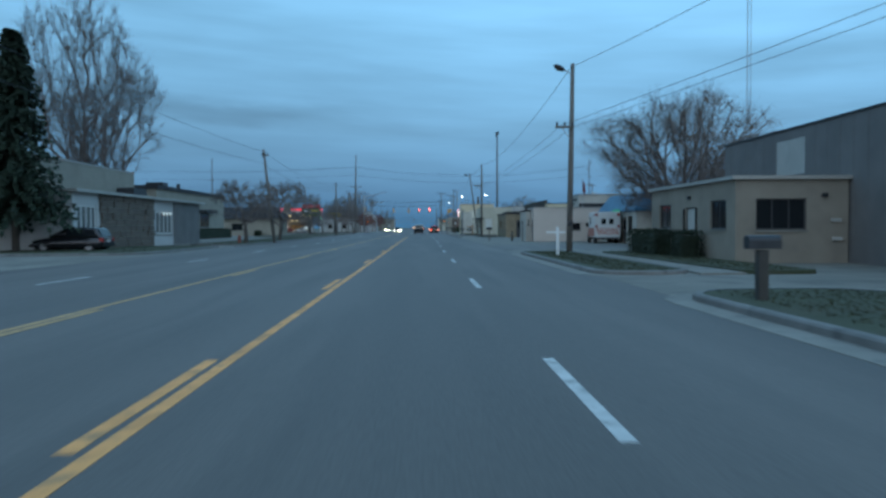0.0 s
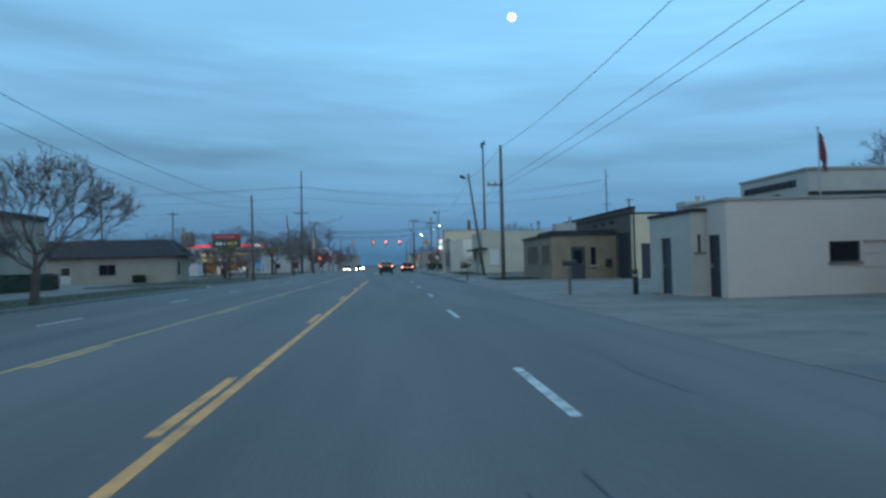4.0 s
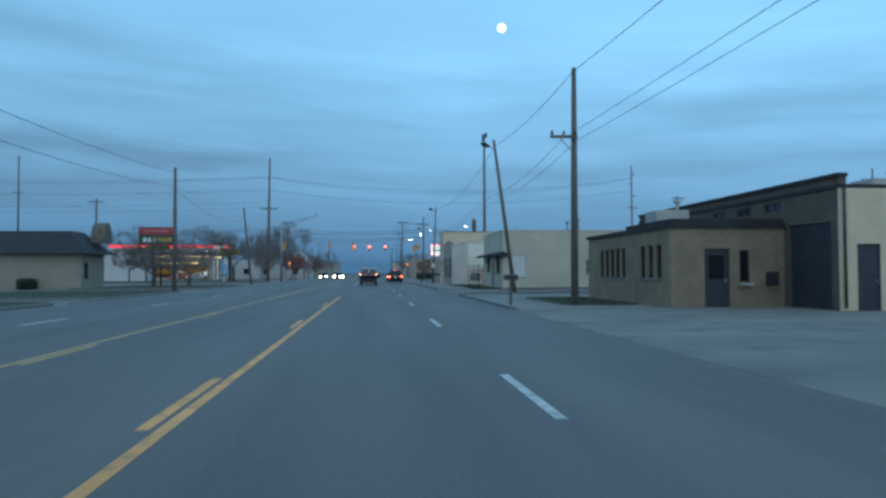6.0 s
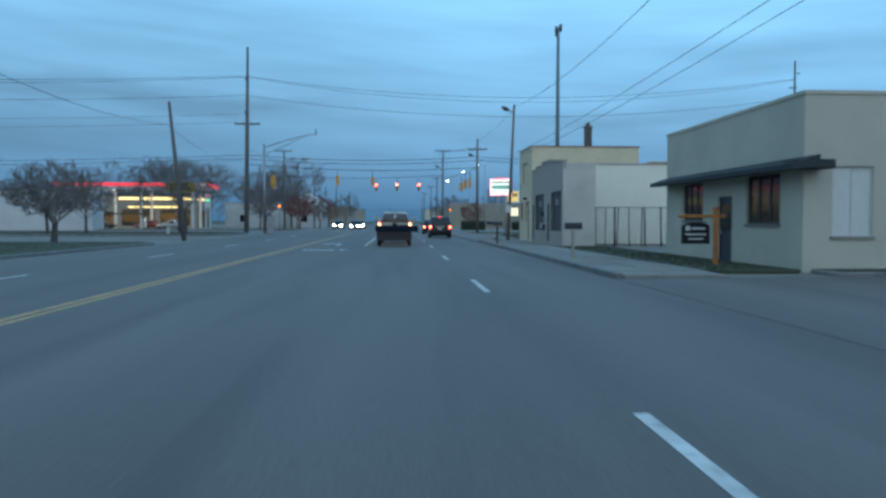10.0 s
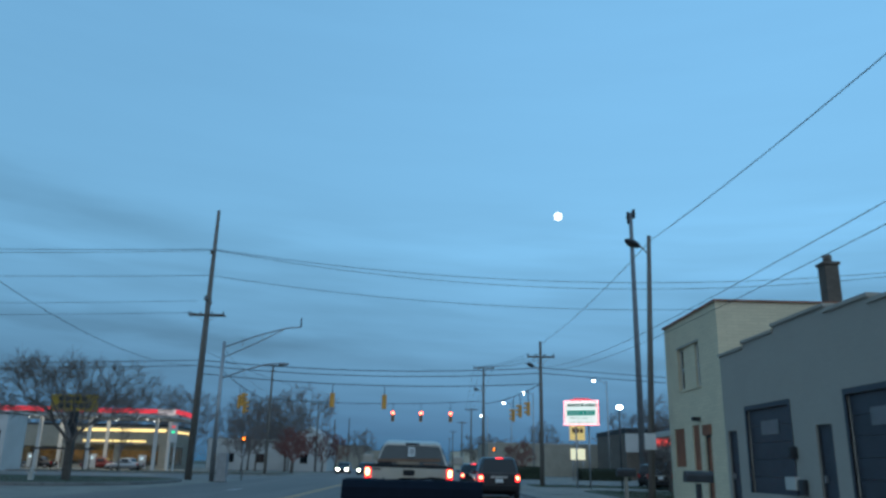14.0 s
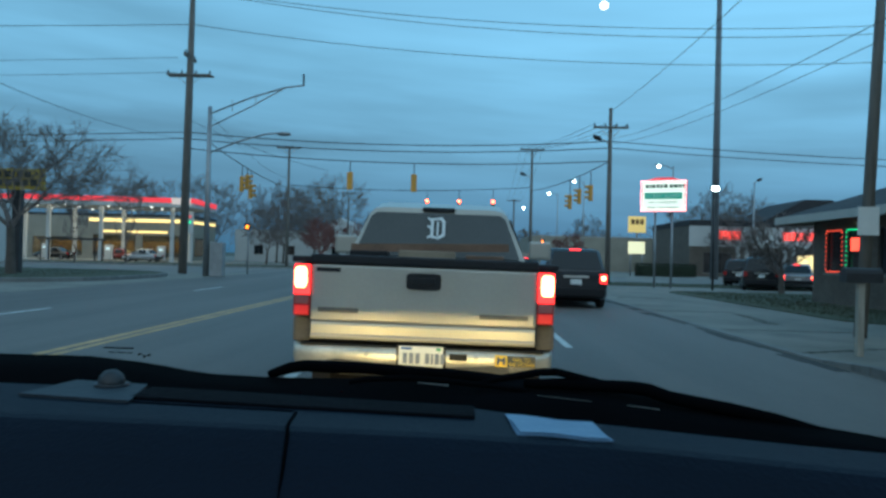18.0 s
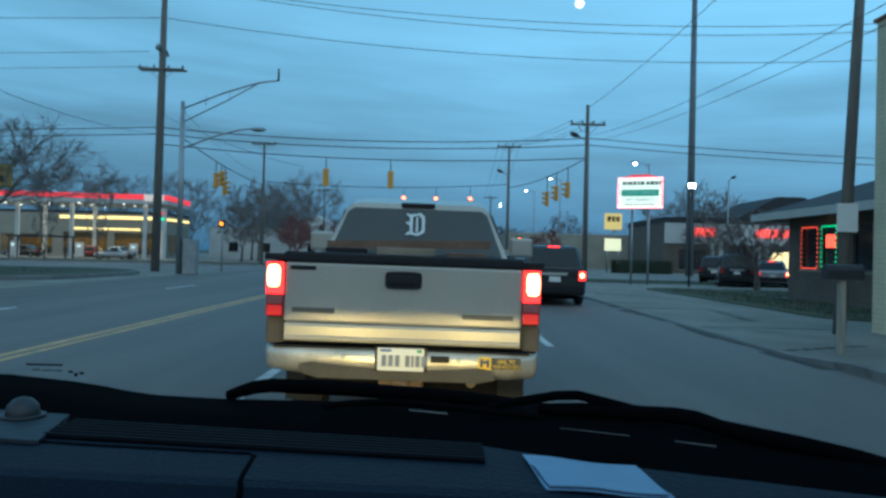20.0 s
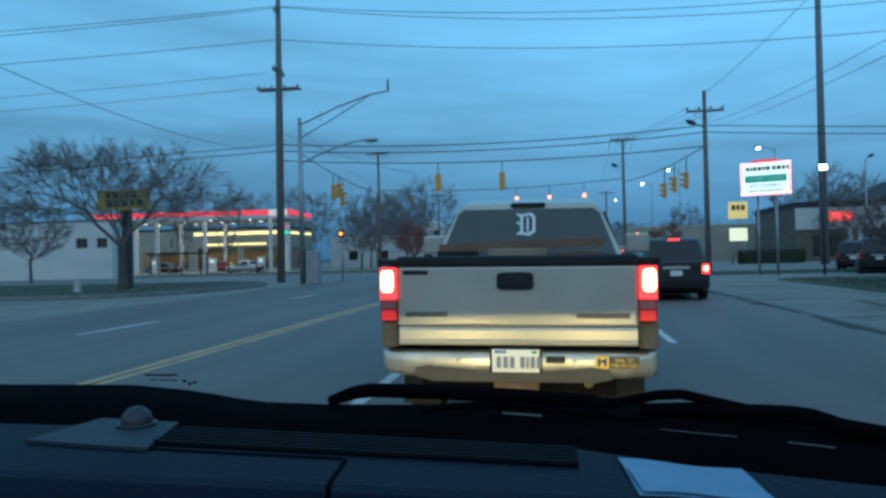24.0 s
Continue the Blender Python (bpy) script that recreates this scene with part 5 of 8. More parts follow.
# high lines across the junction, and the signal span wires
for z, x, sag in ((17.2, -16.8, 2.2), (17.1, -16.5, 2.6), (15.1, -16.7, 2.2)):
    wire((x, 198.8, z), (43.8, 196.5, z), sag, 0.02, 22)
    wire((x, 198.8, z), (-120, 190.0, z + 1.0), sag * 0.8, 0.02, 22)
for z in (12.2, 13.1):
    wire((-17.6, 198.9, z), (-110, 196, z + 0.6), 1.3, 0.014, 16)
SPANS = {"near": ((-16.9, 198.9, 7.6), (8.7, 199.2, 7.4), 0.5), "far": ((-16.7, 225.2, 7.9), (6.1, 222.3, 7.9), 0.4),
         "west": ((-14.35, 195.5, 7.5), (-16.7, 225.2, 7.6), 0.3), "east": ((8.7, 199.2, 7.4), (6.1, 222.3, 7.6), 0.3)}
for a, b, sag in SPANS.values():
    wire(a, b, sag, 0.03, 20, "black signal span wire")
for z in (8.6, 8.2):
    wire((-120, 201, z), (-16.9, 199, z), 1.0, 0.025, 16)
    wire((-16.9, 199, z), (8.7, 199.2, z), 0.5, 0.03, 16)
    wire((8.7, 199.2, z), (60, 199, z), 0.9, 0.025, 12)
for dx in (-1.0, -0.4, 0.4, 1.0):
    wire((8.7 + dx, 199.0, 9.6), (6.1 + dx, 222.3, 11.5), 0.3, 0.014, 8)
    wire((6.1 + dx, 222.3, 11.5), (7.2 + dx, 262, 9.8), 0.5, 0.014, 8)
wire((-14.3, 195.5, 9.0), (-16.7, 225.0, 8.5), 0.6)
wire((-16.9, 199.0, 9.4), (-9.0, 203.0, 6.9), 0.3)


def signal_head(span, f, z, facing, lit):
    """A three-lens head hung from a span wire at the fraction f. facing: which way the lenses look, degrees from -y."""
    a, b, sag = SPANS[span]
    x, y = a[0] + (b[0] - a[0]) * f, a[1] + (b[1] - a[1]) * f
    top = a[2] + (b[2] - a[2]) * f - 4 * sag * f * (1 - f)
    s = thing("traffic_light", (x, y, z), ("yellow traffic light head on a span wire showing red" if lit else "yellow traffic light head on a span wire, seen from behind"), "traffic light", "traffic lights", rz=facing)
    bm = B()
    box(bm, -0.17, 0.17, -0.12, 0.12, -0.52, 0.52, 0.03)
    part("housing", bm, M["signal_yellow"], s)
    for k, zz in enumerate((0.34, 0.0, -0.34)):
        bm = B()
        disc(bm, (0, -0.13, zz), 0.135, "y", 0.03)
        part("lens", bm, M["red_lamp"] if (lit and k == 0) else M["off_lamp"], s)
        bm = B()
        g = 10
        ring = [(0.155 * math.cos(math.pi * i / g), zz + 0.155 * math.sin(math.pi * i / g)) for i in range(g + 1)]
        for (xa, za), (xb, zb) in zip(ring, ring[1:]):
            vs = [bm.verts.new(v) for v in ((xa, -0.12, za), (xb, -0.12, zb), (xb, -0.36, zb), (xa, -0.36, za))]
            bm.faces.new(vs)
        part("visor", bm, M["signal_yellow"], s)
    bm = B()
    tube(bm, [(0, 0, 0.5), (0, 0, top - z + 0.03)], 0.03, 6)
    part("hanger", bm, M["dark_metal"], s)


for f in (0.584, 0.714, 0.850):
    signal_head("far", f, 6.2, 0, True)
for span, f, z, facing in (("near", 0.390, 5.85, 180), ("near", 0.541, 5.8, 180), ("west", 0.30, 6.0, 90), ("west", 0.40, 5.75, 90), ("west", 0.36, 6.3, 90), ("east", 0.40, 5.6, -90), ("east", 0.29, 5.8, -90), ("east", 0.17, 5.8, -90)):
    signal_head(span, f, z, facing, False)


def ped_signal(x, y, z, m, label):
    s = thing("pedestrian_signal", (x, y, 0), label, "pedestrian signal", "pedestrian signals")
    bm = B()
    tube(bm, [(0, 0, 0), (0, 0, z + 0.5)], 0.055, 8)
    part("post", bm, M["galv"], s)
    bm = B()
    box(bm, -0.2, 0.2, -0.3, -0.06, z - 0.22, z + 0.22, 0.03)
    part("housing", bm, M["dark_metal"], s)
    bm = B()
    box(bm, -0.085, 0.085, -0.32, -0.30, z - 0.1, z + 0.1)
    part("lens", bm, m, s)


ped_signal(-13.7, 201.5, 3.0, M["hand_lamp"], "post with a glowing amber crossing signal")
ped_signal(7.2, 222.5, 3.0, M["hand_lamp"], "post with a glowing amber crossing signal beyond the junction")


# ---- signs ----
def word(parent, text, at, size, width, material):
    """A printed word facing the oncoming road, set to a width."""
    cu = bpy.data.curves.new("word_text", "FONT")
    cu.body, cu.size, cu.extrude = text, size, 0.002
    cu.align_x, cu.align_y = "CENTER", "CENTER"
    tmp = bpy.data.objects.new("tmp", cu)
    scene.collection.objects.link(tmp)
    me = bpy.data.meshes.new_from_object(tmp.evaluated_get(bpy.context.evaluated_depsgraph_get()))
    bpy.data.objects.remove(tmp)
    xs = [v.co.x for v in me.vertices]
    me.materials.append(material)
    ob = new("lettering", me)
    ob.parent = parent
    ob.matrix_basis = Matrix.Translation(at) @ pose(0, 0, 0, 90, 0, 0) @ Matrix.Diagonal((width / (max(xs) - min(xs)), 1, 1, 1))
    return ob


def restaurant_sign():
    s = thing("restaurant_sign", (10.85, 194.9, 0), "white lit pole sign with a red border of bulbs", "sign", rz=-25)
    for x in (-0.45, 0.45):
        bm = B()
        tube(bm, [(x, 0.1, 0), (x, 0.1, 4.2)], 0.06, 8)
        part("post", bm, M["galv"], s)
    bm = B()
    box(bm, -1.22, 1.22, -0.15, 0.15, 4.15, 5.85, 0.04)
    part("cabinet", bm, mat("sign_cabinet_red", (0.4, 0.05, 0.06), 0.5), s)
    one("face", (-1.1, 1.1, -0.17, -0.155, 4.25, 5.75), glowing("sign_face_white", (0.86, 0.95, 0.90), 0.85), s, "glowing white sign face")
    one("band", (-1.0, 1.0, -0.185, -0.172, 4.82, 5.18), glowing("sign_band_green", (0.03, 0.33, 0.24), 0.6), s, "green band")
    ink = mat("sign_ink_green", (0.02, 0.09, 0.06), 0.6)
    bars(s, (-0.95, -0.172, 5.62), "y", [[0.17, -0.05, 0.1, -0.04, 0.17, -0.05, 0.17, -0.05, 0.13, -0.05, 0.2, -0.1, 0.17, -0.05, 0.2, -0.05, 0.15, -0.05, 0.12]], [0.2], ink)
    word(s, "CONEY ISLAND", (0, -0.187, 5.0), 0.27, 1.7, M["plate"])
    word(s, "RESTAURANT", (0, -0.173, 4.63), 0.24, 1.55, ink)
    bars(s, (-0.85, -0.172, 4.4), "y", [[0.5, -0.06, 0.3, -0.06, 0.75]], [0.05], ink)
    bm = B()
    for k in range(26):
        for z in (4.2, 5.8):
            ball(bm, (-1.17 + k * 2.34 / 25, -0.17, z), 0.04, seg=6)
    for k in range(16):
        for x in (-1.17, 1.17):
            ball(bm, (x, -0.17, 4.25 + k * 0.1), 0.04, seg=6)
    tagged(part("bulb_border", bm, glowing("pink_border_bulbs", (1.0, 0.45, 0.5), 3.2), s), "row of small pinkish bulbs", kind="stuff")
    bm = B()
    prism(bm, [(-0.9, 5.85), (0.9, 5.85), (0.45, 6.0), (-0.45, 6.0)], "y", -0.1, 0.1)
    part("crest", bm, glowing("sign_crest_red", (0.8, 0.06, 0.08), 0.6), s)


restaurant_sign()


def pharmacy_sign():
    s = thing("shop_sign", (17.2, 229.0, 0), "small yellow lit pole sign with a white board below", "sign")
    for x in (-0.55, 0.55):
        bm = B()
        tube(bm, [(x, 0, 0), (x, 0, 3.2)], 0.07, 8)
        part("post", bm, M["galv"], s)
    one("cabinet", (-0.85, 0.85, -0.1, 0.1, 4.3, 5.9), glowing("yellow_sign_face", (0.85, 0.62, 0.22), 0.55), s, "glowing yellow sign box")
    bars(s, (-0.6, -0.1, 5.6), "y", [[0.34, -0.1, 0.34, -0.1, 0.34]], [0.5], mat("sign_ink_brown", (0.12, 0.05, 0.02), 0.6))
    one("board", (-0.8, 0.8, -0.1, 0.1, 2.2, 3.4), glowing("cream_sign_face", (0.9, 0.85, 0.58), 0.75), s, "glowing cream letter board")
    one("spine", (-0.1, 0.1, -0.05, 0.05, 3.2, 4.3), M["galv"], s)


pharmacy_sign()


def yellow_board():
    s = thing("shop_sign", (-21.2, 188.7, 0.1), "dark yellow board sign on one thick dark post behind the tree", "sign")
    one("post", (-0.2, 0.2, 0.065, 0.4, 0, 4.9), M["dark_metal"], s, bevel=0.02)
    one("board", (-1.4, 1.4, -0.06, 0.06, 3.98, 4.97), mat("yellow_board_paint", (0.36, 0.24, 0.03), 0.6), s)
    ink = mat("board_ink", (0.03, 0.03, 0.02), 0.6)
    bars(s, (-0.95, -0.06, 4.86), "y", [[0.3, -0.1, 0.32, -0.1, 0.1, -0.1, 0.26, -0.1, 0.32], [-0.0, 0.34, -0.1, 0.34, -0.1, 0.3, -0.1, 0.28, -0.1, 0.34]], [0.3, 0.32], ink)


yellow_board()


def sandwich_sign():
    s = thing("shop_sign", (-21.4, 150.6, 0), "pole sign with a red panel above a dark green panel", "sign")
    for x in (-0.45, 0.35):
        bm = B()
        tube(bm, [(x, 0.05, 0), (x, 0.05, 4.3)], 0.09, 8)
        part("post", bm, M["dark_metal"], s)
    one("cabinet", (-1.8, 1.8, -0.02, 0.24, 4.25, 6.05), M["dark_metal"], s)
    one("red_panel", (-1.75, 1.75, -0.06, -0.03, 5.3, 6.0), mat("red_sign_panel", (0.34, 0.035, 0.045), 0.5), s)
    one("green_panel", (-1.75, 1.75, -0.06, -0.03, 4.3, 5.25), mat("green_sign_panel", (0.022, 0.075, 0.045), 0.5), s)
    one("lower_panel", (-1.2, 1.2, -0.06, 0.1, 3.75, 4.2), mat("lower_sign_panel", (0.10, 0.13, 0.03), 0.5), s)
    bars(s, (-1.4, -0.062, 4.98), "y", [[0.36, -0.1, 0.36, -0.1, 0.36]], [0.42], M["plate"])
    bars(s, (0.05, -0.062, 4.98), "y", [[0.4, -0.1, 0.36, -0.1, 0.36]], [0.42], mat("sign_letters_yellow", (0.6, 0.42, 0.03), 0.5))
    bars(s, (-1.3, -0.062, 5.78), "y", [[0.3, -0.1] * 6], [0.22], mat("sign_letters_pale_red", (0.5, 0.2, 0.2), 0.5))


sandwich_sign()


# ---- street furniture ----
def mailbox(x, y, post_m, box_m, label, rz=0, h=1.1, half=0.05):
    s = thing("mailbox", (x, y, 0.0), label, "mailbox", "mailboxes", rz=rz)
    bm = B()
    box(bm, -half, half, -half, half, 0, h - 0.02, 0.008)
    part("post", bm, post_m, s)
    bm = B()
    prof = [(-0.11, 0), (0.11, 0), (0.11, 0.14)] + [(0.11 * math.cos(a), 0.14 + 0.09 * math.sin(a)) for a in [math.pi * k / 6 for k in range(1, 6)]] + [(-0.11, 0.14)]
    prism(bm, [(p, h + q) for p, q in prof], "y", -0.27, 0.27)
    b = part("box", bm, box_m, s)
    bm = B()
    prism(bm, [(p * 1.03, h + q * 1.03 - 0.002) for p, q in prof], "y", -0.29, -0.265)
    part("door", bm, box_m, b)
    bm = B()
    box(bm, 0.112, 0.12, 0.0, 0.2, h + 0.08, h + 0.11)
    box(bm, 0.112, 0.12, 0.12, 0.2, h + 0.08, h + 0.14)
    part("flag", bm, mat("mailbox_flag", (0.12, 0.03, 0.03), 0.6), b)
    return s


mailbox(5.95, 12.7, M["steel_post"], M["dark_metal"], "large dark mailbox on a thick timber post", 90, 0.98, 0.085)
mailbox(5.75, 103.0, M["wood_pole"], M["dark_metal"], "dark mailbox on a weathered wooden post", 90, 1.05)
mailbox(6.12, 165.2, M["pale_wood"], M["dark_metal"], "dark mailbox on a pale weathered post by the restaurant", 90, 1.14)


def white_post():
    s = thing("wooden_cross", (6.3, 33.9, 0.1), "white painted wooden cross standing on the verge", "cross")
    bm = B()
    box(bm, -0.06, 0.06, -0.06, 0.06, 0, 1.27, 0.008)
    part("post", bm, M["white_pvc"], s)
    bm = B()
    box(bm, -0.52, 0.33, -0.085, -0.062, 0.98, 1.07, 0.006)
    part("crossbar", bm, M["white_pvc"], s)


white_post()


def notice_board():
    s = thing("notice_board", (18.9, 56.2, 0), "blue and white sign board on two posts by the tree", "sign", rz=-40)
    for x in (-0.62, 0.62):
        one("post", (x - 0.05, x + 0.05, -0.05, 0.05, 0, 1.7), M["dark_metal"], s)
    one("cabinet", (-0.8, 0.8, -0.1, 0.1, 1.42, 2.5), mat("blue_sign_cabinet", (0.02, 0.06, 0.22), 0.5), s, bevel=0.02)
    one("face", (-0.68, 0.68, -0.115, -0.102, 1.55, 2.38), mat("pale_sign_face", (0.42, 0.48, 0.52), 0.5), s, "pale sign face")
    bars(s, (-0.5, -0.117, 2.25), "y", [[0.9], [0.5, -0.08, 0.4], [0.7]], [0.12, 0.1, 0.1], mat("faded_blue_print", (0.10, 0.16, 0.28), 0.6), "writing", 0.7)


notice_board()


def hanging_sign():
    s = thing("hanging_sign", (9.12, 136.0, 0.08), "black hanging sign on an orange-brown timber post", "sign")
    wood = mat("orange_timber", (0.36, 0.14, 0.035), 0.8, 0, 0.3, 4, 0.3)
    bm = B()
    box(bm, 0.25, 0.37, -0.06, 0.06, 0, 1.64, 0.012)
    part("post", bm, wood, s)
    bm = B()
    prism(bm, [(0.22, 1.64), (0.40, 1.64), (0.36, 1.72), (0.26, 1.72)], "y", -0.08, 0.08)
    part("post_cap", bm, wood, s)
    bm = B()
    box(bm, -0.82, 0.60, -0.045, 0.045, 1.40, 1.50, 0.01)
    part("arm", bm, wood, s)
    bm = B()
    prism(bm, [(-0.73, 0.62), (0.12, 0.62), (0.12, 1.16), (0.0, 1.23), (-0.15, 1.27), (-0.45, 1.27), (-0.60, 1.23), (-0.73, 1.16)], "y", -0.025, 0.025)
    board = part("board", bm, M["black_plastic"], s, "black sign board")
    pale = mat("pale_sign_paint", (0.5, 0.52, 0.5), 0.6)
    for x0, x1, z0, z1 in ((-0.62, -0.48, 1.02, 1.16), (-0.44, -0.02, 1.05, 1.11), (-0.62, 0.02, 0.88, 0.93), (-0.52, -0.08, 0.75, 0.79)):
        one("writing", (x0, x1, -0.032, -0.026, z0, z1), pale, board)
    for x in (-0.58, 0.0):
        bm = B()
        tube(bm, [(x, 0, 1.23), (x, 0, 1.41)], 0.008, 5)
        part("chain", bm, M["dark_metal"], s)


hanging_sign()


def bollard(x, y, h, label, m="steel_post", cat="bollard"):
    s = thing("bollard", (x, y, 0), label, cat, "bollards")
    bm = B()
    tube(bm, [(0, 0, 0), (0, 0, h - 0.06), (0, 0, h)], [0.1, 0.1, 0.06], 10)
    part("post", bm, M[m], s)
    bm = B()
    tube(bm, [(0, 0, h * 0.7), (0, 0, h * 0.78)], 0.104, 10)
    part("band", bm, M["pale_panel"], s)


bollard(9.25, 75.6, 0.95, "dark steel bollard on the apron")
mailbox(7.1, 77.1, M["wood_pole"], M["dark_metal"], "dark mailbox on a wooden post on the apron", 90, 1.12)
mailbox(5.6, 157.4, M["dark_metal"], M["dark_metal"], "dark mailbox on a dark post by the garage doors", 90, 1.12)
mailbox(5.8, 139.0, M["pale_wood"], M["dark_metal"], "dark mailbox on a pale weathered post on the footway", 90, 1.1)
bm = B()
box(bm, -0.12, 0.12, -0.12, 0.12, 0, 0.35, 0.02)
tube(bm, [(0, 0, 0.3), (0, 0, 0.55)], 0.1, 8)
ball(bm, (0, 0, 0.58), 0.12, seg=8)
tube(bm, [(-0.18, 0, 0.42), (0.18, 0, 0.42)], 0.06, 8)
h1 = solo("fire_hydrant", bm, mat("hydrant_red", (0.22, 0.05, 0.03), 0.6), "red fire hydrant on the grass", "fire hydrant", at=(-15.5, 66.2, 0.1))
h2 = h1.copy()
h2.data = h1.data.copy()
h2.data.materials[0] = M["pale_panel"]
scene.collection.objects.link(h2)
h2.matrix_basis = pose(-21.3, 185.0, 0.16)
tagged(h2, "pale fire hydrant on the grass island", "fire hydrant")


# ---- trees and hedges ----
def bare_tree(x, y, h, width, label, seed, trunk_r=0.3, fork=0.25, base=0.3, n=500, twigs=5, fine=0.012, twig_m="twig", upright=0.0, lumps=0.0, droop=0.0, direct=0.62, bend=0.06, flat=0.0, taper=0.53):
    """A tapered trunk whose limbs reach out to points spread through an uneven crown, with fine bare twigs at every tip."""
    rs = np.random.RandomState(seed)
    t = thing("tree", (x, y, 0), label, "tree", "bare trees")
    z0, zb = h * fork, h * base
    zc, rz, rx = (h + zb) / 2, (h - zb) / 2, width / 2
    pts = []
    while len(pts) < n:  # points through the crown, thicker towards its outside
        p = rs.uniform(-1, 1, 3)
        r = float(np.linalg.norm(p))
        if r > 1 or r < 0.25 or rs.rand() > 0.35 + 0.65 * r:
            continue
        q = noise.noise((p[0] * 1.7 + seed, p[1] * 1.7, p[2] * 1.7))
        if q < -0.22 + lumps or r > 0.86 + 0.5 * q + 0.06 or (flat and p[2] < -0.25 + 0.5 * flat * abs(q)):
            continue
        pts.append((p[0] * rx, p[1] * rx, zc + p[2] * rz))
    pts = np.array(pts)
    root = np.array((rs.uniform(-0.15, 0.15), rs.uniform(-0.1, 0.1), z0))
    pts = pts[np.argsort(np.linalg.norm(pts - root, axis=1))]
    pos, path, par = np.zeros((n * 4 + 8, 3)), np.zeros(n * 4 + 8), [-1]
    pos[0] = root
    count, tips = 1, []
    for p in pts:
        dv = p - pos[:count]
        d = np.linalg.norm(dv, axis=1)
        cost = d + direct * path[:count] + 0.8 * np.maximum(0, -dv[:, 2] - 0.1 * h) + upright * np.linalg.norm(dv[:, :2], axis=1)
        k = int(np.argmin(cost))
        steps = min(3, max(1, int(d[k] / (0.07 * h))))
        a = pos[k].copy()
        last = k
        for s in range(1, steps + 1):
            f = s / steps
            q = a + (p - a) * f
            if s < steps:
                q = q + rs.normal(0, bend, 3) * d[k] + np.array((0, 0, 0.05 * d[k] * math.sin(f * math.pi)))
            pos[count] = q
            path[count] = path[last] + float(np.linalg.norm(q - pos[last]))
            par.append(last)
            last = count
            count += 1
        tips.append(last)
    load = np.zeros(count)
    for k in tips:
        load[k] += 1
    for k in range(count - 1, 0, -1):
        load[par[k]] += load[k]
    rad = np.maximum(fine * 1.25, trunk_r * 0.8 * (load / load[0]) ** taper)
    kk = np.arange(1, count)
    jj = np.array(par[1:])
    A, Z, ra, rb = [pos[jj]], [pos[kk]], [np.minimum(rad[jj], rad[kk] * 1.25)], [rad[kk]]
    step = (0.10 + 0.06 * droop) * h ** 0.5 * rx ** 0.5 * (9 / n ** 0.5) ** 0.5
    tp = np.repeat(np.array(tips), twigs)
    out = pos[tp] - pos[np.array(par)[tp]]
    out = out / (np.linalg.norm(out, axis=1)[:, None] + 1e-9)
    m = len(tp)
    d = out * 0.9 + rs.normal(0, 0.42, (m, 3)) + np.array((0, 0, 0.2 + upright - 0.7 * droop))
    d = d / np.linalg.norm(d, axis=1)[:, None] * step * rs.uniform(0.7, 1.8, (m, 1))
    s = pos[tp] - out * step * rs.uniform(0, 1.2, (m, 1))
    mid = s + d * 0.55 + rs.normal(0, 0.05, (m, 3)) * step
    for p, q, f0, f1 in ((s, mid, 1.0, 0.85), (mid, s + d - np.array((0, 0, droop * step * 0.5)), 0.85, 0.5), (mid, mid + d * 0.4 + rs.normal(0, 0.35, (m, 3)) * step, 0.8, 0.5), (mid, mid + d * 0.4 + rs.normal(0, 0.35, (m, 3)) * step, 0.8, 0.5)):
        A.append(p)
        Z.append(q)
        ra.append(np.full(m, fine * f0))
        rb.append(np.full(m, fine * f1))
    A, Z, ra, rb = np.concatenate(A), np.concatenate(Z), np.concatenate(ra), np.concatenate(rb)
    d = Z - A
    d = d / (np.linalg.norm(d, axis=1)[:, None] + 1e-9)
    u = np.cross(d, np.array((0.3, 0.9, 0.2)))
    u = u / (np.linalg.norm(u, axis=1)[:, None] + 1e-9)
    w = np.cross(d, u)
    verts, faces, base_i = [], [], 0
    for sides, sel in ((3, rb <= 0.03), (6, rb > 0.03)):  # slim sticks for twigs, rounder ones for limbs
        a_, z_, r0, r1, uu, ww = A[sel], Z[sel], ra[sel], rb[sel], u[sel], w[sel]
        m = len(a_)
        g = [math.tau * i / sides for i in range(sides)]
        ring = [uu * math.cos(q) + ww * math.sin(q) for q in g]
        co = np.stack([a_ + q * r0[:, None] for q in ring] + [z_ + q * r1[:, None] for q in ring], axis=1).reshape(-1, 3)
        o = base_i + np.arange(m)[:, None] * (2 * sides)
        for i in range(sides):
            j = (i + 1) % sides
            faces += np.hstack((o + i, o + j, o + sides + j, o + sides + i)).tolist()
        verts += co.tolist()
        base_i += m * 2 * sides
    bm = B()
    tube(bm, [(0, 0, -0.1), (root[0] * 0.3, root[1] * 0.4, z0 * 0.12), (root[0] * 0.6, root[1] * 0.5, z0 * 0.6), tuple(root), tuple(root + np.array((0, 0, 0.04 * h)))], [trunk_r * 1.5, trunk_r * 1.08, trunk_r * 0.9, trunk_r * 0.84, trunk_r * 0.5], 10)
    part("trunk", bm, M["bark"], t)
    me = bpy.data.meshes.new("crown")
    me.from_pydata(verts, [], faces)
    me.materials.append(M[twig_m])
    ob = new("crown", me)
    ob.parent = t
    tagged(ob, "fine leafless twigs")
    return t


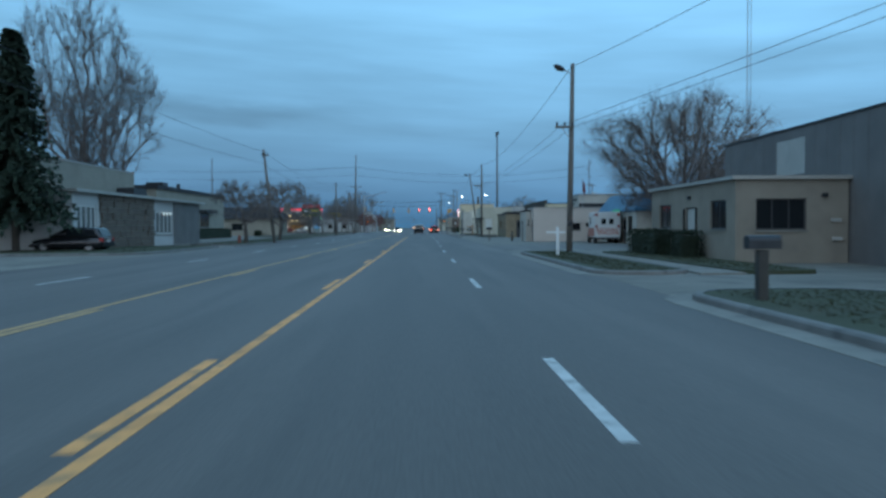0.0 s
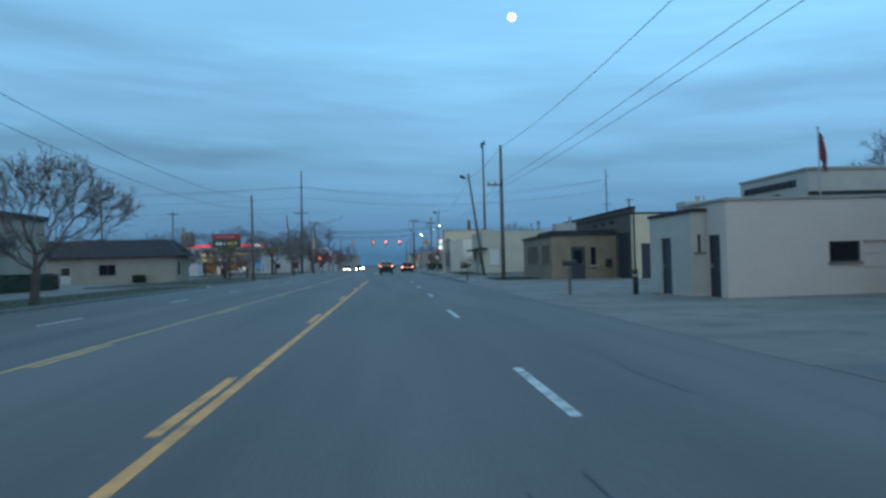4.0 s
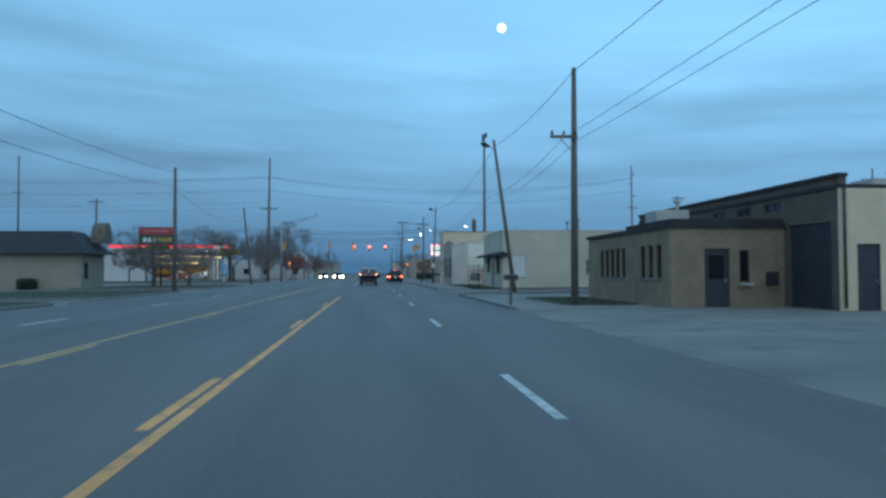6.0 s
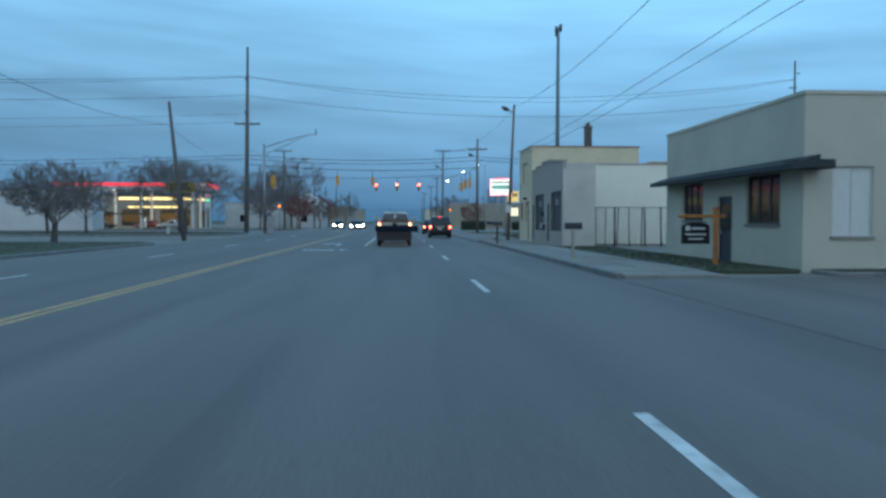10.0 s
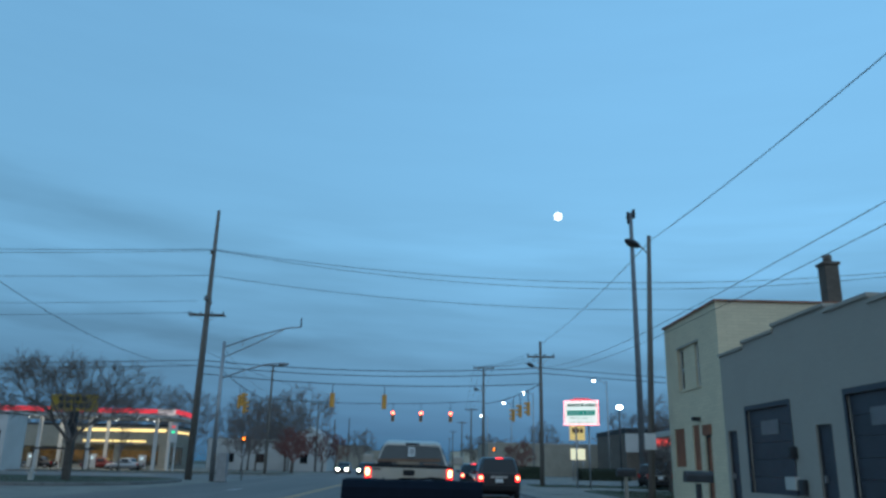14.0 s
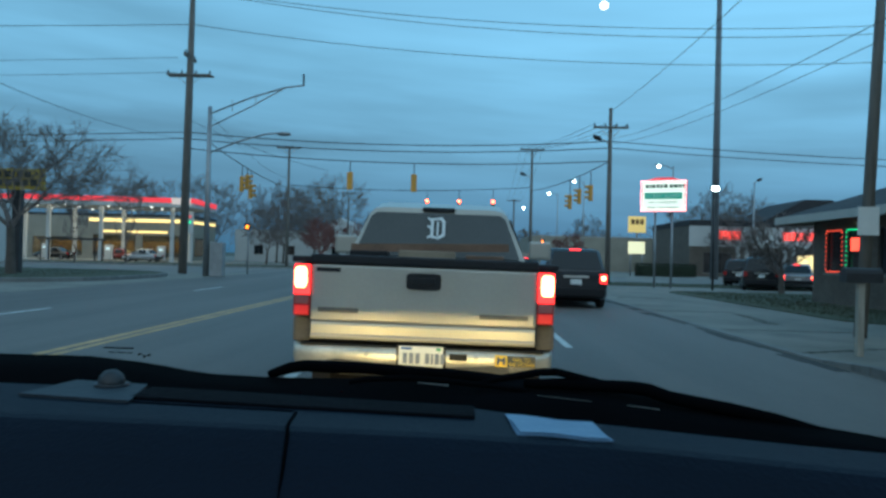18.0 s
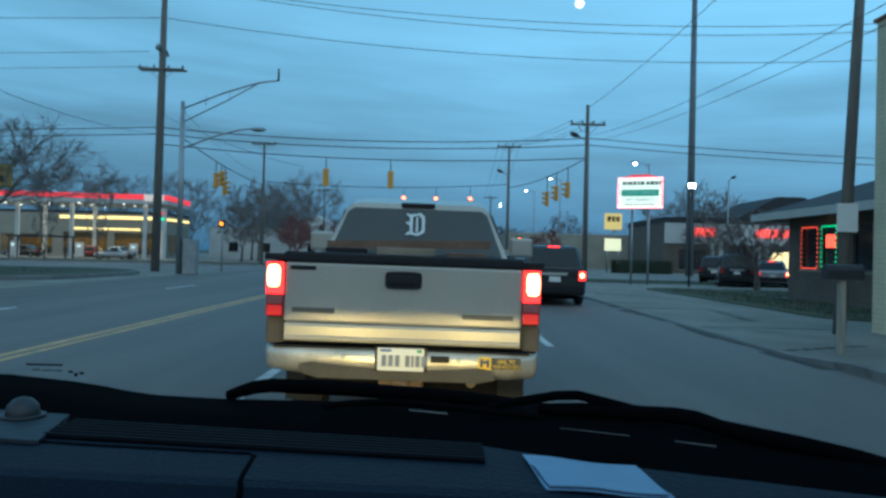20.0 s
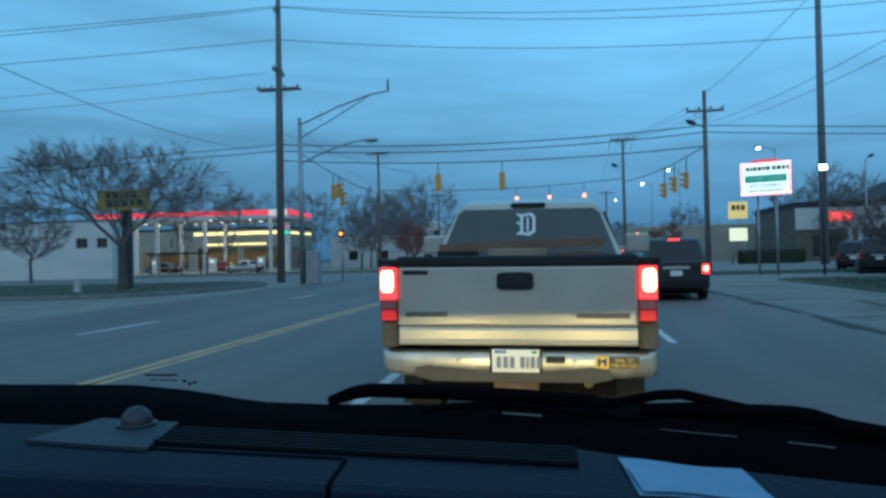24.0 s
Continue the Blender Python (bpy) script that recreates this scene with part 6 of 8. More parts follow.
bare_tree(19.8, 56.9, 11.4, 16.4, "large spreading bare tree in front of the shop", 3, 0.55, 0.22, 0.2, 760, 13, 0.0058, lumps=0.12, droop=0.6, direct=0.66, bend=0.05, taper=0.46)
bare_tree(32.3, 90.0, 9.6, 9.5, "bare tree behind the blue-roofed shop", 5, 0.25, 0.2, 0.25, 420, 8, 0.008)
bare_tree(31, 73.5, 12.5, 11, "tall bare tree behind the blue-roofed shop", 15, 0.3, 0.25, 0.3, 300, 5, 0.010)
bare_tree(-36.8, 83.6, 27, 14, "tall bare tree behind the two-storey block", 7, 0.5, 0.2, 0.28, 750, 7, 0.0085, upright=0.35, lumps=0.04, direct=0.75, bend=0.04)
bare_tree(-33.6, 82.6, 23, 13, "tall bare tree behind the two-storey block", 8, 0.45, 0.2, 0.28, 700, 7, 0.0085, upright=0.3, lumps=0.04, direct=0.75, bend=0.04)
bare_tree(-20.3, 187.0, 7.4, 13.0, "low spreading flat-topped bare tree on the grass island", 9, 0.21, 0.30, 0.16, 470, 6, 0.009, lumps=0.02, direct=0.72, bend=0.05, flat=1.0)
bare_tree(-42.3, 210.0, 6.6, 6.2, "small rounded bare tree beyond the grass island", 10, 0.13, 0.26, 0.26, 320, 7, 0.011)
bare_tree(-32.5, 186.0, 5.6, 7.5, "low rounded bare tree at the edge of the forecourt", 12, 0.15, 0.3, 0.34, 260, 5, 0.011)
bare_tree(-28.5, 184.6, 5.2, 6, "low bare tree on the grass island", 11, 0.13, 0.3, 0.34, 220, 5, 0.009)
for k, (x, y, h, w) in enumerate(((-14.6, 80.0, 6.3, 8.6), (-15.2, 67.6, 5.6, 7.0), (-21.5, 150, 5.0, 6.0), (-20.5, 160, 4.8, 6))):
    bare_tree(x, y, h, w, "bare ornamental tree on the grass strip", 20 + k, 0.19, 0.24, 0.32, 280, 5, 0.012)
bare_tree(-31.3, 223.5, 9.0, 3.0, "slim upright bare tree in front of the forecourt", 31, 0.08, 0.15, 0.2, 110, 4, 0.012, upright=1.5)
bare_tree(-36.2, 223.5, 8.4, 2.8, "slim upright bare tree in front of the forecourt", 32, 0.08, 0.15, 0.2, 100, 4, 0.012, upright=1.5)
for k, (x, y, h, m) in enumerate(((-17, 244, 5.5, "red_shrub"), (-18.5, 252, 6.5, "red_shrub"), (-15.5, 262, 6, "red_shrub"), (-24, 246, 7, "twig"), (-15, 275, 6, "red_shrub"), (-20, 290, 8, "twig"), (11.5, 236, 4.5, "red_shrub"), (28.5, 233, 7.6, "twig"), (35.5, 255.5, 12, "twig"), (9.5, 285, 7, "twig"), (14, 310, 8, "twig"), (-14.5, 320, 9, "twig"), (15.3, 190.1, 3.9, "twig"), (-40, 276, 13.2, "twig"), (-31, 284, 11.9, "twig"), (-50, 280, 13.2, "twig"), (-45, 284, 14.5, "twig"), (-56, 282, 13.2, "twig"), (-63, 284, 14.5, "twig"), (-70, 282, 13.2, "twig"), (-26, 286, 13.2, "twig"), (-80, 280, 13.2, "twig"), (-28, 300, 15.8, "twig"), (24, 300, 10, "twig"), (-27.2, 264, 12.2, "twig"), (-24.3, 256, 10.5, "twig"), (-20.2, 257, 9, "twig"), (-21.5, 284, 15.8, "twig"), (31, 255, 10.5, "twig"), (38.5, 256, 11, "twig"))):
    bare_tree(x, y, h, h * 0.85, "bare reddish street tree beyond the junction" if m == "red_shrub" else "bare tree beyond the junction", 40 + k, 0.14, 0.22, 0.25, 200, 5, 0.017, m)


def spruce(x, y, h, r, seed):
    rnd = random.Random(seed)
    t = thing("spruce_tree", (x, y, 0), "dark dense tall spruce with ragged drooping boughs", "tree")
    bm = B()
    tube(bm, [(0, 0, -0.1), (0, 0, h * 0.95)], [0.22, 0.03], 8)
    part("trunk", bm, M["bark"], t)
    bm = B()
    n = 620
    for i in range(n):
        f = (i + rnd.random()) / n
        z = h * (0.17 + 0.82 * f)
        L = r * (1 - f) ** 0.85 * rnd.uniform(0.7, 1.12) + 0.25
        a = rnd.uniform(0, math.tau)
        d = Vector((math.cos(a), math.sin(a), 0))
        s = d.cross(Vector((0, 0, 1)))
        m = max(4, int(L * 2.2))
        for k in range(m):  # needle fans along the bough
            q = (k + 0.6) / m
            c = d * L * q + Vector((0, 0, z - 0.28 * L * q * q + rnd.uniform(-0.1, 0.1)))
            w = (0.26 + 0.2 * (1 - q)) * rnd.uniform(0.7, 1.3)
            for sg in (-1, 1):
                e = c + s * sg * w + d * w * rnd.uniform(0.2, 0.8) + Vector((0, 0, rnd.uniform(-0.35, 0.02)))
                bm.faces.new((bm.verts.new(c), bm.verts.new(c + d * 0.34 + Vector((0, 0, -0.06))), bm.verts.new(e)))
            e = c + d * 0.25 - Vector((0, 0, rnd.uniform(0.3, 0.6)))
            bm.faces.new((bm.verts.new(c - s * 0.15), bm.verts.new(c + s * 0.15), bm.verts.new(e)))
    part("crown", bm, M["needle"], t, "dark drooping needle boughs")


spruce(-27.2, 46.5, 13.0, 3.3, 4)
spruce(-23.1, 44.4, 12.9, 3.1, 5)


def hedge(x0, x1, y0, y1, h, seed, label="clipped dark hedge in front of the office"):
    rnd = random.Random(seed)
    bm = B()
    box(bm, x0 + 0.12, x1 - 0.12, y0 + 0.12, y1 - 0.12, 0.05, h - 0.12, 0.1)
    n = int(900 * ((x1 - x0) * (y1 - y0) + (x1 - x0 + y1 - y0) * h * 2) / 4)
    for _ in range(min(n, 9000)):
        x, y, z = rnd.uniform(x0, x1), rnd.uniform(y0, y1), rnd.uniform(0.05, h)
        side = rnd.choice("xXyYzz")
        x, y, z = {"x": (x0, y, z), "X": (x1, y, z), "y": (x, y0, z), "Y": (x, y1, z), "z": (x, y, h)}[side]
        c = Vector((x, y, z)) + Vector([rnd.gauss(0, 0.05) for _ in range(3)])
        u = Vector([rnd.uniform(-1, 1) for _ in range(3)]) * 0.06
        v = Vector([rnd.uniform(-1, 1) for _ in range(3)]) * 0.06
        bm.faces.new((bm.verts.new(c - u), bm.verts.new(c + u), bm.verts.new(c + v)))
    solo("hedge", bm, M["hedge"], label, "hedge", "hedges")


hedge(10.45, 11.4, 33.4, 37.5, 1.15, 1)
hedge(10.45, 11.4, 29.9, 31.4, 1.12, 2)
for y0, y1 in ((140.5, 150.0),):
    hedge(-30.4, -29.4, y0, y1, 0.9, 3, "low clipped hedge in front of the shop")
hedge(-29.3, -28.3, 98.5, 115.2, 1.3, 6, "low clipped hedge under the shop window")
hedge(9.2, 12.6, 226.0, 227.5, 1.3, 7, "low clipped hedge beyond the junction")
hedge(17, 22.5, 227.0, 228.5, 1.2, 8, "low clipped hedge beyond the junction")


def far_woods():
    rnd = random.Random(77)
    bm = B()
    for k in range(5200):
        side = rnd.random()
        if side < 0.45:
            x, y = rnd.uniform(-330, -25), rnd.uniform(300, 420)
        elif side < 0.9:
            x, y = rnd.uniform(18, 330), rnd.uniform(300, 420)
        else:
            x, y = rnd.uniform(-60, 60), rnd.uniform(880, 940)
        s = 1.0 if side < 0.9 else 1.6
        hh = (8.0 + 3.5 * noise.noise((x * 0.03, y * 0.03, 0))) * s
        z = rnd.uniform(0, 1) ** 0.7 * hh
        w = rnd.uniform(0.3, 1.0) * s
        p = Vector((x, y, z))
        for _ in range(4):
            d = Vector((rnd.uniform(-1, 1), rnd.uniform(-0.4, 0.4), rnd.uniform(0.1, 1.3))) * w * 1.5
            o = Vector((rnd.uniform(-1, 1), rnd.uniform(-1, 1), rnd.uniform(-1, 1))) * w
            bm.faces.new((bm.verts.new(p + o), bm.verts.new(p + o + Vector((0.16, 0, 0.05))), bm.verts.new(p + o + d)))
    solo("far_woods", bm, M["twig"], "far line of bare winter woods", "woods", kind="stuff")


far_woods()


# ---- far side of the road ----
M["stone"] = mat("rough_stone_facing", (0.13, 0.105, 0.085), 0.9, 0, 0.5, 3.5, 0.8, 12)
M["beige"] = mat("beige_panel_wall", (0.27, 0.245, 0.20), 0.85, 0, 0.15, 0.6, 0.2, 40, wear=((0.2, 0.18, 0.15), 0.3))
M["white_wall"] = mat("white_painted_wall", (0.46, 0.46, 0.45), 0.8, 0, 0.12, 0.5, 0.1)
M["warm_lit"] = glowing("lit_shop_window", (1.0, 0.76, 0.36), 1.3)
M["cool_lit"] = glowing("lit_white_window", (0.80, 0.95, 1.0), 0.6)


def left_buildings():
    # two-storey pale block behind the spruces
    shell("plain pale two-storey block behind the shopfront", -46, -29.3, 51, 79.3, 7.05, M["beige"], {}, "commercial_building", "building", cap_m=M["coping_pale"])
    # its low front: white glazing, a bay of rough stones and a dark end wall
    x1, y0, y1, h = -21.3, 47.6, 74.2, 3.7
    E = [(48.2, 51.1, 0.6, 2.95), (62.4, 66.4, 0.9, 2.85)]
    b = shell("low shopfront with white windows and a stone bay", -29.28, x1, y0, y1, h, M["white_wall"], {"E": E}, "shop", "building", cap_m=M["coping_pale"], cap=0.2, cap_out=0.5)
    window(b, "x", x1, -1, *E[0], 4, pane_m=M["dull_pane"], frame_m=M["frame_white"], fw=0.16)
    window(b, "x", x1, -1, *E[1], 4, pane_m=M["dull_pane"], frame_m=M["frame_white"], fw=0.16)
    rnd = random.Random(6)
    z = 0.0
    while z < 3.55:
        y = 51.4 + rnd.uniform(0, 0.3)
        while y < 61.4:
            w = rnd.uniform(0.5, 1.1)
            one("stone", (x1 + 0.002, x1 + 0.12 + rnd.uniform(0, 0.1), y + 0.012, min(y + w, 61.6) - 0.012, z + 0.012, z + 0.40), M["stone"], b)
            y += w
        z += 0.41
    one("end_wall", (x1 + 0.002, x1 + 0.08, 66.7, 74.2, 0, 3.68), M["dark_siding"], b, "dark clad end wall")
    for y in (63.9, 64.7, 65.5):
        one("window_sign", (x1 + 0.07, x1 + 0.09, y, y + 0.35, 2.55, 2.72), M["cool_lit"], b, "small lit window sign")
    one("rooftop_unit", (-28.6, -27.0, 73.0, 76.4, 3.85, 5.3), M["dark_metal"], b)
    # long beige shop farther on, with a dark roof edge and a window canopy
    x1 = -29.5
    E = [(94.5, 97.0, 0.0, 3.9), (103.2, 107.6, 1.6, 3.45), (89.5, 92.5, 1.6, 3.45)]
    b = shell("long beige shop with a dark flat roof edge", -46, x1, 86.5, 115.6, 5.9, M["beige"], {"E": E}, "shop", "building", cap_m=M["roof_dark"], cap=0.4, cap_out=0.25)
    door(b, "x", x1, -1, *E[0], glazed=True)
    for q in E[1:]:
        window(b, "x", x1, -1, *q, 3)
    one("canopy", (x1 + 0.01, x1 + 1.1, 102.6, 108.2, 3.5, 3.9), M["roof_dark"], b, "dark window canopy")
    one("rooftop_unit", (-33, -31, 93, 95, 6.2, 7.0), M["dark_metal"], b)
    bm = B()
    tube(bm, [(-31, 99, 6.2), (-31, 99, 7.1)], 0.25, 8)
    part("roof_vent", bm, M["dark_metal"], b)
    # long low restaurant with a dark shingle roof
    x0, x1, y0, y1, h = -46, -25.8, 142.5, 148.4, 3.2
    S = [(-39.6, -38.2, 0.0, 2.3), (-35.0, -33.0, 1.0, 2.3)]
    b = shell("long low beige restaurant under a dark shingle roof", x0, x1, y0, y1, h, M["beige"], {"S": S, "E": [(143.2, 144.3, 0.9, 2.4)]}, "restaurant", "building")
    door(b, "y", y0, 1, *S[0], leaf_m=M["pale_panel"], glazed=True)
    window(b, "y", y0, 1, *S[1], 2)
    window(b, "x", x1, -1, 143.2, 144.3, 0.9, 2.4, 2)
    bm = B()
    e = 0.8
    lo = [bm.verts.new(v) for v in ((x0 - e, y0 - e, h), (x1 + e, y0 - e, h), (x1 + e, y1 + e, h), (x0 - e, y1 + e, h))]
    up = [bm.verts.new(v) for v in ((x0 + 1.4, y0 + 1.4, h + 2.1), (x1 - 1.4, y0 + 1.4, h + 2.1), (x1 - 1.4, y1 - 1.4, h + 2.1), (x0 + 1.4, y1 - 1.4, h + 2.1))]
    for k in range(4):
        bm.faces.new((lo[k], lo[(k + 1) % 4], up[(k + 1) % 4], up[k]))
    bm.faces.new(up)
    bm.faces.new(lo[::-1])
    part("shingle_roof", bm, M["roof_dark"], b, "dark shingled mansard")
    bm = B()
    ring = [(-0.0 + 1.15 * math.cos(a), h + 1.1 + 1.9 * math.sin(a)) for a in [math.pi * k / 10 for k in range(11)]]
    prism(bm, [(146.2 + p, q) for p, q in ring], "x", x1 - 0.1, x1 + 1.1)
    part("arched_gable", bm, M["stone"], b, "arched stone entrance gable facing the road")
    # white house behind the corner
    b = shell("plain white low building behind the corner trees", -75, -42.6, 222, 226, 5.6, M["white_wall"], {"S": [(-46.4, -45.2, 3.1, 4.0), (-44.2, -43.1, 3.1, 4.0)]}, "building", "building", cap_m=M["roof_dark"])
    window(b, "y", 222, 1, -46.4, -45.2, 3.1, 4.0, 2)
    window(b, "y", 222, 1, -44.2, -43.1, 3.1, 4.0, 2)
    b = shell("long low pale building beyond the junction", -36, -22.6, 273, 279, 4.9, M["white_wall"], {"S": [(-33, -31.5, 1.2, 2.6), (-28, -26.5, 1.2, 2.6)]}, "store", "building", cap_m=M["coping_pale"])
    for xa in (-33, -28):
        window(b, "y", 273, 1, xa, xa + 1.5, 1.2, 2.6, 2)
    # pale block beyond the junction
    b = shell("pale gabled house beyond the junction", -21.5, -15.5, 268, 280, 4.4, M["white_wall"], {"S": [(-19.8, -18.6, 1.2, 2.6)]}, "house", "building", cap_m=M["roof_dark"])
    window(b, "y", 268, 1, -19.8, -18.6, 1.2, 2.6, 2)
    bm = B()
    prism(bm, [(-22, 4.45), (-15, 4.45), (-18.5, 7.0)], "y", 267.8, 280.2)
    part("gable_roof", bm, M["white_wall"], b)
    b = shell("long pale flat store far beyond the junction", 9.5, 33, 258, 280, 4.6, M["beige"], {}, "store", "building", cap_m=M["coping_pale"])
    b = shell("pale store with lit red shop signs", 24.5, 48, 236, 252, 5.5, M["brick_dark"], {"S": [(26, 29, 0.4, 2.6), (31, 34, 0.4, 2.6), (36, 40, 0.4, 2.6)]}, "store", "building", cap_m=M["roof_dark"], cap=0.6)
    for q in ((26, 29, 0.4, 2.6), (31, 34, 0.4, 2.6), (36, 40, 0.4, 2.6)):
        window(b, "y", 236, 1, *q, 3, pane_m=M["warm_lit"] if q[0] == 36 else M["dark_glass"])
    one("pale_band", (24.4, 48.0, 235.9, 235.99, 3.25, 5.45), M["white_wall"], b, "pale upper band of the front")
    for x in (29.6, 30.6, 34.6, 35.5):
        one("pier", (x - 0.22, x + 0.22, 235.9, 235.99, 0, 3.24), M["white_wall"], b, "pale pier beside the entrance")
    red = glowing("red_shop_sign", (1.0, 0.07, 0.06), 1.4)
    for x0, x1 in ((27.6, 30.0), (34.4, 38.2)):
        bm = B()
        x = x0
        while x < x1:
            box(bm, x, x + 0.34, 235.78, 235.89, 4.1, 4.95)
            x += 0.48
        part("lit_letters", bm, red, b, "glowing red sign letters as plain bars")
    bm = B()
    prism(bm, [(33.5, 6.1), (46.5, 6.1), (41.5, 8.9), (38.5, 8.9)], "y", 240, 251)
    part("hip_roof", bm, M["roof_dark"], b, "dark shingled roof")
    for k, (x0, x1, y0, y1, h) in enumerate(((9.5, 24, 330, 350, 5), (-34, -14.5, 335, 360, 5.5), (10, 22, 420, 440, 6), (-30, -15, 430, 450, 6))):
        shell("far low commercial building along the road", x0, x1, y0, y1, h, M["beige" if k % 2 else "grey_stucco"], {}, "commercial_building", "building", cap_m=M["roof_dark"])


left_buildings()


M["downlight_lit"] = glowing("downlight_lit", (1.0, 0.97, 0.9), 3.0)


def fuel_station():
    s = thing("fuel_station", (0, 0, 0), "fuel station canopy with a red glowing fascia on white columns", "fuel station canopy")
    x0, x1, y0, y1, z0, z1 = -55.5, -31.3, 241, 252, 6.45, 7.5
    turn = Matrix.Translation((x1, y0, 0)) @ pose(0, 0, 0, 0, 0, 5) @ Matrix.Translation((-x1, -y0, 0))
    s.matrix_basis = turn
    one("canopy", (x0 + 0.1, x1 - 0.1, y0 + 0.1, y1 - 0.1, z0, z1 - 0.02), M["white_wall"], s)
    red = glowing("red_fascia_glow", (0.95, 0.045, 0.07), 0.75)
    pale = glowing("pale_fascia_glow", (0.75, 0.62, 0.60), 0.55)
    one("red_fascia", (x0, x1, y0, y0 + 0.1, z0 + 0.48, z1), red, s, "glowing red fascia band")
    one("red_fascia", (x1 - 0.1, x1, y0 + 0.1, y1, z0 + 0.48, z1), red, s, "glowing red fascia band")
    one("lower_fascia", (x0, x1, y0 + 0.02, y0 + 0.1, z0 - 0.02, z0 + 0.48), M["white_wall"], s)
    one("emblem", (x1 - 2.6, x1 - 0.4, y0 - 0.04, y0 - 0.002, z0 + 0.3, z1 + 0.02), pale, s, "pale lit emblem panel")
    for x in (-54.5, -48.4, -42.4, -34.2):
        for y in (242.6, 250):
            bm = B()
            box(bm, x - 0.2, x + 0.2, y - 0.2, y + 0.2, 0, z0, 0.02)
            part("column", bm, M["white_wall"], s)
    for k in range(9):
        for y in (242.4, 246.5, 250.6):
            bm = B()
            box(bm, x0 + 1.3 + k * 2.5, x0 + 1.55 + k * 2.5, y - 0.12, y + 0.12, z0 - 0.05, z0 - 0.002)
            part("downlight", bm, M["downlight_lit"] if k % 2 else M["cool_lit"], s)
    lamp = bpy.data.lights.new("canopy_light", "AREA")
    lamp.shape, lamp.size, lamp.size_y, lamp.energy, lamp.color = "RECTANGLE", 22, 9, 900, (1.0, 0.95, 0.85)
    ob = new("canopy_light", lamp)
    ob.matrix_basis = turn @ pose(-43.5, 246.5, z0 - 0.1)
    # the shop behind, lit through its glazing
    S = [(-60, -53, 0.5, 3.0), (-51.5, -45.5, 0.5, 3.4), (-44.5, -39, 0.5, 3.4)]
    b = shell("fuel station shop glowing warm through its windows", -61, -37.9, 258, 269, 6.0, M["beige"], {"S": S, "E": [(260, 266, 0.6, 3.2)]}, "shop", "building", cap_m=M["roof_dark"], cap=0.3)
    for q in S:
        window(b, "y", 258, 1, *q, 5, pane_m=M["glass"])
    window(b, "x", -37.9, -1, 260, 266, 0.6, 3.2, 4, pane_m=M["glass"])
    strip_m = glowing("warm_strip", (1.0, 0.72, 0.28), 1.5)
    one("lit_sign_strip", (-52, -38.2, 257.88, 257.98, 5.25, 5.65), strip_m, b, "long warm lit strip under the roof")
    one("lit_sign_strip", (-50.2, -41.0, 257.88, 257.98, 3.75, 4.0), strip_m, b, "warm lit strip over the windows")
    one("lit_sign_strip", (-37.88, -37.78, 258.5, 268.5, 5.25, 5.55), strip_m, b, "warm lit strip on the side wall")
    one("back_shelves", (-60, -39, 263, 263.3, 0.3, 2.6), mat("shelves_stock", (0.34, 0.22, 0.10), 0.8, 0, 0.7, 2.5, 0.2), b, "stocked shelves inside")
    one("service_counter", (-56, -40, 260, 260.6, 0.1, 1.1), M["beige"], b)
    lamp = bpy.data.lights.new("shop_light", "AREA")
    lamp.shape, lamp.size, lamp.size_y, lamp.energy, lamp.color = "RECTANGLE", 20, 4, 800, (1.0, 0.74, 0.36)
    ob = new("shop_light", lamp)
    ob.matrix_basis = pose(-49, 261.5, 5.5)
    pump = thing("fuel_pump", (-51, 245.2, 0), "white and red fuel pump under the canopy", "fuel pump", "fuel pumps")
    bm = B()
    box(bm, -0.45, 0.45, -0.25, 0.25, 0.15, 1.9, 0.03)
    part("body", bm, M["white_wall"], pump)
    one("base", (-0.7, 0.7, -0.5, 0.5, 0.0, 0.15), M["concrete"], pump)
    one("screen", (-0.25, 0.25, -0.27, -0.252, 1.3, 1.6), M["cool_lit"], pump)
    bm = B()
    tube(bm, [(0.47, 0, 1.5), (0.62, 0, 0.9), (0.55, 0, 0.5), (0.48, 0, 1.0)], 0.025, 6)
    part("hose", bm, M["black_plastic"], pump)
    for x in (-44, -37.5):
        copy_thing(pump, pose(x + 0.8, 245.2, 0))
    p = thing("price_sign", (-30.9, 238.5, 0), "white pole price sign with red and green figures", "sign")
    for x in (-0.33, 0.33):
        one("post", (x - 0.08, x + 0.08, -0.08, 0.08, 0, 5.2), M["white_wall"], p)
    one("board", (-0.5, 0.5, -0.14, -0.09, 3.4, 5.7), M["white_wall"], p)
    one("figures", (-0.22, 0.22, -0.17, -0.145, 4.5, 4.78), glowing("green_figures", (0.05, 0.8, 0.35), 1.2), p, "green lit price figures as a bar")
    one("figures", (-0.25, 0.25, -0.17, -0.145, 5.15, 5.4), glowing("red_figures", (0.9, 0.1, 0.1), 0.7), p, "red lit price figures as a bar")
    k = thing("notice_kiosk", (-43, 236.0, 0), "small dark flat-roofed shelter on thin posts", "shelter")
    for x in (-3, 3):
        for y in (-0.8, 0.8):
            one("post", (x - 0.06, x + 0.06, y - 0.06, y + 0.06, 0, 2.3), M["dark_metal"], k)
    one("roof", (-3.3, 3.3, -1.1, 1.1, 2.3, 2.5), M["dark_metal"], k)


fuel_station()


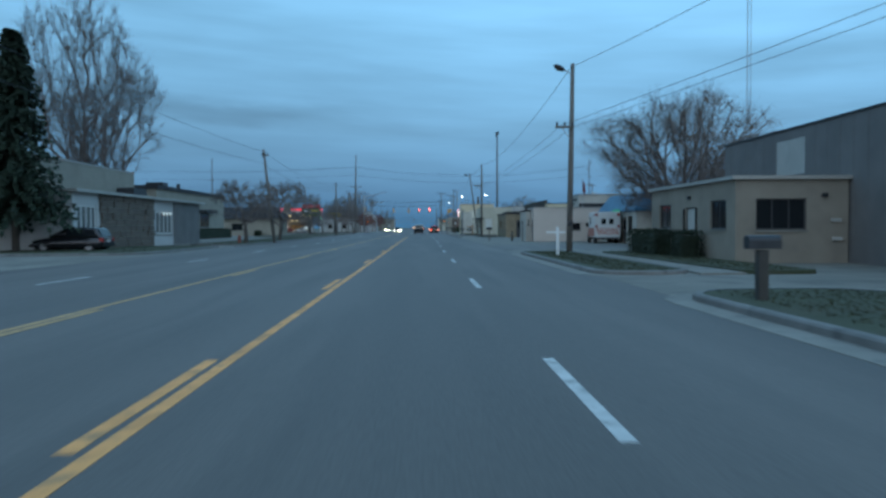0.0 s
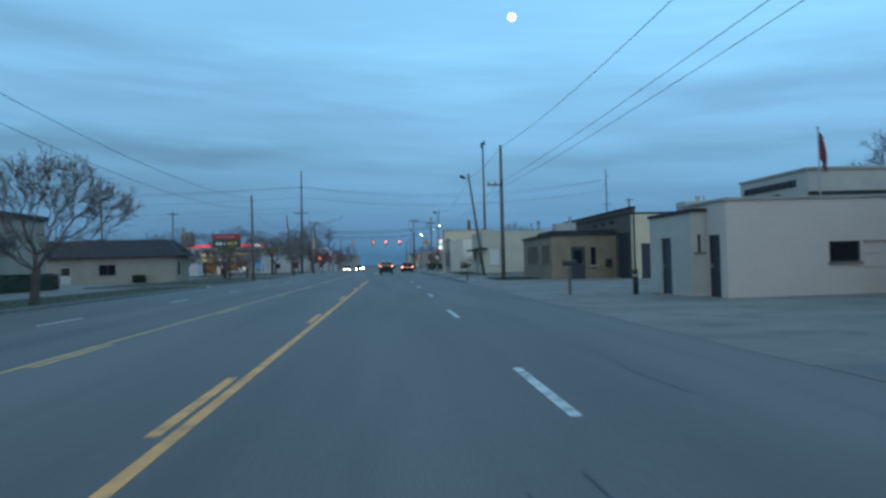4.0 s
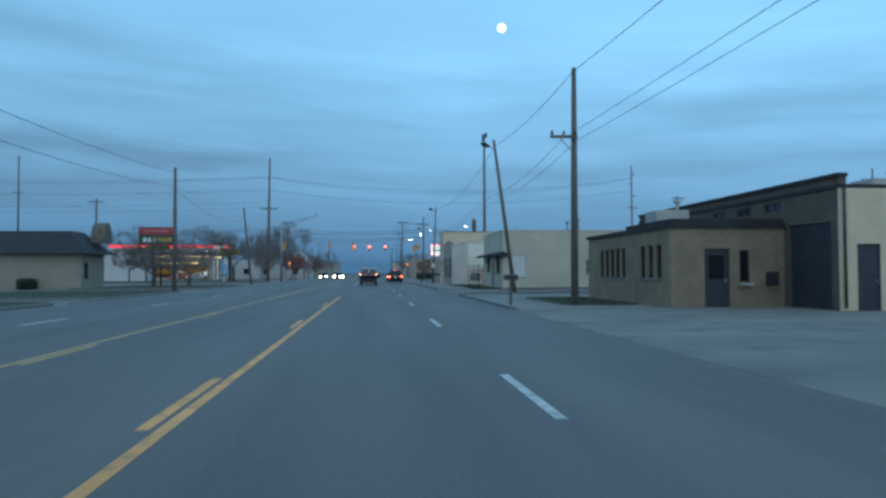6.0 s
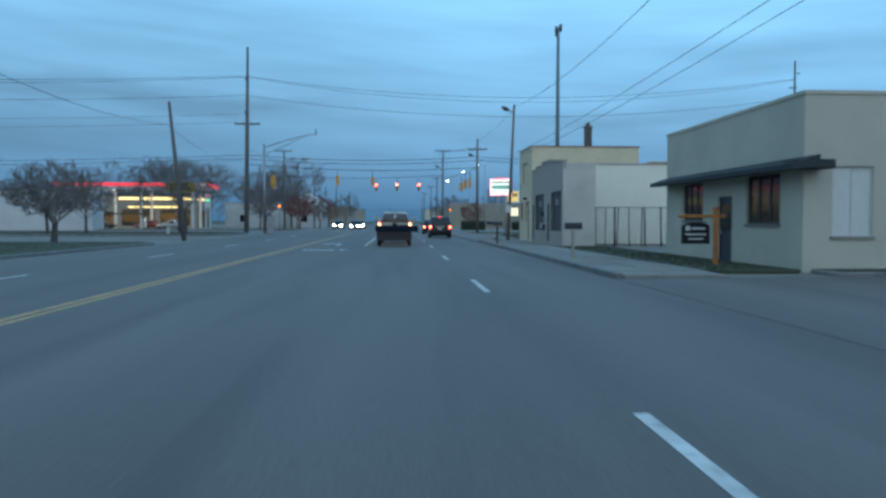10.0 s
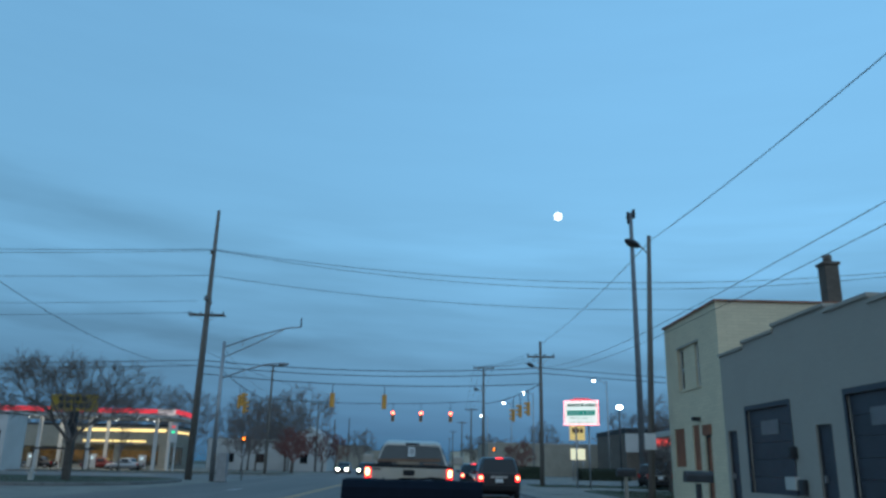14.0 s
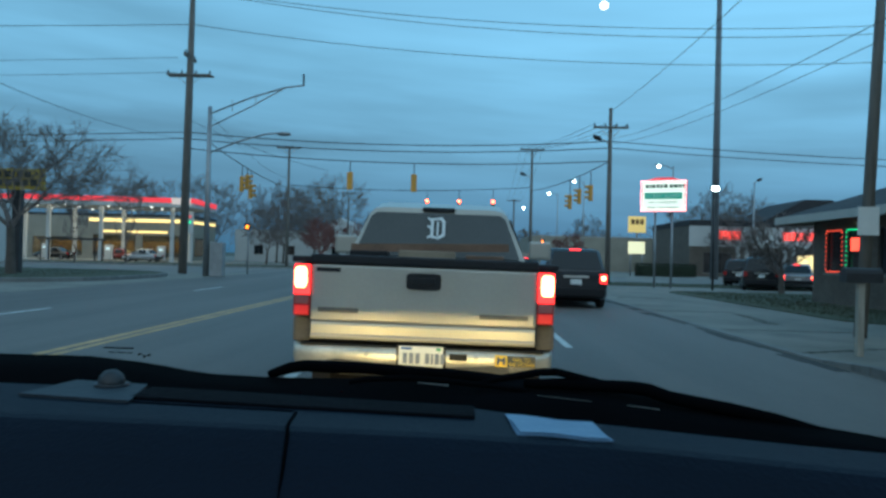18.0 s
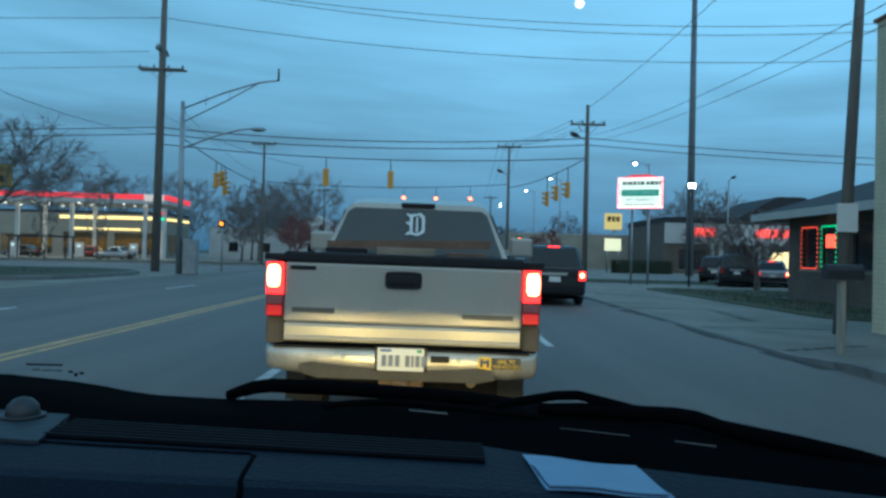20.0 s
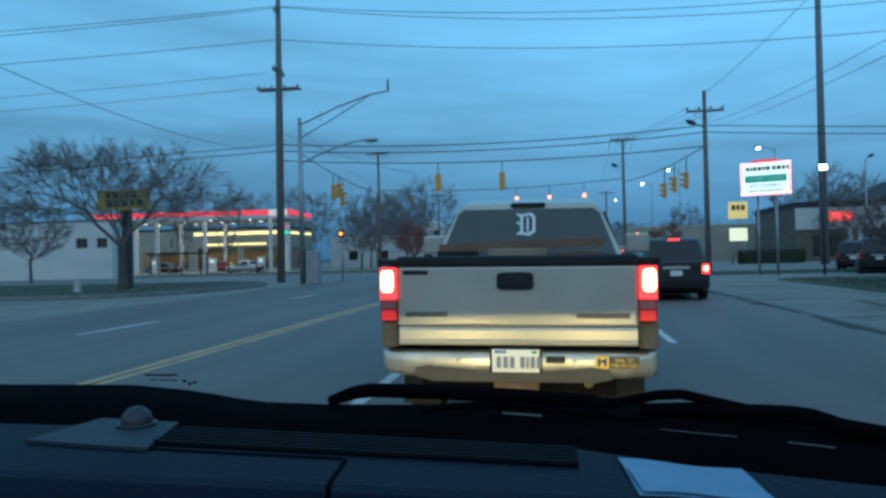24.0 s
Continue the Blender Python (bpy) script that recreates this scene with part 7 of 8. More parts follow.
# ---- vehicles ----
def wheel(parent, x, y, r, w, rim_m):
    bm = B()
    prof = [(r * 0.62, -w / 2), (r * 0.9, -w / 2), (r, -w * 0.36), (r, w * 0.36), (r * 0.9, w / 2), (r * 0.62, w / 2)]
    rings = []
    for rr, ww in prof:
        rings.append([bm.verts.new((x + ww, y + rr * math.cos(k * math.tau / 24), r + rr * math.sin(k * math.tau / 24))) for k in range(24)])
    for a, c in zip(rings, rings[1:]):
        for k in range(24):
            f = bm.faces.new((a[k], a[(k + 1) % 24], c[(k + 1) % 24], c[k]))
            f.smooth = True
    q = part("wheel", bm, M["tyre"], parent)
    bm = B()
    s = math.copysign(1, x)
    disc(bm, (x + s * w * 0.18, y, r), r * 0.63, "x", w * 0.5, 20)
    part("rim", bm, rim_m, q)
    bm = B()
    for k in range(6):
        a = k * math.tau / 6
        tube(bm, [(x + s * w * 0.45, y + r * 0.1 * math.cos(a), r + r * 0.1 * math.sin(a)), (x + s * w * 0.45, y + r * 0.58 * math.cos(a), r + r * 0.58 * math.sin(a))], r * 0.07, 5)
    part("spokes", bm, rim_m, q)


def loft(bm, sections, smooth=True):
    """Closed rings of equal count, joined in order and capped."""
    rings = [[bm.verts.new(v) for v in s] for s in sections]
    n = len(rings[0])
    for a, c in zip(rings, rings[1:]):
        for k in range(n):
            f = bm.faces.new((a[k], a[(k + 1) % n], c[(k + 1) % n], c[k]))
            f.smooth = smooth
    bm.faces.new(rings[0][::-1])
    bm.faces.new(rings[-1])
    bmesh.ops.recalc_face_normals(bm, faces=bm.faces)


def hull(y, hw, z0, z1, top=1.0, r=0.08):
    """A rounded cross-section ring at y: half-width hw, narrowing to top * hw."""
    t = hw * top
    pts = [(-hw + r, z0), (hw - r, z0), (hw, z0 + r), (hw, z0 + (z1 - z0) * 0.55), (t, z1 - r), (t - r, z1), (-t + r, z1), (-t, z1 - r), (-hw, z0 + (z1 - z0) * 0.55), (-hw, z0 + r)]
    return [(p, y, q) for p, q in pts]


PICKUP = pose(-0.335, 158.95, 0, 0, 0.75, -0.4)  # it leans with the crown of the road


def pickup():
    """Tailgate at y = 0, nose towards +y."""
    t = thing("pickup_truck", (-0.335, 158.95, 0), "pewter pickup truck standing at the lights with its brake lights on", "pickup truck", rz=-0.4)
    t.matrix_basis = PICKUP
    P_ = M["pewter"]
    for s in (-1, 1):  # bed sides
        bm = B()
        sec = []
        for y, z0 in ((0.21, 0.62), (0.5, 0.6), (0.75, 0.98), (1.05, 1.08), (1.45, 1.08), (1.75, 0.98), (1.95, 0.6), (2.1, 0.6)):
            sec.append([(s * 0.98, y, z0), (s * 1.0, y, 1.0 if z0 < 0.9 else 1.12), (s * 0.985, y, 1.26), (s * 0.95, y, 1.30), (s * 0.86, y, 1.30), (s * 0.86, y, z0)])
        loft(bm, sec, False)
        part("bed_side", bm, P_, t)
        bm = B()
        box(bm, min(s * 0.83, s * 0.995), max(s * 0.83, s * 0.995), 0.0, 2.1, 1.30, 1.345, 0.012)
        part("bed_rail", bm, M["black_plastic"], t, "black bed rail cap")
    bm = B()
    box(bm, -0.84, 0.84, -0.03, 0.05, 0.868, 1.29, 0.02)
    g = part("tailgate", bm, P_, t)
    bm = B()
    box(bm, -0.845, 0.845, -0.045, 0.06, 1.29, 1.365, 0.02)
    part("tailgate_cap", bm, M["black_plastic"], g, "black plastic tailgate top")
    bm = B()
    prism(bm, [(0.13 * math.copysign(abs(math.cos(a * math.tau / 28)) ** 0.35, math.cos(a * math.tau / 28)), 1.185 + 0.062 * math.copysign(abs(math.sin(a * math.tau / 28)) ** 0.35, math.sin(a * math.tau / 28))) for a in range(28)], "y", -0.045, -0.028)
    h = part("handle", bm, M["black_plastic"], g, "black tailgate handle bezel")
    bm = B()
    box(bm, -0.09, 0.09, -0.058, -0.046, 1.16, 1.215, 0.006)
    part("lever", bm, M["black_plastic"], h)
    for x0, x1, z in ((-0.78, -0.48, 0.935), (0.42, 0.78, 0.925)):
        bm = B()
        box(bm, x0, x1, -0.037, -0.0295, z, z + 0.035)
        part("badge", bm, mat("badge_grey", (0.11, 0.105, 0.095), 0.5, 0.3), g, "small dark badge as a plain bar")
    one("keyhole_badge", (-0.80, -0.62, -0.036, -0.0295, 1.235, 1.265), M["black_plastic"], g)
    bm = B()
    prism(bm, [(0.04, 0.735), (-0.050, 0.737), (-0.062, 0.748), (-0.064, 0.765), (-0.054, 0.778), (-0.056, 0.842), (-0.046, 0.862), (0.04, 0.862)], "x", -0.825, 0.83)
    part("lower_panel", bm, P_, t, "smooth sill below the tailgate, lit by headlights")
    # step bumper: a bowed chrome shell with a dark tread, a plate recess and a sagging lower lip
    chrome = mat("dull_bumper_chrome", (0.52, 0.49, 0.43), 0.36, 0.6, 0.3, 3, 0.15, wear=((0.20, 0.17, 0.13), 0.5))
    bm = B()
    prof = []
    for x, dy, lo in ((-0.985, 0.20, 0.56), (-0.97, 0.05, 0.545), (-0.93, -0.03, 0.53), (-0.75, -0.07, 0.515), (-0.25, -0.10, 0.51), (0.25, -0.10, 0.51), (0.75, -0.07, 0.51), (0.93, -0.03, 0.52), (0.97, 0.05, 0.535), (0.985, 0.20, 0.55)):
        prof.append([(x, 0.24, lo), (x, dy + 0.05, lo), (x, dy + 0.012, lo + 0.02), (x, dy - 0.012, lo + 0.07), (x, dy - 0.014, 0.652), (x, dy, 0.682), (x, dy + 0.03, 0.692), (x, 0.24, 0.692)])
    loft(bm, prof, True)
    bumper = part("bumper", bm, chrome, t, "dented chrome step bumper")
    one("step_pad", (-0.90, 0.90, -0.055, 0.18, 0.692, 0.704), M["black_plastic"], bumper)
    bm = B()  # the dark plastic lip that hangs below the chrome
    lip = [(-0.70, 0.585), (-0.62, 0.60), (-0.2, 0.575), (0.2, 0.572), (0.55, 0.595), (0.64, 0.58), (0.66, 0.52), (0.55, 0.495), (-0.58, 0.495), (-0.70, 0.53)]
    prism(bm, lip, "y", -0.124, 0.05)
    part("valance", bm, mat("worn_grey_plastic", (0.05, 0.047, 0.043), 0.7, 0, 0.3, 6, 0.2), bumper, "worn grey plastic valance")
    one("step_notch", (0.21, 0.34, -0.117, -0.10, 0.625, 0.672), M["black_plastic"], bumper)
    one("plate_recess", (-0.175, 0.185, -0.135, -0.10, 0.560, 0.725), M["black_plastic"], bumper)
    one("number_plate", (-0.156, 0.165, -0.150, -0.137, 0.566, 0.720), M["plate"], bumper, "pale number plate")
    bars(bumper, (-0.125, -0.1502, 0.672), "y", [[0.030, -0.016, 0.030, -0.016, 0.030, -0.040, 0.030, -0.012, 0.016, -0.012, 0.030, -0.012, 0.030]], [0.075], mat("plate_ink", (0.14, 0.17, 0.24), 0.5), "plate_bars")
    one("plate_band", (-0.14, -0.06, -0.1530, -0.1505, 0.695, 0.714), mat("plate_blue", (0.03, 0.10, 0.32), 0.5), bumper)
    one("plate_tab", (0.115, 0.150, -0.1530, -0.1505, 0.692, 0.714), mat("plate_green", (0.06, 0.30, 0.16), 0.5), bumper)
    ink_y = mat("sticker_yellow", (0.72, 0.46, 0.04), 0.5)
    one("sticker", (0.632, 0.836, -0.108, -0.094, 0.592, 0.672), mat("sticker_black", (0.03, 0.03, 0.03), 0.5), bumper, "black bumper sticker with yellow words")
    sq = one("sticker_square", (0.543, 0.631, -0.113, -0.098, 0.592, 0.676), ink_y, bumper, "yellow sticker with a dark block emblem")
    bm = B()
    for x0, x1, z0, z1 in ((0.556, 0.574, 0.606, 0.662), (0.600, 0.618, 0.606, 0.662), (0.574, 0.600, 0.630, 0.650)):
        box(bm, x0, x1, -0.1165, -0.1135, z0, z1)
    part("emblem", bm, M["ink"], sq)
    for k, (text, z, w) in enumerate((("HAIL TO", 0.636, 0.12), ("THE VICTORS", 0.600, 0.185))):
        cu = bpy.data.curves.new("word_text", "FONT")
        cu.body, cu.size, cu.extrude = text, 0.040, 0.001
        cu.align_x = "CENTER"
        tmp = bpy.data.objects.new("tmp", cu)
        scene.collection.objects.link(tmp)
        me = bpy.data.meshes.new_from_object(tmp.evaluated_get(bpy.context.evaluated_depsgraph_get()))
        bpy.data.objects.remove(tmp)
        me.materials.append(ink_y)
        xs = [v.co.x for v in me.vertices]
        ob = new("writing", me)
        ob.parent = bumper
        ob.matrix_basis = Matrix.Translation((0.735, -0.1095, z)) @ Euler((math.pi / 2, 0, 0)).to_matrix().to_4x4() @ Matrix.Diagonal((w / (max(xs) - min(xs)), 0.9, 1, 1))
    for x in (-0.395, 0.405):
        bm = B()
        disc(bm, (x, -0.105, 0.645), 0.018, "y", 0.05, 10)
        part("bolt", bm, M["galv"], bumper)
    bm = B()
    box(bm, -0.15, 0.16, -0.10, 0.1, 0.43, 0.50, 0.015)
    box(bm, -0.05, 0.06, -0.16, 0.1, 0.435, 0.495, 0.01)
    part("hitch", bm, mat("rusty_hitch_steel", (0.12, 0.08, 0.05), 0.8, 0.4, 0.4, 8, 0.3), t, "rusty tow hitch receiver")
    bm = B()
    tube(bm, [(0.50, 0.02, 0.47), (0.55, 0.5, 0.46), (0.5, 1.8, 0.44)], 0.035, 10)
    part("tailpipe", bm, mat("sooty_steel", (0.10, 0.09, 0.08), 0.6, 0.6, 0.4, 6, 0.2), t, "sooty tailpipe")
    for s in (-1, 1):  # rubber flaps behind the wheels
        one("mud_flap", (min(s * 0.66, s * 0.95), max(s * 0.66, s * 0.95), 0.70, 0.72, 0.18, 0.6), M["tyre"], t, "black rubber mud flap")
    # body corners below the lamps: their shade is put into this dark grey
    clad = mat("shaded_corner_grey", (0.075, 0.068, 0.062), 0.75, 0, 0.3, 5, 0.2)
    # lamps: bright brake lens above, dark reverse lens below
    for s in (-1, 1):
        x0, x1 = (s * 0.838, s * 0.968) if s > 0 else (-0.968, -0.838)
        bm = B()
        box(bm, x0, x1, -0.04, 0.22, 0.90, 1.29, 0.02)
        q = part("tail_lamp", bm, M["tail_dim"], t, "red tail lamp")
        one("rear_corner", (min(s * 0.848, s * 0.985), max(s * 0.848, s * 0.985), 0.05, 0.4, 0.700, 0.892), clad, t, "lower body corner with shade put into its dark grey", 0.03)
        bm = B()
        box(bm, x0 + 0.004, x1 - 0.004, -0.047, -0.038, 1.06, 1.284, 0.003)
        part("brake_lens", bm, M["tail"], q, "glowing brake lens")
        bm = B()
        mx = (x0 + x1) / 2 + s * 0.010  # tall rounded hot core of the lamp
        prism(bm, [(mx + 0.046 * math.copysign(abs(math.cos(a * math.tau / 28)) ** 0.45, math.cos(a * math.tau / 28)), 1.188 + 0.079 * math.copysign(abs(math.sin(a * math.tau / 28)) ** 0.55, math.sin(a * math.tau / 28))) for a in range(28)], "y", -0.052, -0.046)
        part("bulb_glow", bm, M["brake"], q)
        bm = B()
        box(bm, x0 + 0.012, x1 - 0.012, -0.045, -0.038, 0.99, 1.05, 0.003)
        part("reverse_lens", bm, mat("clear_red_lens", (0.35, 0.10, 0.09), 0.2, 0, 0.1, 6, 0, coat=0.5), q)
        bm = B()
        box(bm, x0 + 0.012, x1 - 0.012, -0.045, -0.038, 0.91, 0.98, 0.003)
        part("lower_lens", bm, glowing("dim_running_lens", (0.75, 0.02, 0.02), 0.55), q, "dimly lit lower lens")
    # cab
    bm = B()
    loft(bm, [hull(2.12, 0.98, 0.55, 1.32, 0.97), hull(3.6, 0.98, 0.5, 1.34, 0.97), hull(4.3, 0.98, 0.5, 1.27, 0.96), hull(5.5, 0.94, 0.5, 1.12, 0.9, 0.12)], False)
    part("cab_body", bm, P_, t)
    bm = B()
    secs = []
    for y, hw, z in ((2.14, 0.93, 1.32), (2.33, 0.74, 1.88), (2.7, 0.73, 1.955), (3.5, 0.72, 1.945), (4.3, 0.86, 1.30)):
        k = 0.0 if z < 1.4 else 1.0
        half = [(hw + 0.19 * k, 1.31), (hw, max(z - 0.12, 1.312)), (hw * 0.97, max(z - 0.06, 1.314)), (hw * 0.90, max(z - 0.018, 1.316)), (hw * 0.78, max(z, 1.32))]
        secs.append([(-a, y, c) for a, c in half] + [(a, y, c) for a, c in half[::-1]])
    loft(bm, secs, False)
    part("cab_top", bm, P_, t)
    # rear window, following the sloped back
    bm = B()
    vs = [(-0.85, 2.155, 1.37), (0.85, 2.155, 1.37), (0.70, 2.292, 1.78), (0.64, 2.306, 1.825), (-0.64, 2.306, 1.825), (-0.70, 2.292, 1.78)]
    back = [(x, y + 0.03, z) for x, y, z in vs]
    loft(bm, [vs, back], False)
    bmesh.ops.translate(bm, verts=bm.verts, vec=(0, -0.035, 0.0))
    w = part("rear_window", bm, mat("smoked_glass", (0.035, 0.040, 0.040), 0.12, 0, 0.25, 1.5, 0, spec=0.5), t, "dark sloped rear window")
    bm = B()  # plain white decal on the glass
    def on_glass(x, f):
        return (x, 2.112 + 0.151 * f - 0.004, 1.37 + 0.455 * f)
    for q in (((-0.075, 0.22), (-0.045, 0.22), (-0.045, 0.84), (-0.075, 0.84)), ((-0.045, 0.84), (-0.045, 0.76), (0.02, 0.80), (0.035, 0.88)), ((0.035, 0.88), (0.02, 0.80), (0.045, 0.70), (0.075, 0.76)),
              ((0.045, 0.70), (0.045, 0.36), (0.075, 0.30), (0.075, 0.76)), ((0.045, 0.36), (0.0, 0.26), (0.01, 0.18), (0.075, 0.30)), ((-0.045, 0.30), (-0.045, 0.22), (0.01, 0.18), (0.0, 0.26)),
              ((-0.105, 0.80), (-0.075, 0.74), (-0.075, 0.82), (-0.11, 0.88)), ((-0.11, 0.56), (-0.075, 0.50), (-0.075, 0.58), (-0.11, 0.62)), ((-0.11, 0.20), (-0.075, 0.24), (-0.075, 0.32), (-0.105, 0.28)),
              ((-0.012, 0.30), (0.008, 0.30), (0.008, 0.74), (-0.012, 0.74))):
        vs = [on_glass(x, 0.40 + (f - 0.18) * 0.74) for x, f in q]
        loft(bm, [vs, [(a, y - 0.004, z) for a, y, z in vs]], False)
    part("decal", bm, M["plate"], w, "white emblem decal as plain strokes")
    one("third_brake_light", (-0.17, 0.17, 2.285, 2.40, 1.845, 1.888), M["black_plastic"], t, "dark high brake light housing", 0.01)
    for s in (-1, 1):
        bm = B()
        box(bm, min(s * 1.08, s * 1.36), max(s * 1.08, s * 1.36), 3.9, 4.0, 1.38, 1.61, 0.03)
        box(bm, min(s * 0.95, s * 1.1), max(s * 0.95, s * 1.1), 3.93, 3.97, 1.42, 1.47)
        part("mirror", bm, P_, t)
        bm = B()
        vs = [(s * 0.915, 2.35, 1.36), (s * 0.915, 3.95, 1.36), (s * 0.755, 3.45, 1.8), (s * 0.755, 2.5, 1.8)]
        loft(bm, [vs, [(x + s * 0.012, y, z) for x, y, z in vs]], False)
        part("side_window", bm, M["dark_glass"], t)
        wheel(t, s * 0.83, 1.25, 0.38, 0.27, M["rim"])
        wheel(t, s * 0.83, 4.85, 0.38, 0.27, M["rim"])
    one("bed_floor", (-0.85, 0.85, 0.06, 2.1, 0.72, 0.78), M["black_plastic"], t)
    one("chassis", (-0.7, 0.7, 0.15, 5.4, 0.36, 0.6), M["under"], t)
    bm = B()
    tube(bm, [(-0.8, 1.25, 0.38), (0.8, 1.25, 0.38)], 0.07, 8)
    ball(bm, (0, 1.25, 0.38), 0.17)
    part("rear_axle", bm, M["under"], t)
    # load: a long board lying slantwise over boxes in the bed
    load = thing("timber_load", (0, 0, 0), "brown boards and boxes lying in the truck bed", "load")
    load.matrix_basis = PICKUP
    wood = mat("brown_load", (0.15, 0.085, 0.055), 0.8, 0, 0.3, 5, 0.3)
    bm = B()
    prism(bm, [(-0.84, 1.395), (0.72, 1.445), (0.72, 1.525), (-0.84, 1.475)], "y", 1.86, 1.90)
    part("board", bm, wood, load, "long brown board")
    one("box", (-0.33, 0.20, 1.45, 1.84, 0.78, 1.425), mat("pale_box_card", (0.22, 0.17, 0.12), 0.85), load, "pale cardboard box", 0.01)
    one("box", (0.30, 0.66, 1.5, 1.84, 0.78, 1.40), wood, load, "", 0.01)
    one("box", (-0.80, -0.45, 1.5, 1.84, 0.78, 1.41), M["black_plastic"], load, "", 0.01)


pickup()


def car(name, at, rz, paint, label, L=4.6, W_=1.82, H=1.68, suv=True, brake=False, lights=False, category="car"):
    """Tail at y = 0, nose towards +y."""
    t = thing(name, at, label, category, "cars", rz=rz)
    hw, belt = W_ / 2, H * 0.6
    bm = B()
    loft(bm, [hull(0.05, hw * 0.9, 0.36, belt * 0.95, 0.95, 0.1), hull(0.3, hw, 0.25, belt, 0.95, 0.1), hull(L * 0.55, hw, 0.24, belt, 0.94, 0.1), hull(L * 0.75, hw, 0.25, belt * 0.97, 0.92, 0.12), hull(L * 0.96, hw * 0.9, 0.28, belt * 0.78, 0.88, 0.14), hull(L, hw * 0.8, 0.35, belt * 0.68, 0.85, 0.12)])
    part("body", bm, paint, t)
    y0, y1, y2, y3 = (0.12, 0.45, L * 0.5, L * 0.72) if suv else (0.75, 1.35, L * 0.5, L * 0.72)
    bm = B()
    secs = []
    for y, f, z in ((y0, 0.90, belt + 0.02), (y1, 0.76, H - 0.04), ((y1 + y2) / 2, 0.75, H), (y2, 0.76, H - 0.04), (y3, 0.86, belt)):
        zz = max(z, belt + 0.02)
        secs.append([(-hw * 0.93, y, belt - 0.06), (hw * 0.93, y, belt - 0.06), (hw * f, y, zz - 0.05 if zz > belt + 0.1 else zz - 0.02), (hw * f * 0.9, y, zz), (-hw * f * 0.9, y, zz), (-hw * f, y, zz - 0.05 if zz > belt + 0.1 else zz - 0.02)])
    loft(bm, secs)
    part("cabin", bm, paint, t)

    def pane(name, quad, off):
        bm = B()
        loft(bm, [quad, [tuple(Vector(v) + Vector(off)) for v in quad]], False)
        part(name, bm, M["dark_glass"], t)
    pane("rear_window", [(-hw * 0.80, y0 + 0.05, belt + 0.06), (hw * 0.80, y0 + 0.05, belt + 0.06), (hw * 0.66, y1 - 0.06, H - 0.12), (-hw * 0.66, y1 - 0.06, H - 0.12)], (0, -0.055, 0.02))
    pane("windscreen", [(-hw * 0.80, y3 - 0.08, belt + 0.05), (hw * 0.80, y3 - 0.08, belt + 0.05), (hw * 0.66, y2 + 0.08, H - 0.10), (-hw * 0.66, y2 + 0.08, H - 0.10)], (0, 0.06, 0.03))
    for s in (-1, 1):
        for ya, yb in ((y1 + 0.05, (y1 + y2) / 2 - 0.03), ((y1 + y2) / 2 + 0.03, y2 - 0.02)):
            pane("side_window", [(s * hw * 0.89, ya - 0.05, belt + 0.05), (s * hw * 0.89, yb, belt + 0.05), (s * hw * 0.755, yb, H - 0.14), (s * hw * 0.755, ya + 0.05, H - 0.14)], (s * 0.05, 0, 0.01))
        wheel(t, s * (hw - 0.12), 0.85, 0.34, 0.22, M["rim"])
        wheel(t, s * (hw - 0.12), L - 0.9, 0.34, 0.22, M["rim"])
        bm = B()
        box(bm, min(s * hw * 0.74, s * hw * 0.95), max(s * hw * 0.74, s * hw * 0.95), -0.01 + 0.02, 0.25, belt * 0.70, belt * 0.95, 0.02)
        q = part("tail_lamp", bm, M["tail"] if brake else M["tail_dim"], t)
        if brake:
            bm = B()
            ball(bm, (s * hw * 0.84, 0.02, belt * 0.84), 0.075, 1, 0.4, 1)
            part("bulb", bm, M["brake"], q)
        bm = B()
        box(bm, min(s * hw * 0.5, s * hw * 0.8), max(s * hw * 0.5, s * hw * 0.8), L - 0.16, L - 0.02, belt * 0.52, belt * 0.68, 0.03)
        q = part("headlamp", bm, M["chrome"], t)
        if lights:
            bm = B()
            ball(bm, (s * hw * 0.65, L + 0.0, belt * 0.6), 0.15, 1, 0.4, 0.9)
            part("bulb", bm, M["head"], q, "bright headlight")
        bm = B()
        box(bm, min(s * hw * 0.93, s * (hw + 0.14)), max(s * hw * 0.93, s * (hw + 0.14)), L * 0.66, L * 0.7, belt, belt + 0.14, 0.02)
        part("mirror", bm, paint, t)
    if brake:
        bm = B()
        box(bm, -0.16, 0.16, y1 - 0.12, y1 - 0.04, H - 0.07, H - 0.03)
        part("third_brake_light", bm, M["tail"], t)
    one("rear_bumper", (-hw * 0.88, hw * 0.88, -0.05, 0.2, 0.36, 0.58), M["black_plastic"], t, bevel=0.03)
    one("front_bumper", (-hw * 0.85, hw * 0.85, L - 0.2, L + 0.03, 0.3, 0.5), paint, t, bevel=0.03)
    one("number_plate", (-0.16, 0.16, 0.015 - 0.02, 0.06 - 0.02, belt * 0.66, belt * 0.8), M["plate"], t)
    bm = B()
    box(bm, -0.36, 0.36, -0.02, 0.05, belt * 0.84, belt * 0.9, 0.01)
    part("tailgate_trim", bm, M["chrome"], t, "chrome strip over the plate")
    one("underbody", (-hw * 0.8, hw * 0.8, 0.3, L - 0.3, 0.18, 0.3), M["under"], t)
    return t


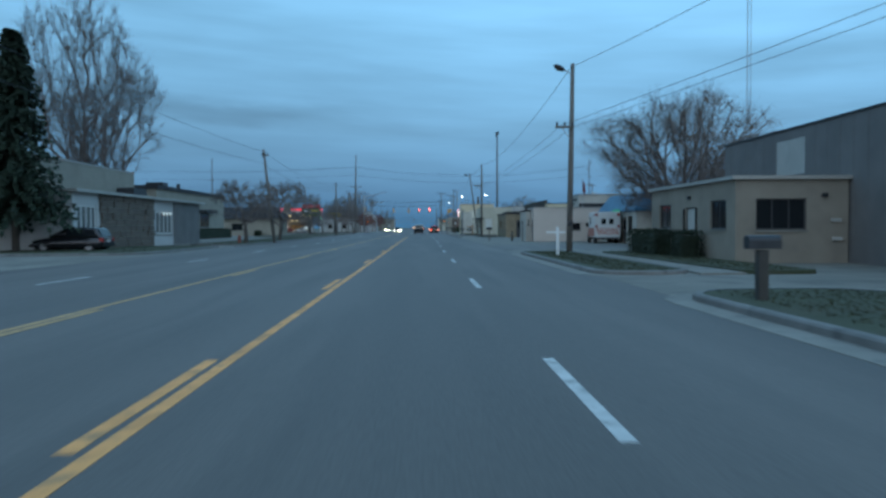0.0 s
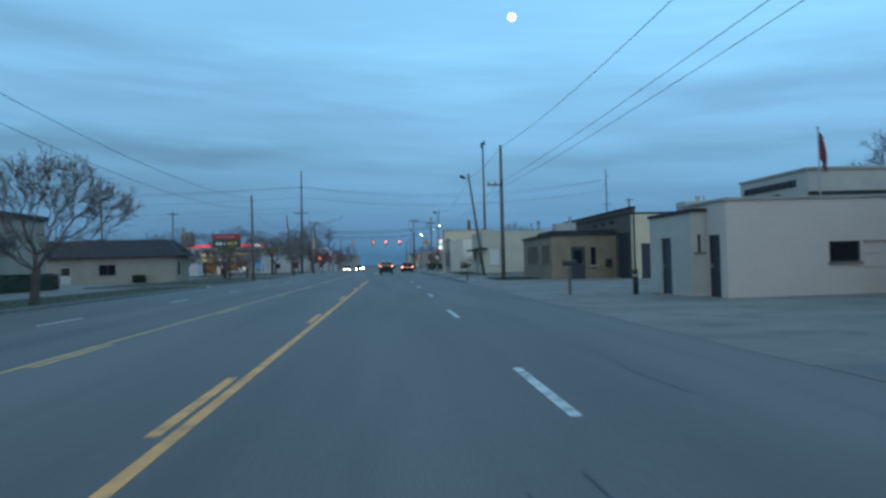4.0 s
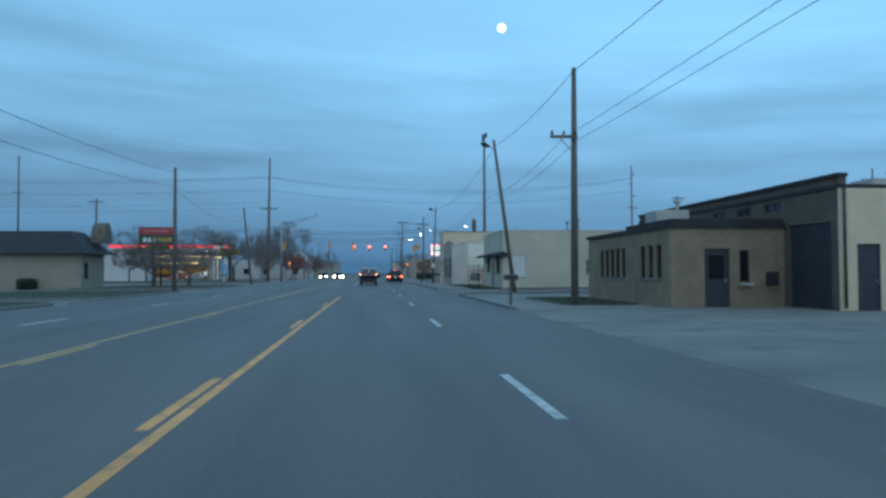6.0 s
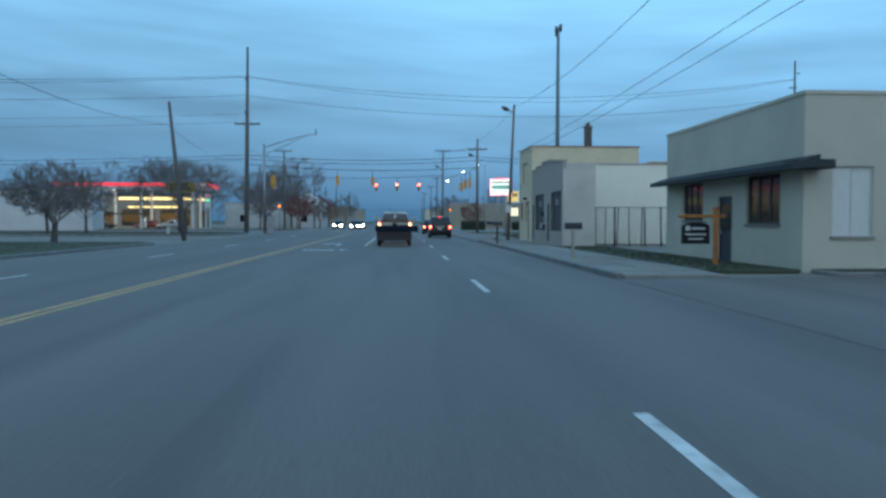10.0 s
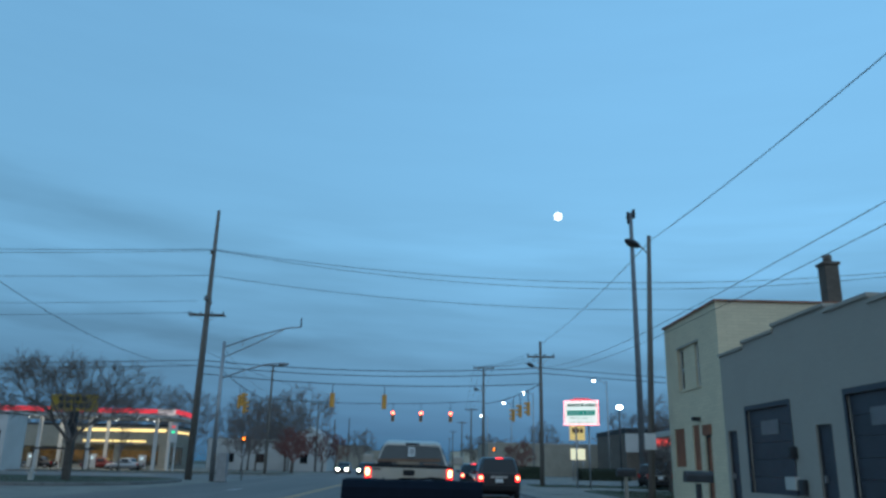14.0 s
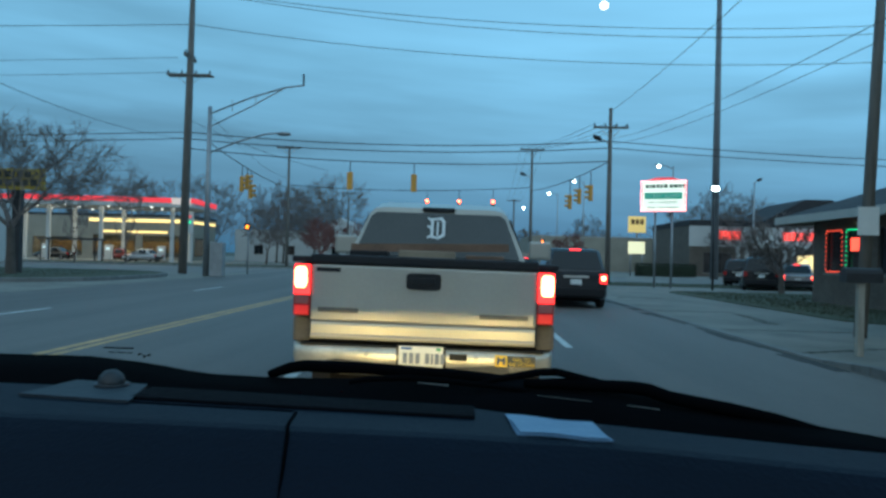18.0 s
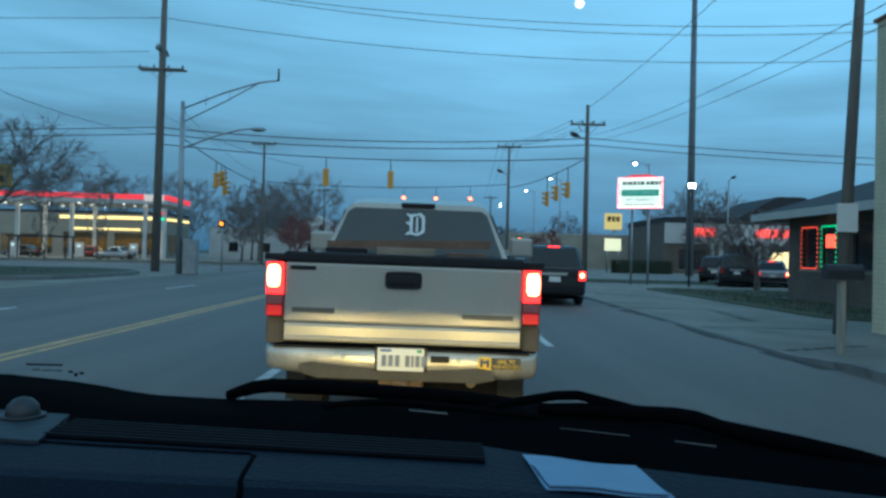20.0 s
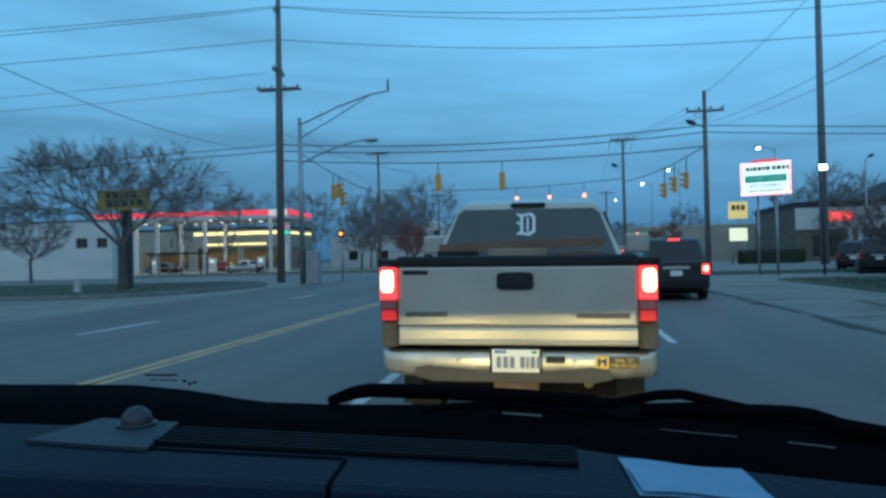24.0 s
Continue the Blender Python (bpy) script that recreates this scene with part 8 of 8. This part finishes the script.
car("suv", (3.25, 175.2, 0), -1, M["suv_paint"], "dark four-wheel-drive car with its brake lights glowing red", 4.7, 1.86, 1.74, True, brake=True)
car("car", (3.3, 192.5, 0), 0, M["suv_paint"], "dark car standing first at the lights", 4.5, 1.8, 1.5, False, brake=True)
car("car", (-7.4, 244, 0), 180, M["suv_paint"], "oncoming car with bright headlights", 4.5, 1.8, 1.5, False, lights=True)
car("car", (-7.3, 258, 0), 180, M["grey_car"], "oncoming car with bright headlights", 4.5, 1.8, 1.5, False, lights=True)
car("car", (-10.8, 251, 0), 180, M["suv_paint"], "oncoming dark car beyond the junction with headlights on", 4.5, 1.8, 1.5, True, lights=True)
car("car", (18.2, 195.0, 0), -20, M["grey_car"], "silver car in the restaurant lot with its tail lights on", 4.4, 1.78, 1.5, False, brake=True)
car("suv", (15.85, 194.0, 0), -18, M["suv_paint"], "dark car parked beside the restaurant", 4.7, 1.9, 1.8, True)
car("suv", (16.9, 200.3, 0), -25, M["suv_paint"], "dark car parked beside the restaurant", 4.6, 1.85, 1.7, True)
car("car", (-18.7, 46.6, 0), 90, M["suv_paint"], "dark car parked under the spruces", 4.4, 1.8, 1.5, True)
car("car", (-49, 247.5, 0), 90, M["suv_paint"], "dark car at the fuel pumps", 4.5, 1.8, 1.5, False)
car("car", (-41, 247.8, 0), 90, mat("dark_red_car_paint", (0.16, 0.02, 0.02), 0.25, 0.3, coat=0.5), "dark red car at the fuel pumps", 4.5, 1.8, 1.5, False)
car("car", (-36, 243.0, 0), 80, M["grey_car"], "pale car at the edge of the forecourt", 4.5, 1.8, 1.5, False)


def ambulance():
    t = thing("ambulance", (15.3, 61.3, 0), "white box ambulance with a red lower band and striped rear, parked", "ambulance", rz=-5)
    t.matrix_basis = t.matrix_basis @ Matrix.Scale(0.93, 4)
    Wm = mat("ambulance_white", (0.62, 0.63, 0.62), 0.4, 0, 0.08, 2, 0, coat=0.3)
    Rm = mat("ambulance_red", (0.33, 0.055, 0.035), 0.4, 0, 0.1, 2, 0, coat=0.3)
    Sm = mat("stripe_red", (0.45, 0.12, 0.08), 0.5)
    bm = B()
    box(bm, -1.12, 1.12, 0, 3.9, 0.55, 2.75, 0.06)
    part("box_body", bm, Wm, t)
    for s in (-1, 1):
        bm = B()
        box(bm, min(s * 1.123, s * 1.135), max(s * 1.123, s * 1.135), 0.05, 3.88, 0.62, 1.35)
        part("red_band", bm, Rm, t, "red lower side band")
        bm = B()
        box(bm, min(s * 1.123, s * 1.14), max(s * 1.123, s * 1.14), 2.3, 3.0, 1.7, 2.3)
        part("side_window", bm, M["dark_glass"], t)
        bm = B()
        box(bm, min(s * 1.123, s * 1.15), max(s * 1.123, s * 1.15), 0.2, 0.5, 2.35, 2.6)
        part("side_beacon", bm, M["tail_dim"], t)
        for y in (1.0, 5.0):
            wheel(t, s * 0.92, y, 0.40, 0.26, M["rim"])
        bm = B()
        box(bm, min(s * 0.14, s * 0.52), max(s * 0.14, s * 0.52), -0.024, -0.004, 1.68, 2.15)
        part("rear_window", bm, M["dark_glass"], t)
        bm = B()
        box(bm, min(s * 0.84, s * 1.06), max(s * 0.84, s * 1.06), -0.03, -0.004, 2.4, 2.62)
        part("rear_beacon", bm, M["tail_dim"], t)
        bm = B()
        box(bm, min(s * 0.86, s * 1.04), max(s * 0.86, s * 1.04), -0.03, -0.004, 1.38, 1.6)
        part("rear_lamp", bm, M["tail_dim"], t)
    bm = B()
    k = -1.3
    while k < 1.1:  # slanting stripes over the lower rear
        vs = [(min(max(x, -1.05), 1.05), -0.012, z) for x, z in ((k, 1.32), (k + 0.16, 1.32), (k + 0.72, 0.78), (k + 0.56, 0.78))]
        if len({v[0] for v in vs}) > 2:
            loft(bm, [vs, [(x, y + 0.01, z) for x, y, z in vs]], False)
        k += 0.32
    part("rear_stripes", bm, Sm, t, "slanting red stripes")
    one("rear_step", (-1.05, 1.05, -0.25, 0.0, 0.45, 0.58), M["galv"], t, bevel=0.02)
    bm = B()
    loft(bm, [hull(3.9, 1.0, 0.5, 2.05, 0.85, 0.1), hull(4.5, 1.0, 0.5, 2.05, 0.82, 0.1), hull(5.1, 1.0, 0.5, 1.35, 0.9, 0.1), hull(5.9, 0.95, 0.5, 1.15, 0.9, 0.12)])
    part("cab", bm, Rm, t, "red cab")
    for s in (-1, 1):
        bm = B()
        vs = [(s * 0.955, 4.05, 1.4), (s * 0.955, 4.85, 1.4), (s * 0.87, 4.5, 1.92), (s * 0.87, 4.05, 1.92)]
        loft(bm, [vs, [(x + s * 0.02, y, z) for x, y, z in vs]], False)
        part("cab_window", bm, M["dark_glass"], t)
        bm = B()
        box(bm, min(s * 1.0, s * 1.25), max(s * 1.0, s * 1.25), 4.75, 4.85, 1.45, 1.8, 0.02)
        part("mirror", bm, M["black_plastic"], t)
    one("chassis", (-0.8, 0.8, 0.1, 5.6, 0.35, 0.56), M["under"], t)


ambulance()


def own_car():
    """The front half of the car that stands behind the pickup: bonnet, scuttle, wipers and dashboard."""
    cx, cy = -0.07, 153.55
    t = thing("car", (cx, cy, 0), "front of a dark car with wipers and long dark dashboard", "car")
    # no cabin is built: its shade and the blue sky light are in this colour
    D = mat("cabin_shaded_vinyl", (0.0024, 0.0058, 0.0135), 0.6, 0, 0.18, 5, 0.35, 160, spec=0.10)
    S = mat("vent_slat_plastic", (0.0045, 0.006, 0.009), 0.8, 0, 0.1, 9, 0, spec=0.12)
    K = mat("scuttle_black", (0.0018, 0.0020, 0.0026), 0.95, 0, 0.3, 6, 0.2, 60, spec=0.02)

    def far(u):  # foot of the screen
        return float(np.interp(u, (-1.25, -0.62, -0.29, 0.056, 0.16, 0.26, 0.35, 0.49, 1.02), (1.15, 1.106, 1.066, 1.008, 0.948, 0.910, 0.876, 0.820, 0.66)))

    def lip(u):  # rounded front edge of the top
        return float(np.interp(u, (-1.25, -0.48, -0.23, 0.017, 0.25, 1.02), (0.90, 0.850, 0.830, 0.812, 0.780, 0.52)))

    def crest(u):  # scuttle: distance and height
        us_ = (-1.25, -0.80, -0.66, -0.535, -0.385, -0.17, 0.0, 0.12, 0.17, 0.25, 0.32, 0.395, 0.49, 0.58, 1.02)
        return (float(np.interp(u, us_, (1.44, 1.42, 1.42, 1.40, 1.38, 1.33, 1.28, 1.23, 1.21, 1.17, 1.14, 1.10, 1.04, 0.97, 0.80))),
                float(np.interp(u, us_, (1.128, 1.131, 1.119, 1.103, 1.102, 1.112, 1.121, 1.133, 1.139, 1.142, 1.142, 1.133, 1.128, 1.119, 1.08))))
    us = [-1.25 + 2.27 * k / 40 for k in range(41)]
    bm = B()
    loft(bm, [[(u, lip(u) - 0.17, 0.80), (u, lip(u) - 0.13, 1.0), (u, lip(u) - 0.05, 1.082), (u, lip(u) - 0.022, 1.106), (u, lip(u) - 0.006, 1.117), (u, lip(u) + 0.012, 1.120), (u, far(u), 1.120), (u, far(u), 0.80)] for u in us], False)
    dash = part("dashboard", bm, D, t, "vinyl dashboard with cabin shade and blue sky light in its colour")
    bm = B()
    loft(bm, [[(u, far(u) + 0.004, 0.85), (u, far(u) + 0.004, 1.116), (u, crest(u)[0] - 0.05, crest(u)[1] - 0.010), (u, crest(u)[0], crest(u)[1]), (u, crest(u)[0] + 0.06, crest(u)[1] - 0.03), (u, crest(u)[0] + 0.06, 0.85)] for u in us], True)
    part("scuttle", bm, K, t, "black scuttle below the screen")

    def grille(u, f):  # across the defroster opening, from its near to its far edge
        near = float(np.interp(u, (-0.55, 0.055), (1.002, 0.922)))
        return near + f * (float(np.interp(u, (-0.55, 0.055), (1.098, 1.001))) - near)
    gu = [-0.52 + 0.573 * k / 12 for k in range(13)]
    bm = B()
    loft(bm, [[(u, grille(u, 0), 1.1195), (u, grille(u, 0), 1.1225), (u, grille(u, 1), 1.1225), (u, grille(u, 1), 1.1195)] for u in gu], False)
    part("vent_bed", bm, K, dash)
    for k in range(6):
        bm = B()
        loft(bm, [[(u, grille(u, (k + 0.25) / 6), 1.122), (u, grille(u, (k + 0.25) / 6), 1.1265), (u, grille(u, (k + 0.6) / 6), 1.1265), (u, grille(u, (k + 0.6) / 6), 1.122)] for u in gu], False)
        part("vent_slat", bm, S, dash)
    bm = B()  # gap round the panel over the instruments
    tube(bm, [(-0.56, 0.985, 1.1195), (-0.44, 0.966, 1.1195), (-0.236, 0.942, 1.1195), (-0.228, 0.934, 1.1195), (-0.222, 0.86, 1.1195), (-0.218, 0.829, 1.1185), (-0.215, 0.822, 1.1165), (-0.213, 0.806, 1.1055), (-0.210, 0.778, 1.0815), (-0.206, 0.698, 0.9995)], 0.0032, 5)
    part("panel_gap", bm, K, dash)

    # wipers lying on the scuttle: blade with its stiffener, and the bowed arm over it
    def swept(pts, r, m, name, parent, label=""):
        bm = B()
        fine_p = []
        for i in range(len(pts) - 1):
            for j in range(4):
                f = j / 4
                fine_p.append(tuple(a + (c - a) * f for a, c in zip(pts[i], pts[i + 1])))
        fine_p.append(pts[-1])
        n = len(fine_p) - 1
        tube(bm, fine_p, [r * (0.55 + 0.45 * math.sin(math.pi * (0.12 + 0.76 * i / n))) for i in range(n + 1)], 7)
        return part(name, bm, m, parent, label)
    w1 = swept([(-0.385, 1.39, 1.106), (-0.363, 1.385, 1.114), (-0.335, 1.38, 1.124), (-0.302, 1.37, 1.130), (-0.166, 1.33, 1.134), (-0.008, 1.28, 1.135), (0.085, 1.25, 1.133), (0.174, 1.22, 1.128)], 0.013, K, "wiper", t, "black wiper blade and arm")
    swept([(-0.19, 1.25, 1.117), (-0.155, 1.24, 1.126), (-0.08, 1.22, 1.134), (-0.008, 1.20, 1.134), (0.079, 1.17, 1.132), (0.16, 1.15, 1.128)], 0.006, K, "arm", w1)
    w2 = swept([(0.15, 1.17, 1.138), (0.206, 1.15, 1.143), (0.276, 1.12, 1.146), (0.334, 1.09, 1.149), (0.359, 1.08, 1.147), (0.388, 1.06, 1.139), (0.476, 1.01, 1.131), (0.539, 0.985, 1.122), (0.64, 0.94, 1.10)], 0.012, K, "wiper", t, "black wiper blade and bowed arm")
    swept([(0.06, 1.20, 1.128), (0.098, 1.19, 1.141), (0.14, 1.175, 1.152), (0.174, 1.165, 1.160), (0.206, 1.15, 1.164), (0.246, 1.135, 1.157), (0.284, 1.12, 1.151), (0.32, 1.105, 1.143)], 0.0075, K, "arm", w2)
    # glints on the wiper arms, modelled as thin pale strips
    bright = mat("wiper_glint_metal", (0.16, 0.155, 0.15), 0.45, 0.5, 0.2, 9, 0)
    for p, q, r in (((-0.047, 1.12, 1.142), (0.009, 1.11, 1.140), 0.0014), ((0.16, 1.03, 1.141), (0.25, 1.015, 1.136), 0.0005), ((0.303, 0.99, 1.136), (0.351, 0.975, 1.134), 0.0007)):
        bm = B()
        tube(bm, [p, q], r, 5)
        part("bright_edge", bm, bright, w1 if q[0] < 0.1 else w2, "thin pale strip standing in for a glint")
    # faint printed marks at the foot of the screen
    for x0, x1, z0, z1 in ((-0.757, -0.691, 1.1515, 1.1545), (-0.746, -0.732, 1.1425, 1.1445), (-0.728, -0.708, 1.142, 1.144), (-0.704, -0.692, 1.1415, 1.1435), (-0.680, -0.672, 1.139, 1.143), (-0.669, -0.663, 1.133, 1.139), (-0.660, -0.652, 1.137, 1.141)):
        one("screen_mark", (x0, x1, 1.399, 1.4, z0, z1), K, t, "small dark printed mark")
    # bonnet, wings and nose
    bm = B()
    secs = []
    for y, hw, z in ((1.50, 0.84, 0.95), (1.9, 0.88, 0.93), (2.4, 0.88, 0.89), (2.75, 0.84, 0.82), (2.9, 0.76, 0.72)):
        secs.append([(-0.25 - hw, y, z - 0.22), (-0.25 - hw * 0.96, y, z - 0.06), (-0.25 - hw * 0.5, y, z), (-0.25 + hw * 0.5, y, z), (-0.25 + hw * 0.96, y, z - 0.06), (-0.25 + hw, y, z - 0.22)])
    loft(bm, secs)
    part("bonnet", bm, M["suv_paint"], t)
    bm = B()
    loft(bm, [[(x - 0.25, y, z) for x, y, z in q] for q in (hull(1.2, 0.95, 0.3, 0.9, 0.95), hull(2.4, 0.93, 0.3, 0.80, 0.94), hull(2.95, 0.84, 0.32, 0.66, 0.9))], False)
    part("front_body", bm, M["suv_paint"], t)
    one("bumper", (-1.05, 0.55, 2.9, 3.02, 0.34, 0.53), M["suv_paint"], t, bevel=0.04)
    one("grille", (-0.65, 0.15, 2.93, 2.98, 0.58, 0.68), M["black_plastic"], t)
    for s in (-1, 1):
        wheel(t, -0.25 + s * 0.82, 2.1, 0.33, 0.2, M["rim"])
        bm = B()
        box(bm, -0.25 + min(s * 0.5, s * 0.78), -0.25 + max(s * 0.5, s * 0.78), 2.88, 2.97, 0.54, 0.68, 0.02)
        q = part("headlamp", bm, M["chrome"], t)
        bm = B()
        disc(bm, (-0.25 + s * 0.64, 2.975, 0.61), 0.055, "y", 0.02)
        part("bulb", bm, M["head"], q, "lit headlight")
        bm = B()  # added unseen plate, shaped to cut the beam off at the top
        box(bm, -0.25 + min(s * 0.5, s * 0.78), -0.25 + max(s * 0.5, s * 0.78), 2.97, 3.16, 0.648, 0.654)
        part("beam_shield", bm, M["black_plastic"], q)
        lamp = bpy.data.lights.new("headlight_beam", "SPOT")
        lamp.energy, lamp.color, lamp.spot_size, lamp.spot_blend, lamp.shadow_soft_size = 85, (1.0, 0.72, 0.27), radians(95), 0.7, 0.004
        ob = new("headlight_beam", lamp)
        ob.matrix_basis = look((cx - 0.25 + s * 0.64, cy + 3.0, 0.628), (cx - 0.25 + s * 0.55, cy + 6.0, 0.60))
    # the folded sheet of paper and the dome on the dashboard
    def leaf(corners, z0, z1, name, label):
        bm = B()
        n = 8
        rows = []
        for i in range(n + 1):
            f = i / n
            row = []
            for j in range(n + 1):
                g = j / n
                x = (corners[0][0] * (1 - g) + corners[1][0] * g) * (1 - f) + (corners[3][0] * (1 - g) + corners[2][0] * g) * f
                y = (corners[0][1] * (1 - g) + corners[1][1] * g) * (1 - f) + (corners[3][1] * (1 - g) + corners[2][1] * g) * f
                bed = float(np.interp(y - lip(x), (-0.05, -0.022, -0.006, 0.012, 0.3), (1.082, 1.106, 1.117, 1.120, 1.120)))
                row.append(bm.verts.new((x, y, max(bed, 1.112) + z0 + (z1 - z0) * f + 0.0012 * math.sin(j * 0.9 + i * 0.7))))
            rows.append(row)
        for a, c in zip(rows, rows[1:]):
            for j in range(n):
                bm.faces.new((a[j], a[j + 1], c[j + 1], c[j]))
        bmesh.ops.recalc_face_normals(bm, faces=bm.faces)
        r = bmesh.ops.extrude_face_region(bm, geom=list(bm.faces))
        bmesh.ops.translate(bm, verts=[v for v in r["geom"] if isinstance(v, bmesh.types.BMVert)], vec=(0, 0, 0.0015))
        # white paper; the dim blue light on it is put into the base colour
        return part(name, bm, mat("paper_in_blue_light", (0.11, 0.185, 0.285), 0.45, 0, 0.06, 6, 0.05), sheet_of, label)
    sheet_of = thing("paper", (cx, cy, 0), "folded pale sheet of paper lying on the dashboard", "paper")
    leaf([(0.101, 0.958), (0.232, 0.915), (0.243, 0.797), (0.112, 0.820)], 0.0015, 0.0015, "lower_leaf", "lower leaf")
    leaf([(0.107, 0.905), (0.226, 0.846), (0.240, 0.800), (0.116, 0.824)], 0.004, 0.0045, "upper_leaf", "bright folded-over leaf")
    d = thing("dash_sensor", (cx - 0.60, cy + 1.065, 1.1205), "small grey dome on a dull metal foot on the dashboard", "sensor", rz=-14)
    bm = B()
    prism(bm, [(-0.10, 0.055), (0.045, 0.065), (0.115, -0.075), (0.05, -0.082), (-0.09, -0.09)], "z", 0, 0.005)
    part("foot", bm, mat("dull_metal_foot", (0.020, 0.026, 0.034), 0.6, 0.1, spec=0.25), d)
    bm = B()
    tube(bm, [(-0.004, 0.03, 0.005), (-0.004, 0.03, 0.009)], 0.030, 16)
    part("collar", bm, M["dark_metal"], d)
    bm = B()
    ball(bm, (-0.004, 0.03, 0.010), 0.024)
    part("dome", bm, M["dark_metal"], d)


own_car()


# ---- the moon ----
bm = B()
ball(bm, (0, 0, 0), 20.0, seg=32)
v = Vector((0.1668, 0.9346, 0.3140)).normalized() * 3600
solo("moon", bm, M["moon"], "bright full moon low in the dusk sky", "moon", kind="structure", at=(v.x, v.y + 150, v.z))
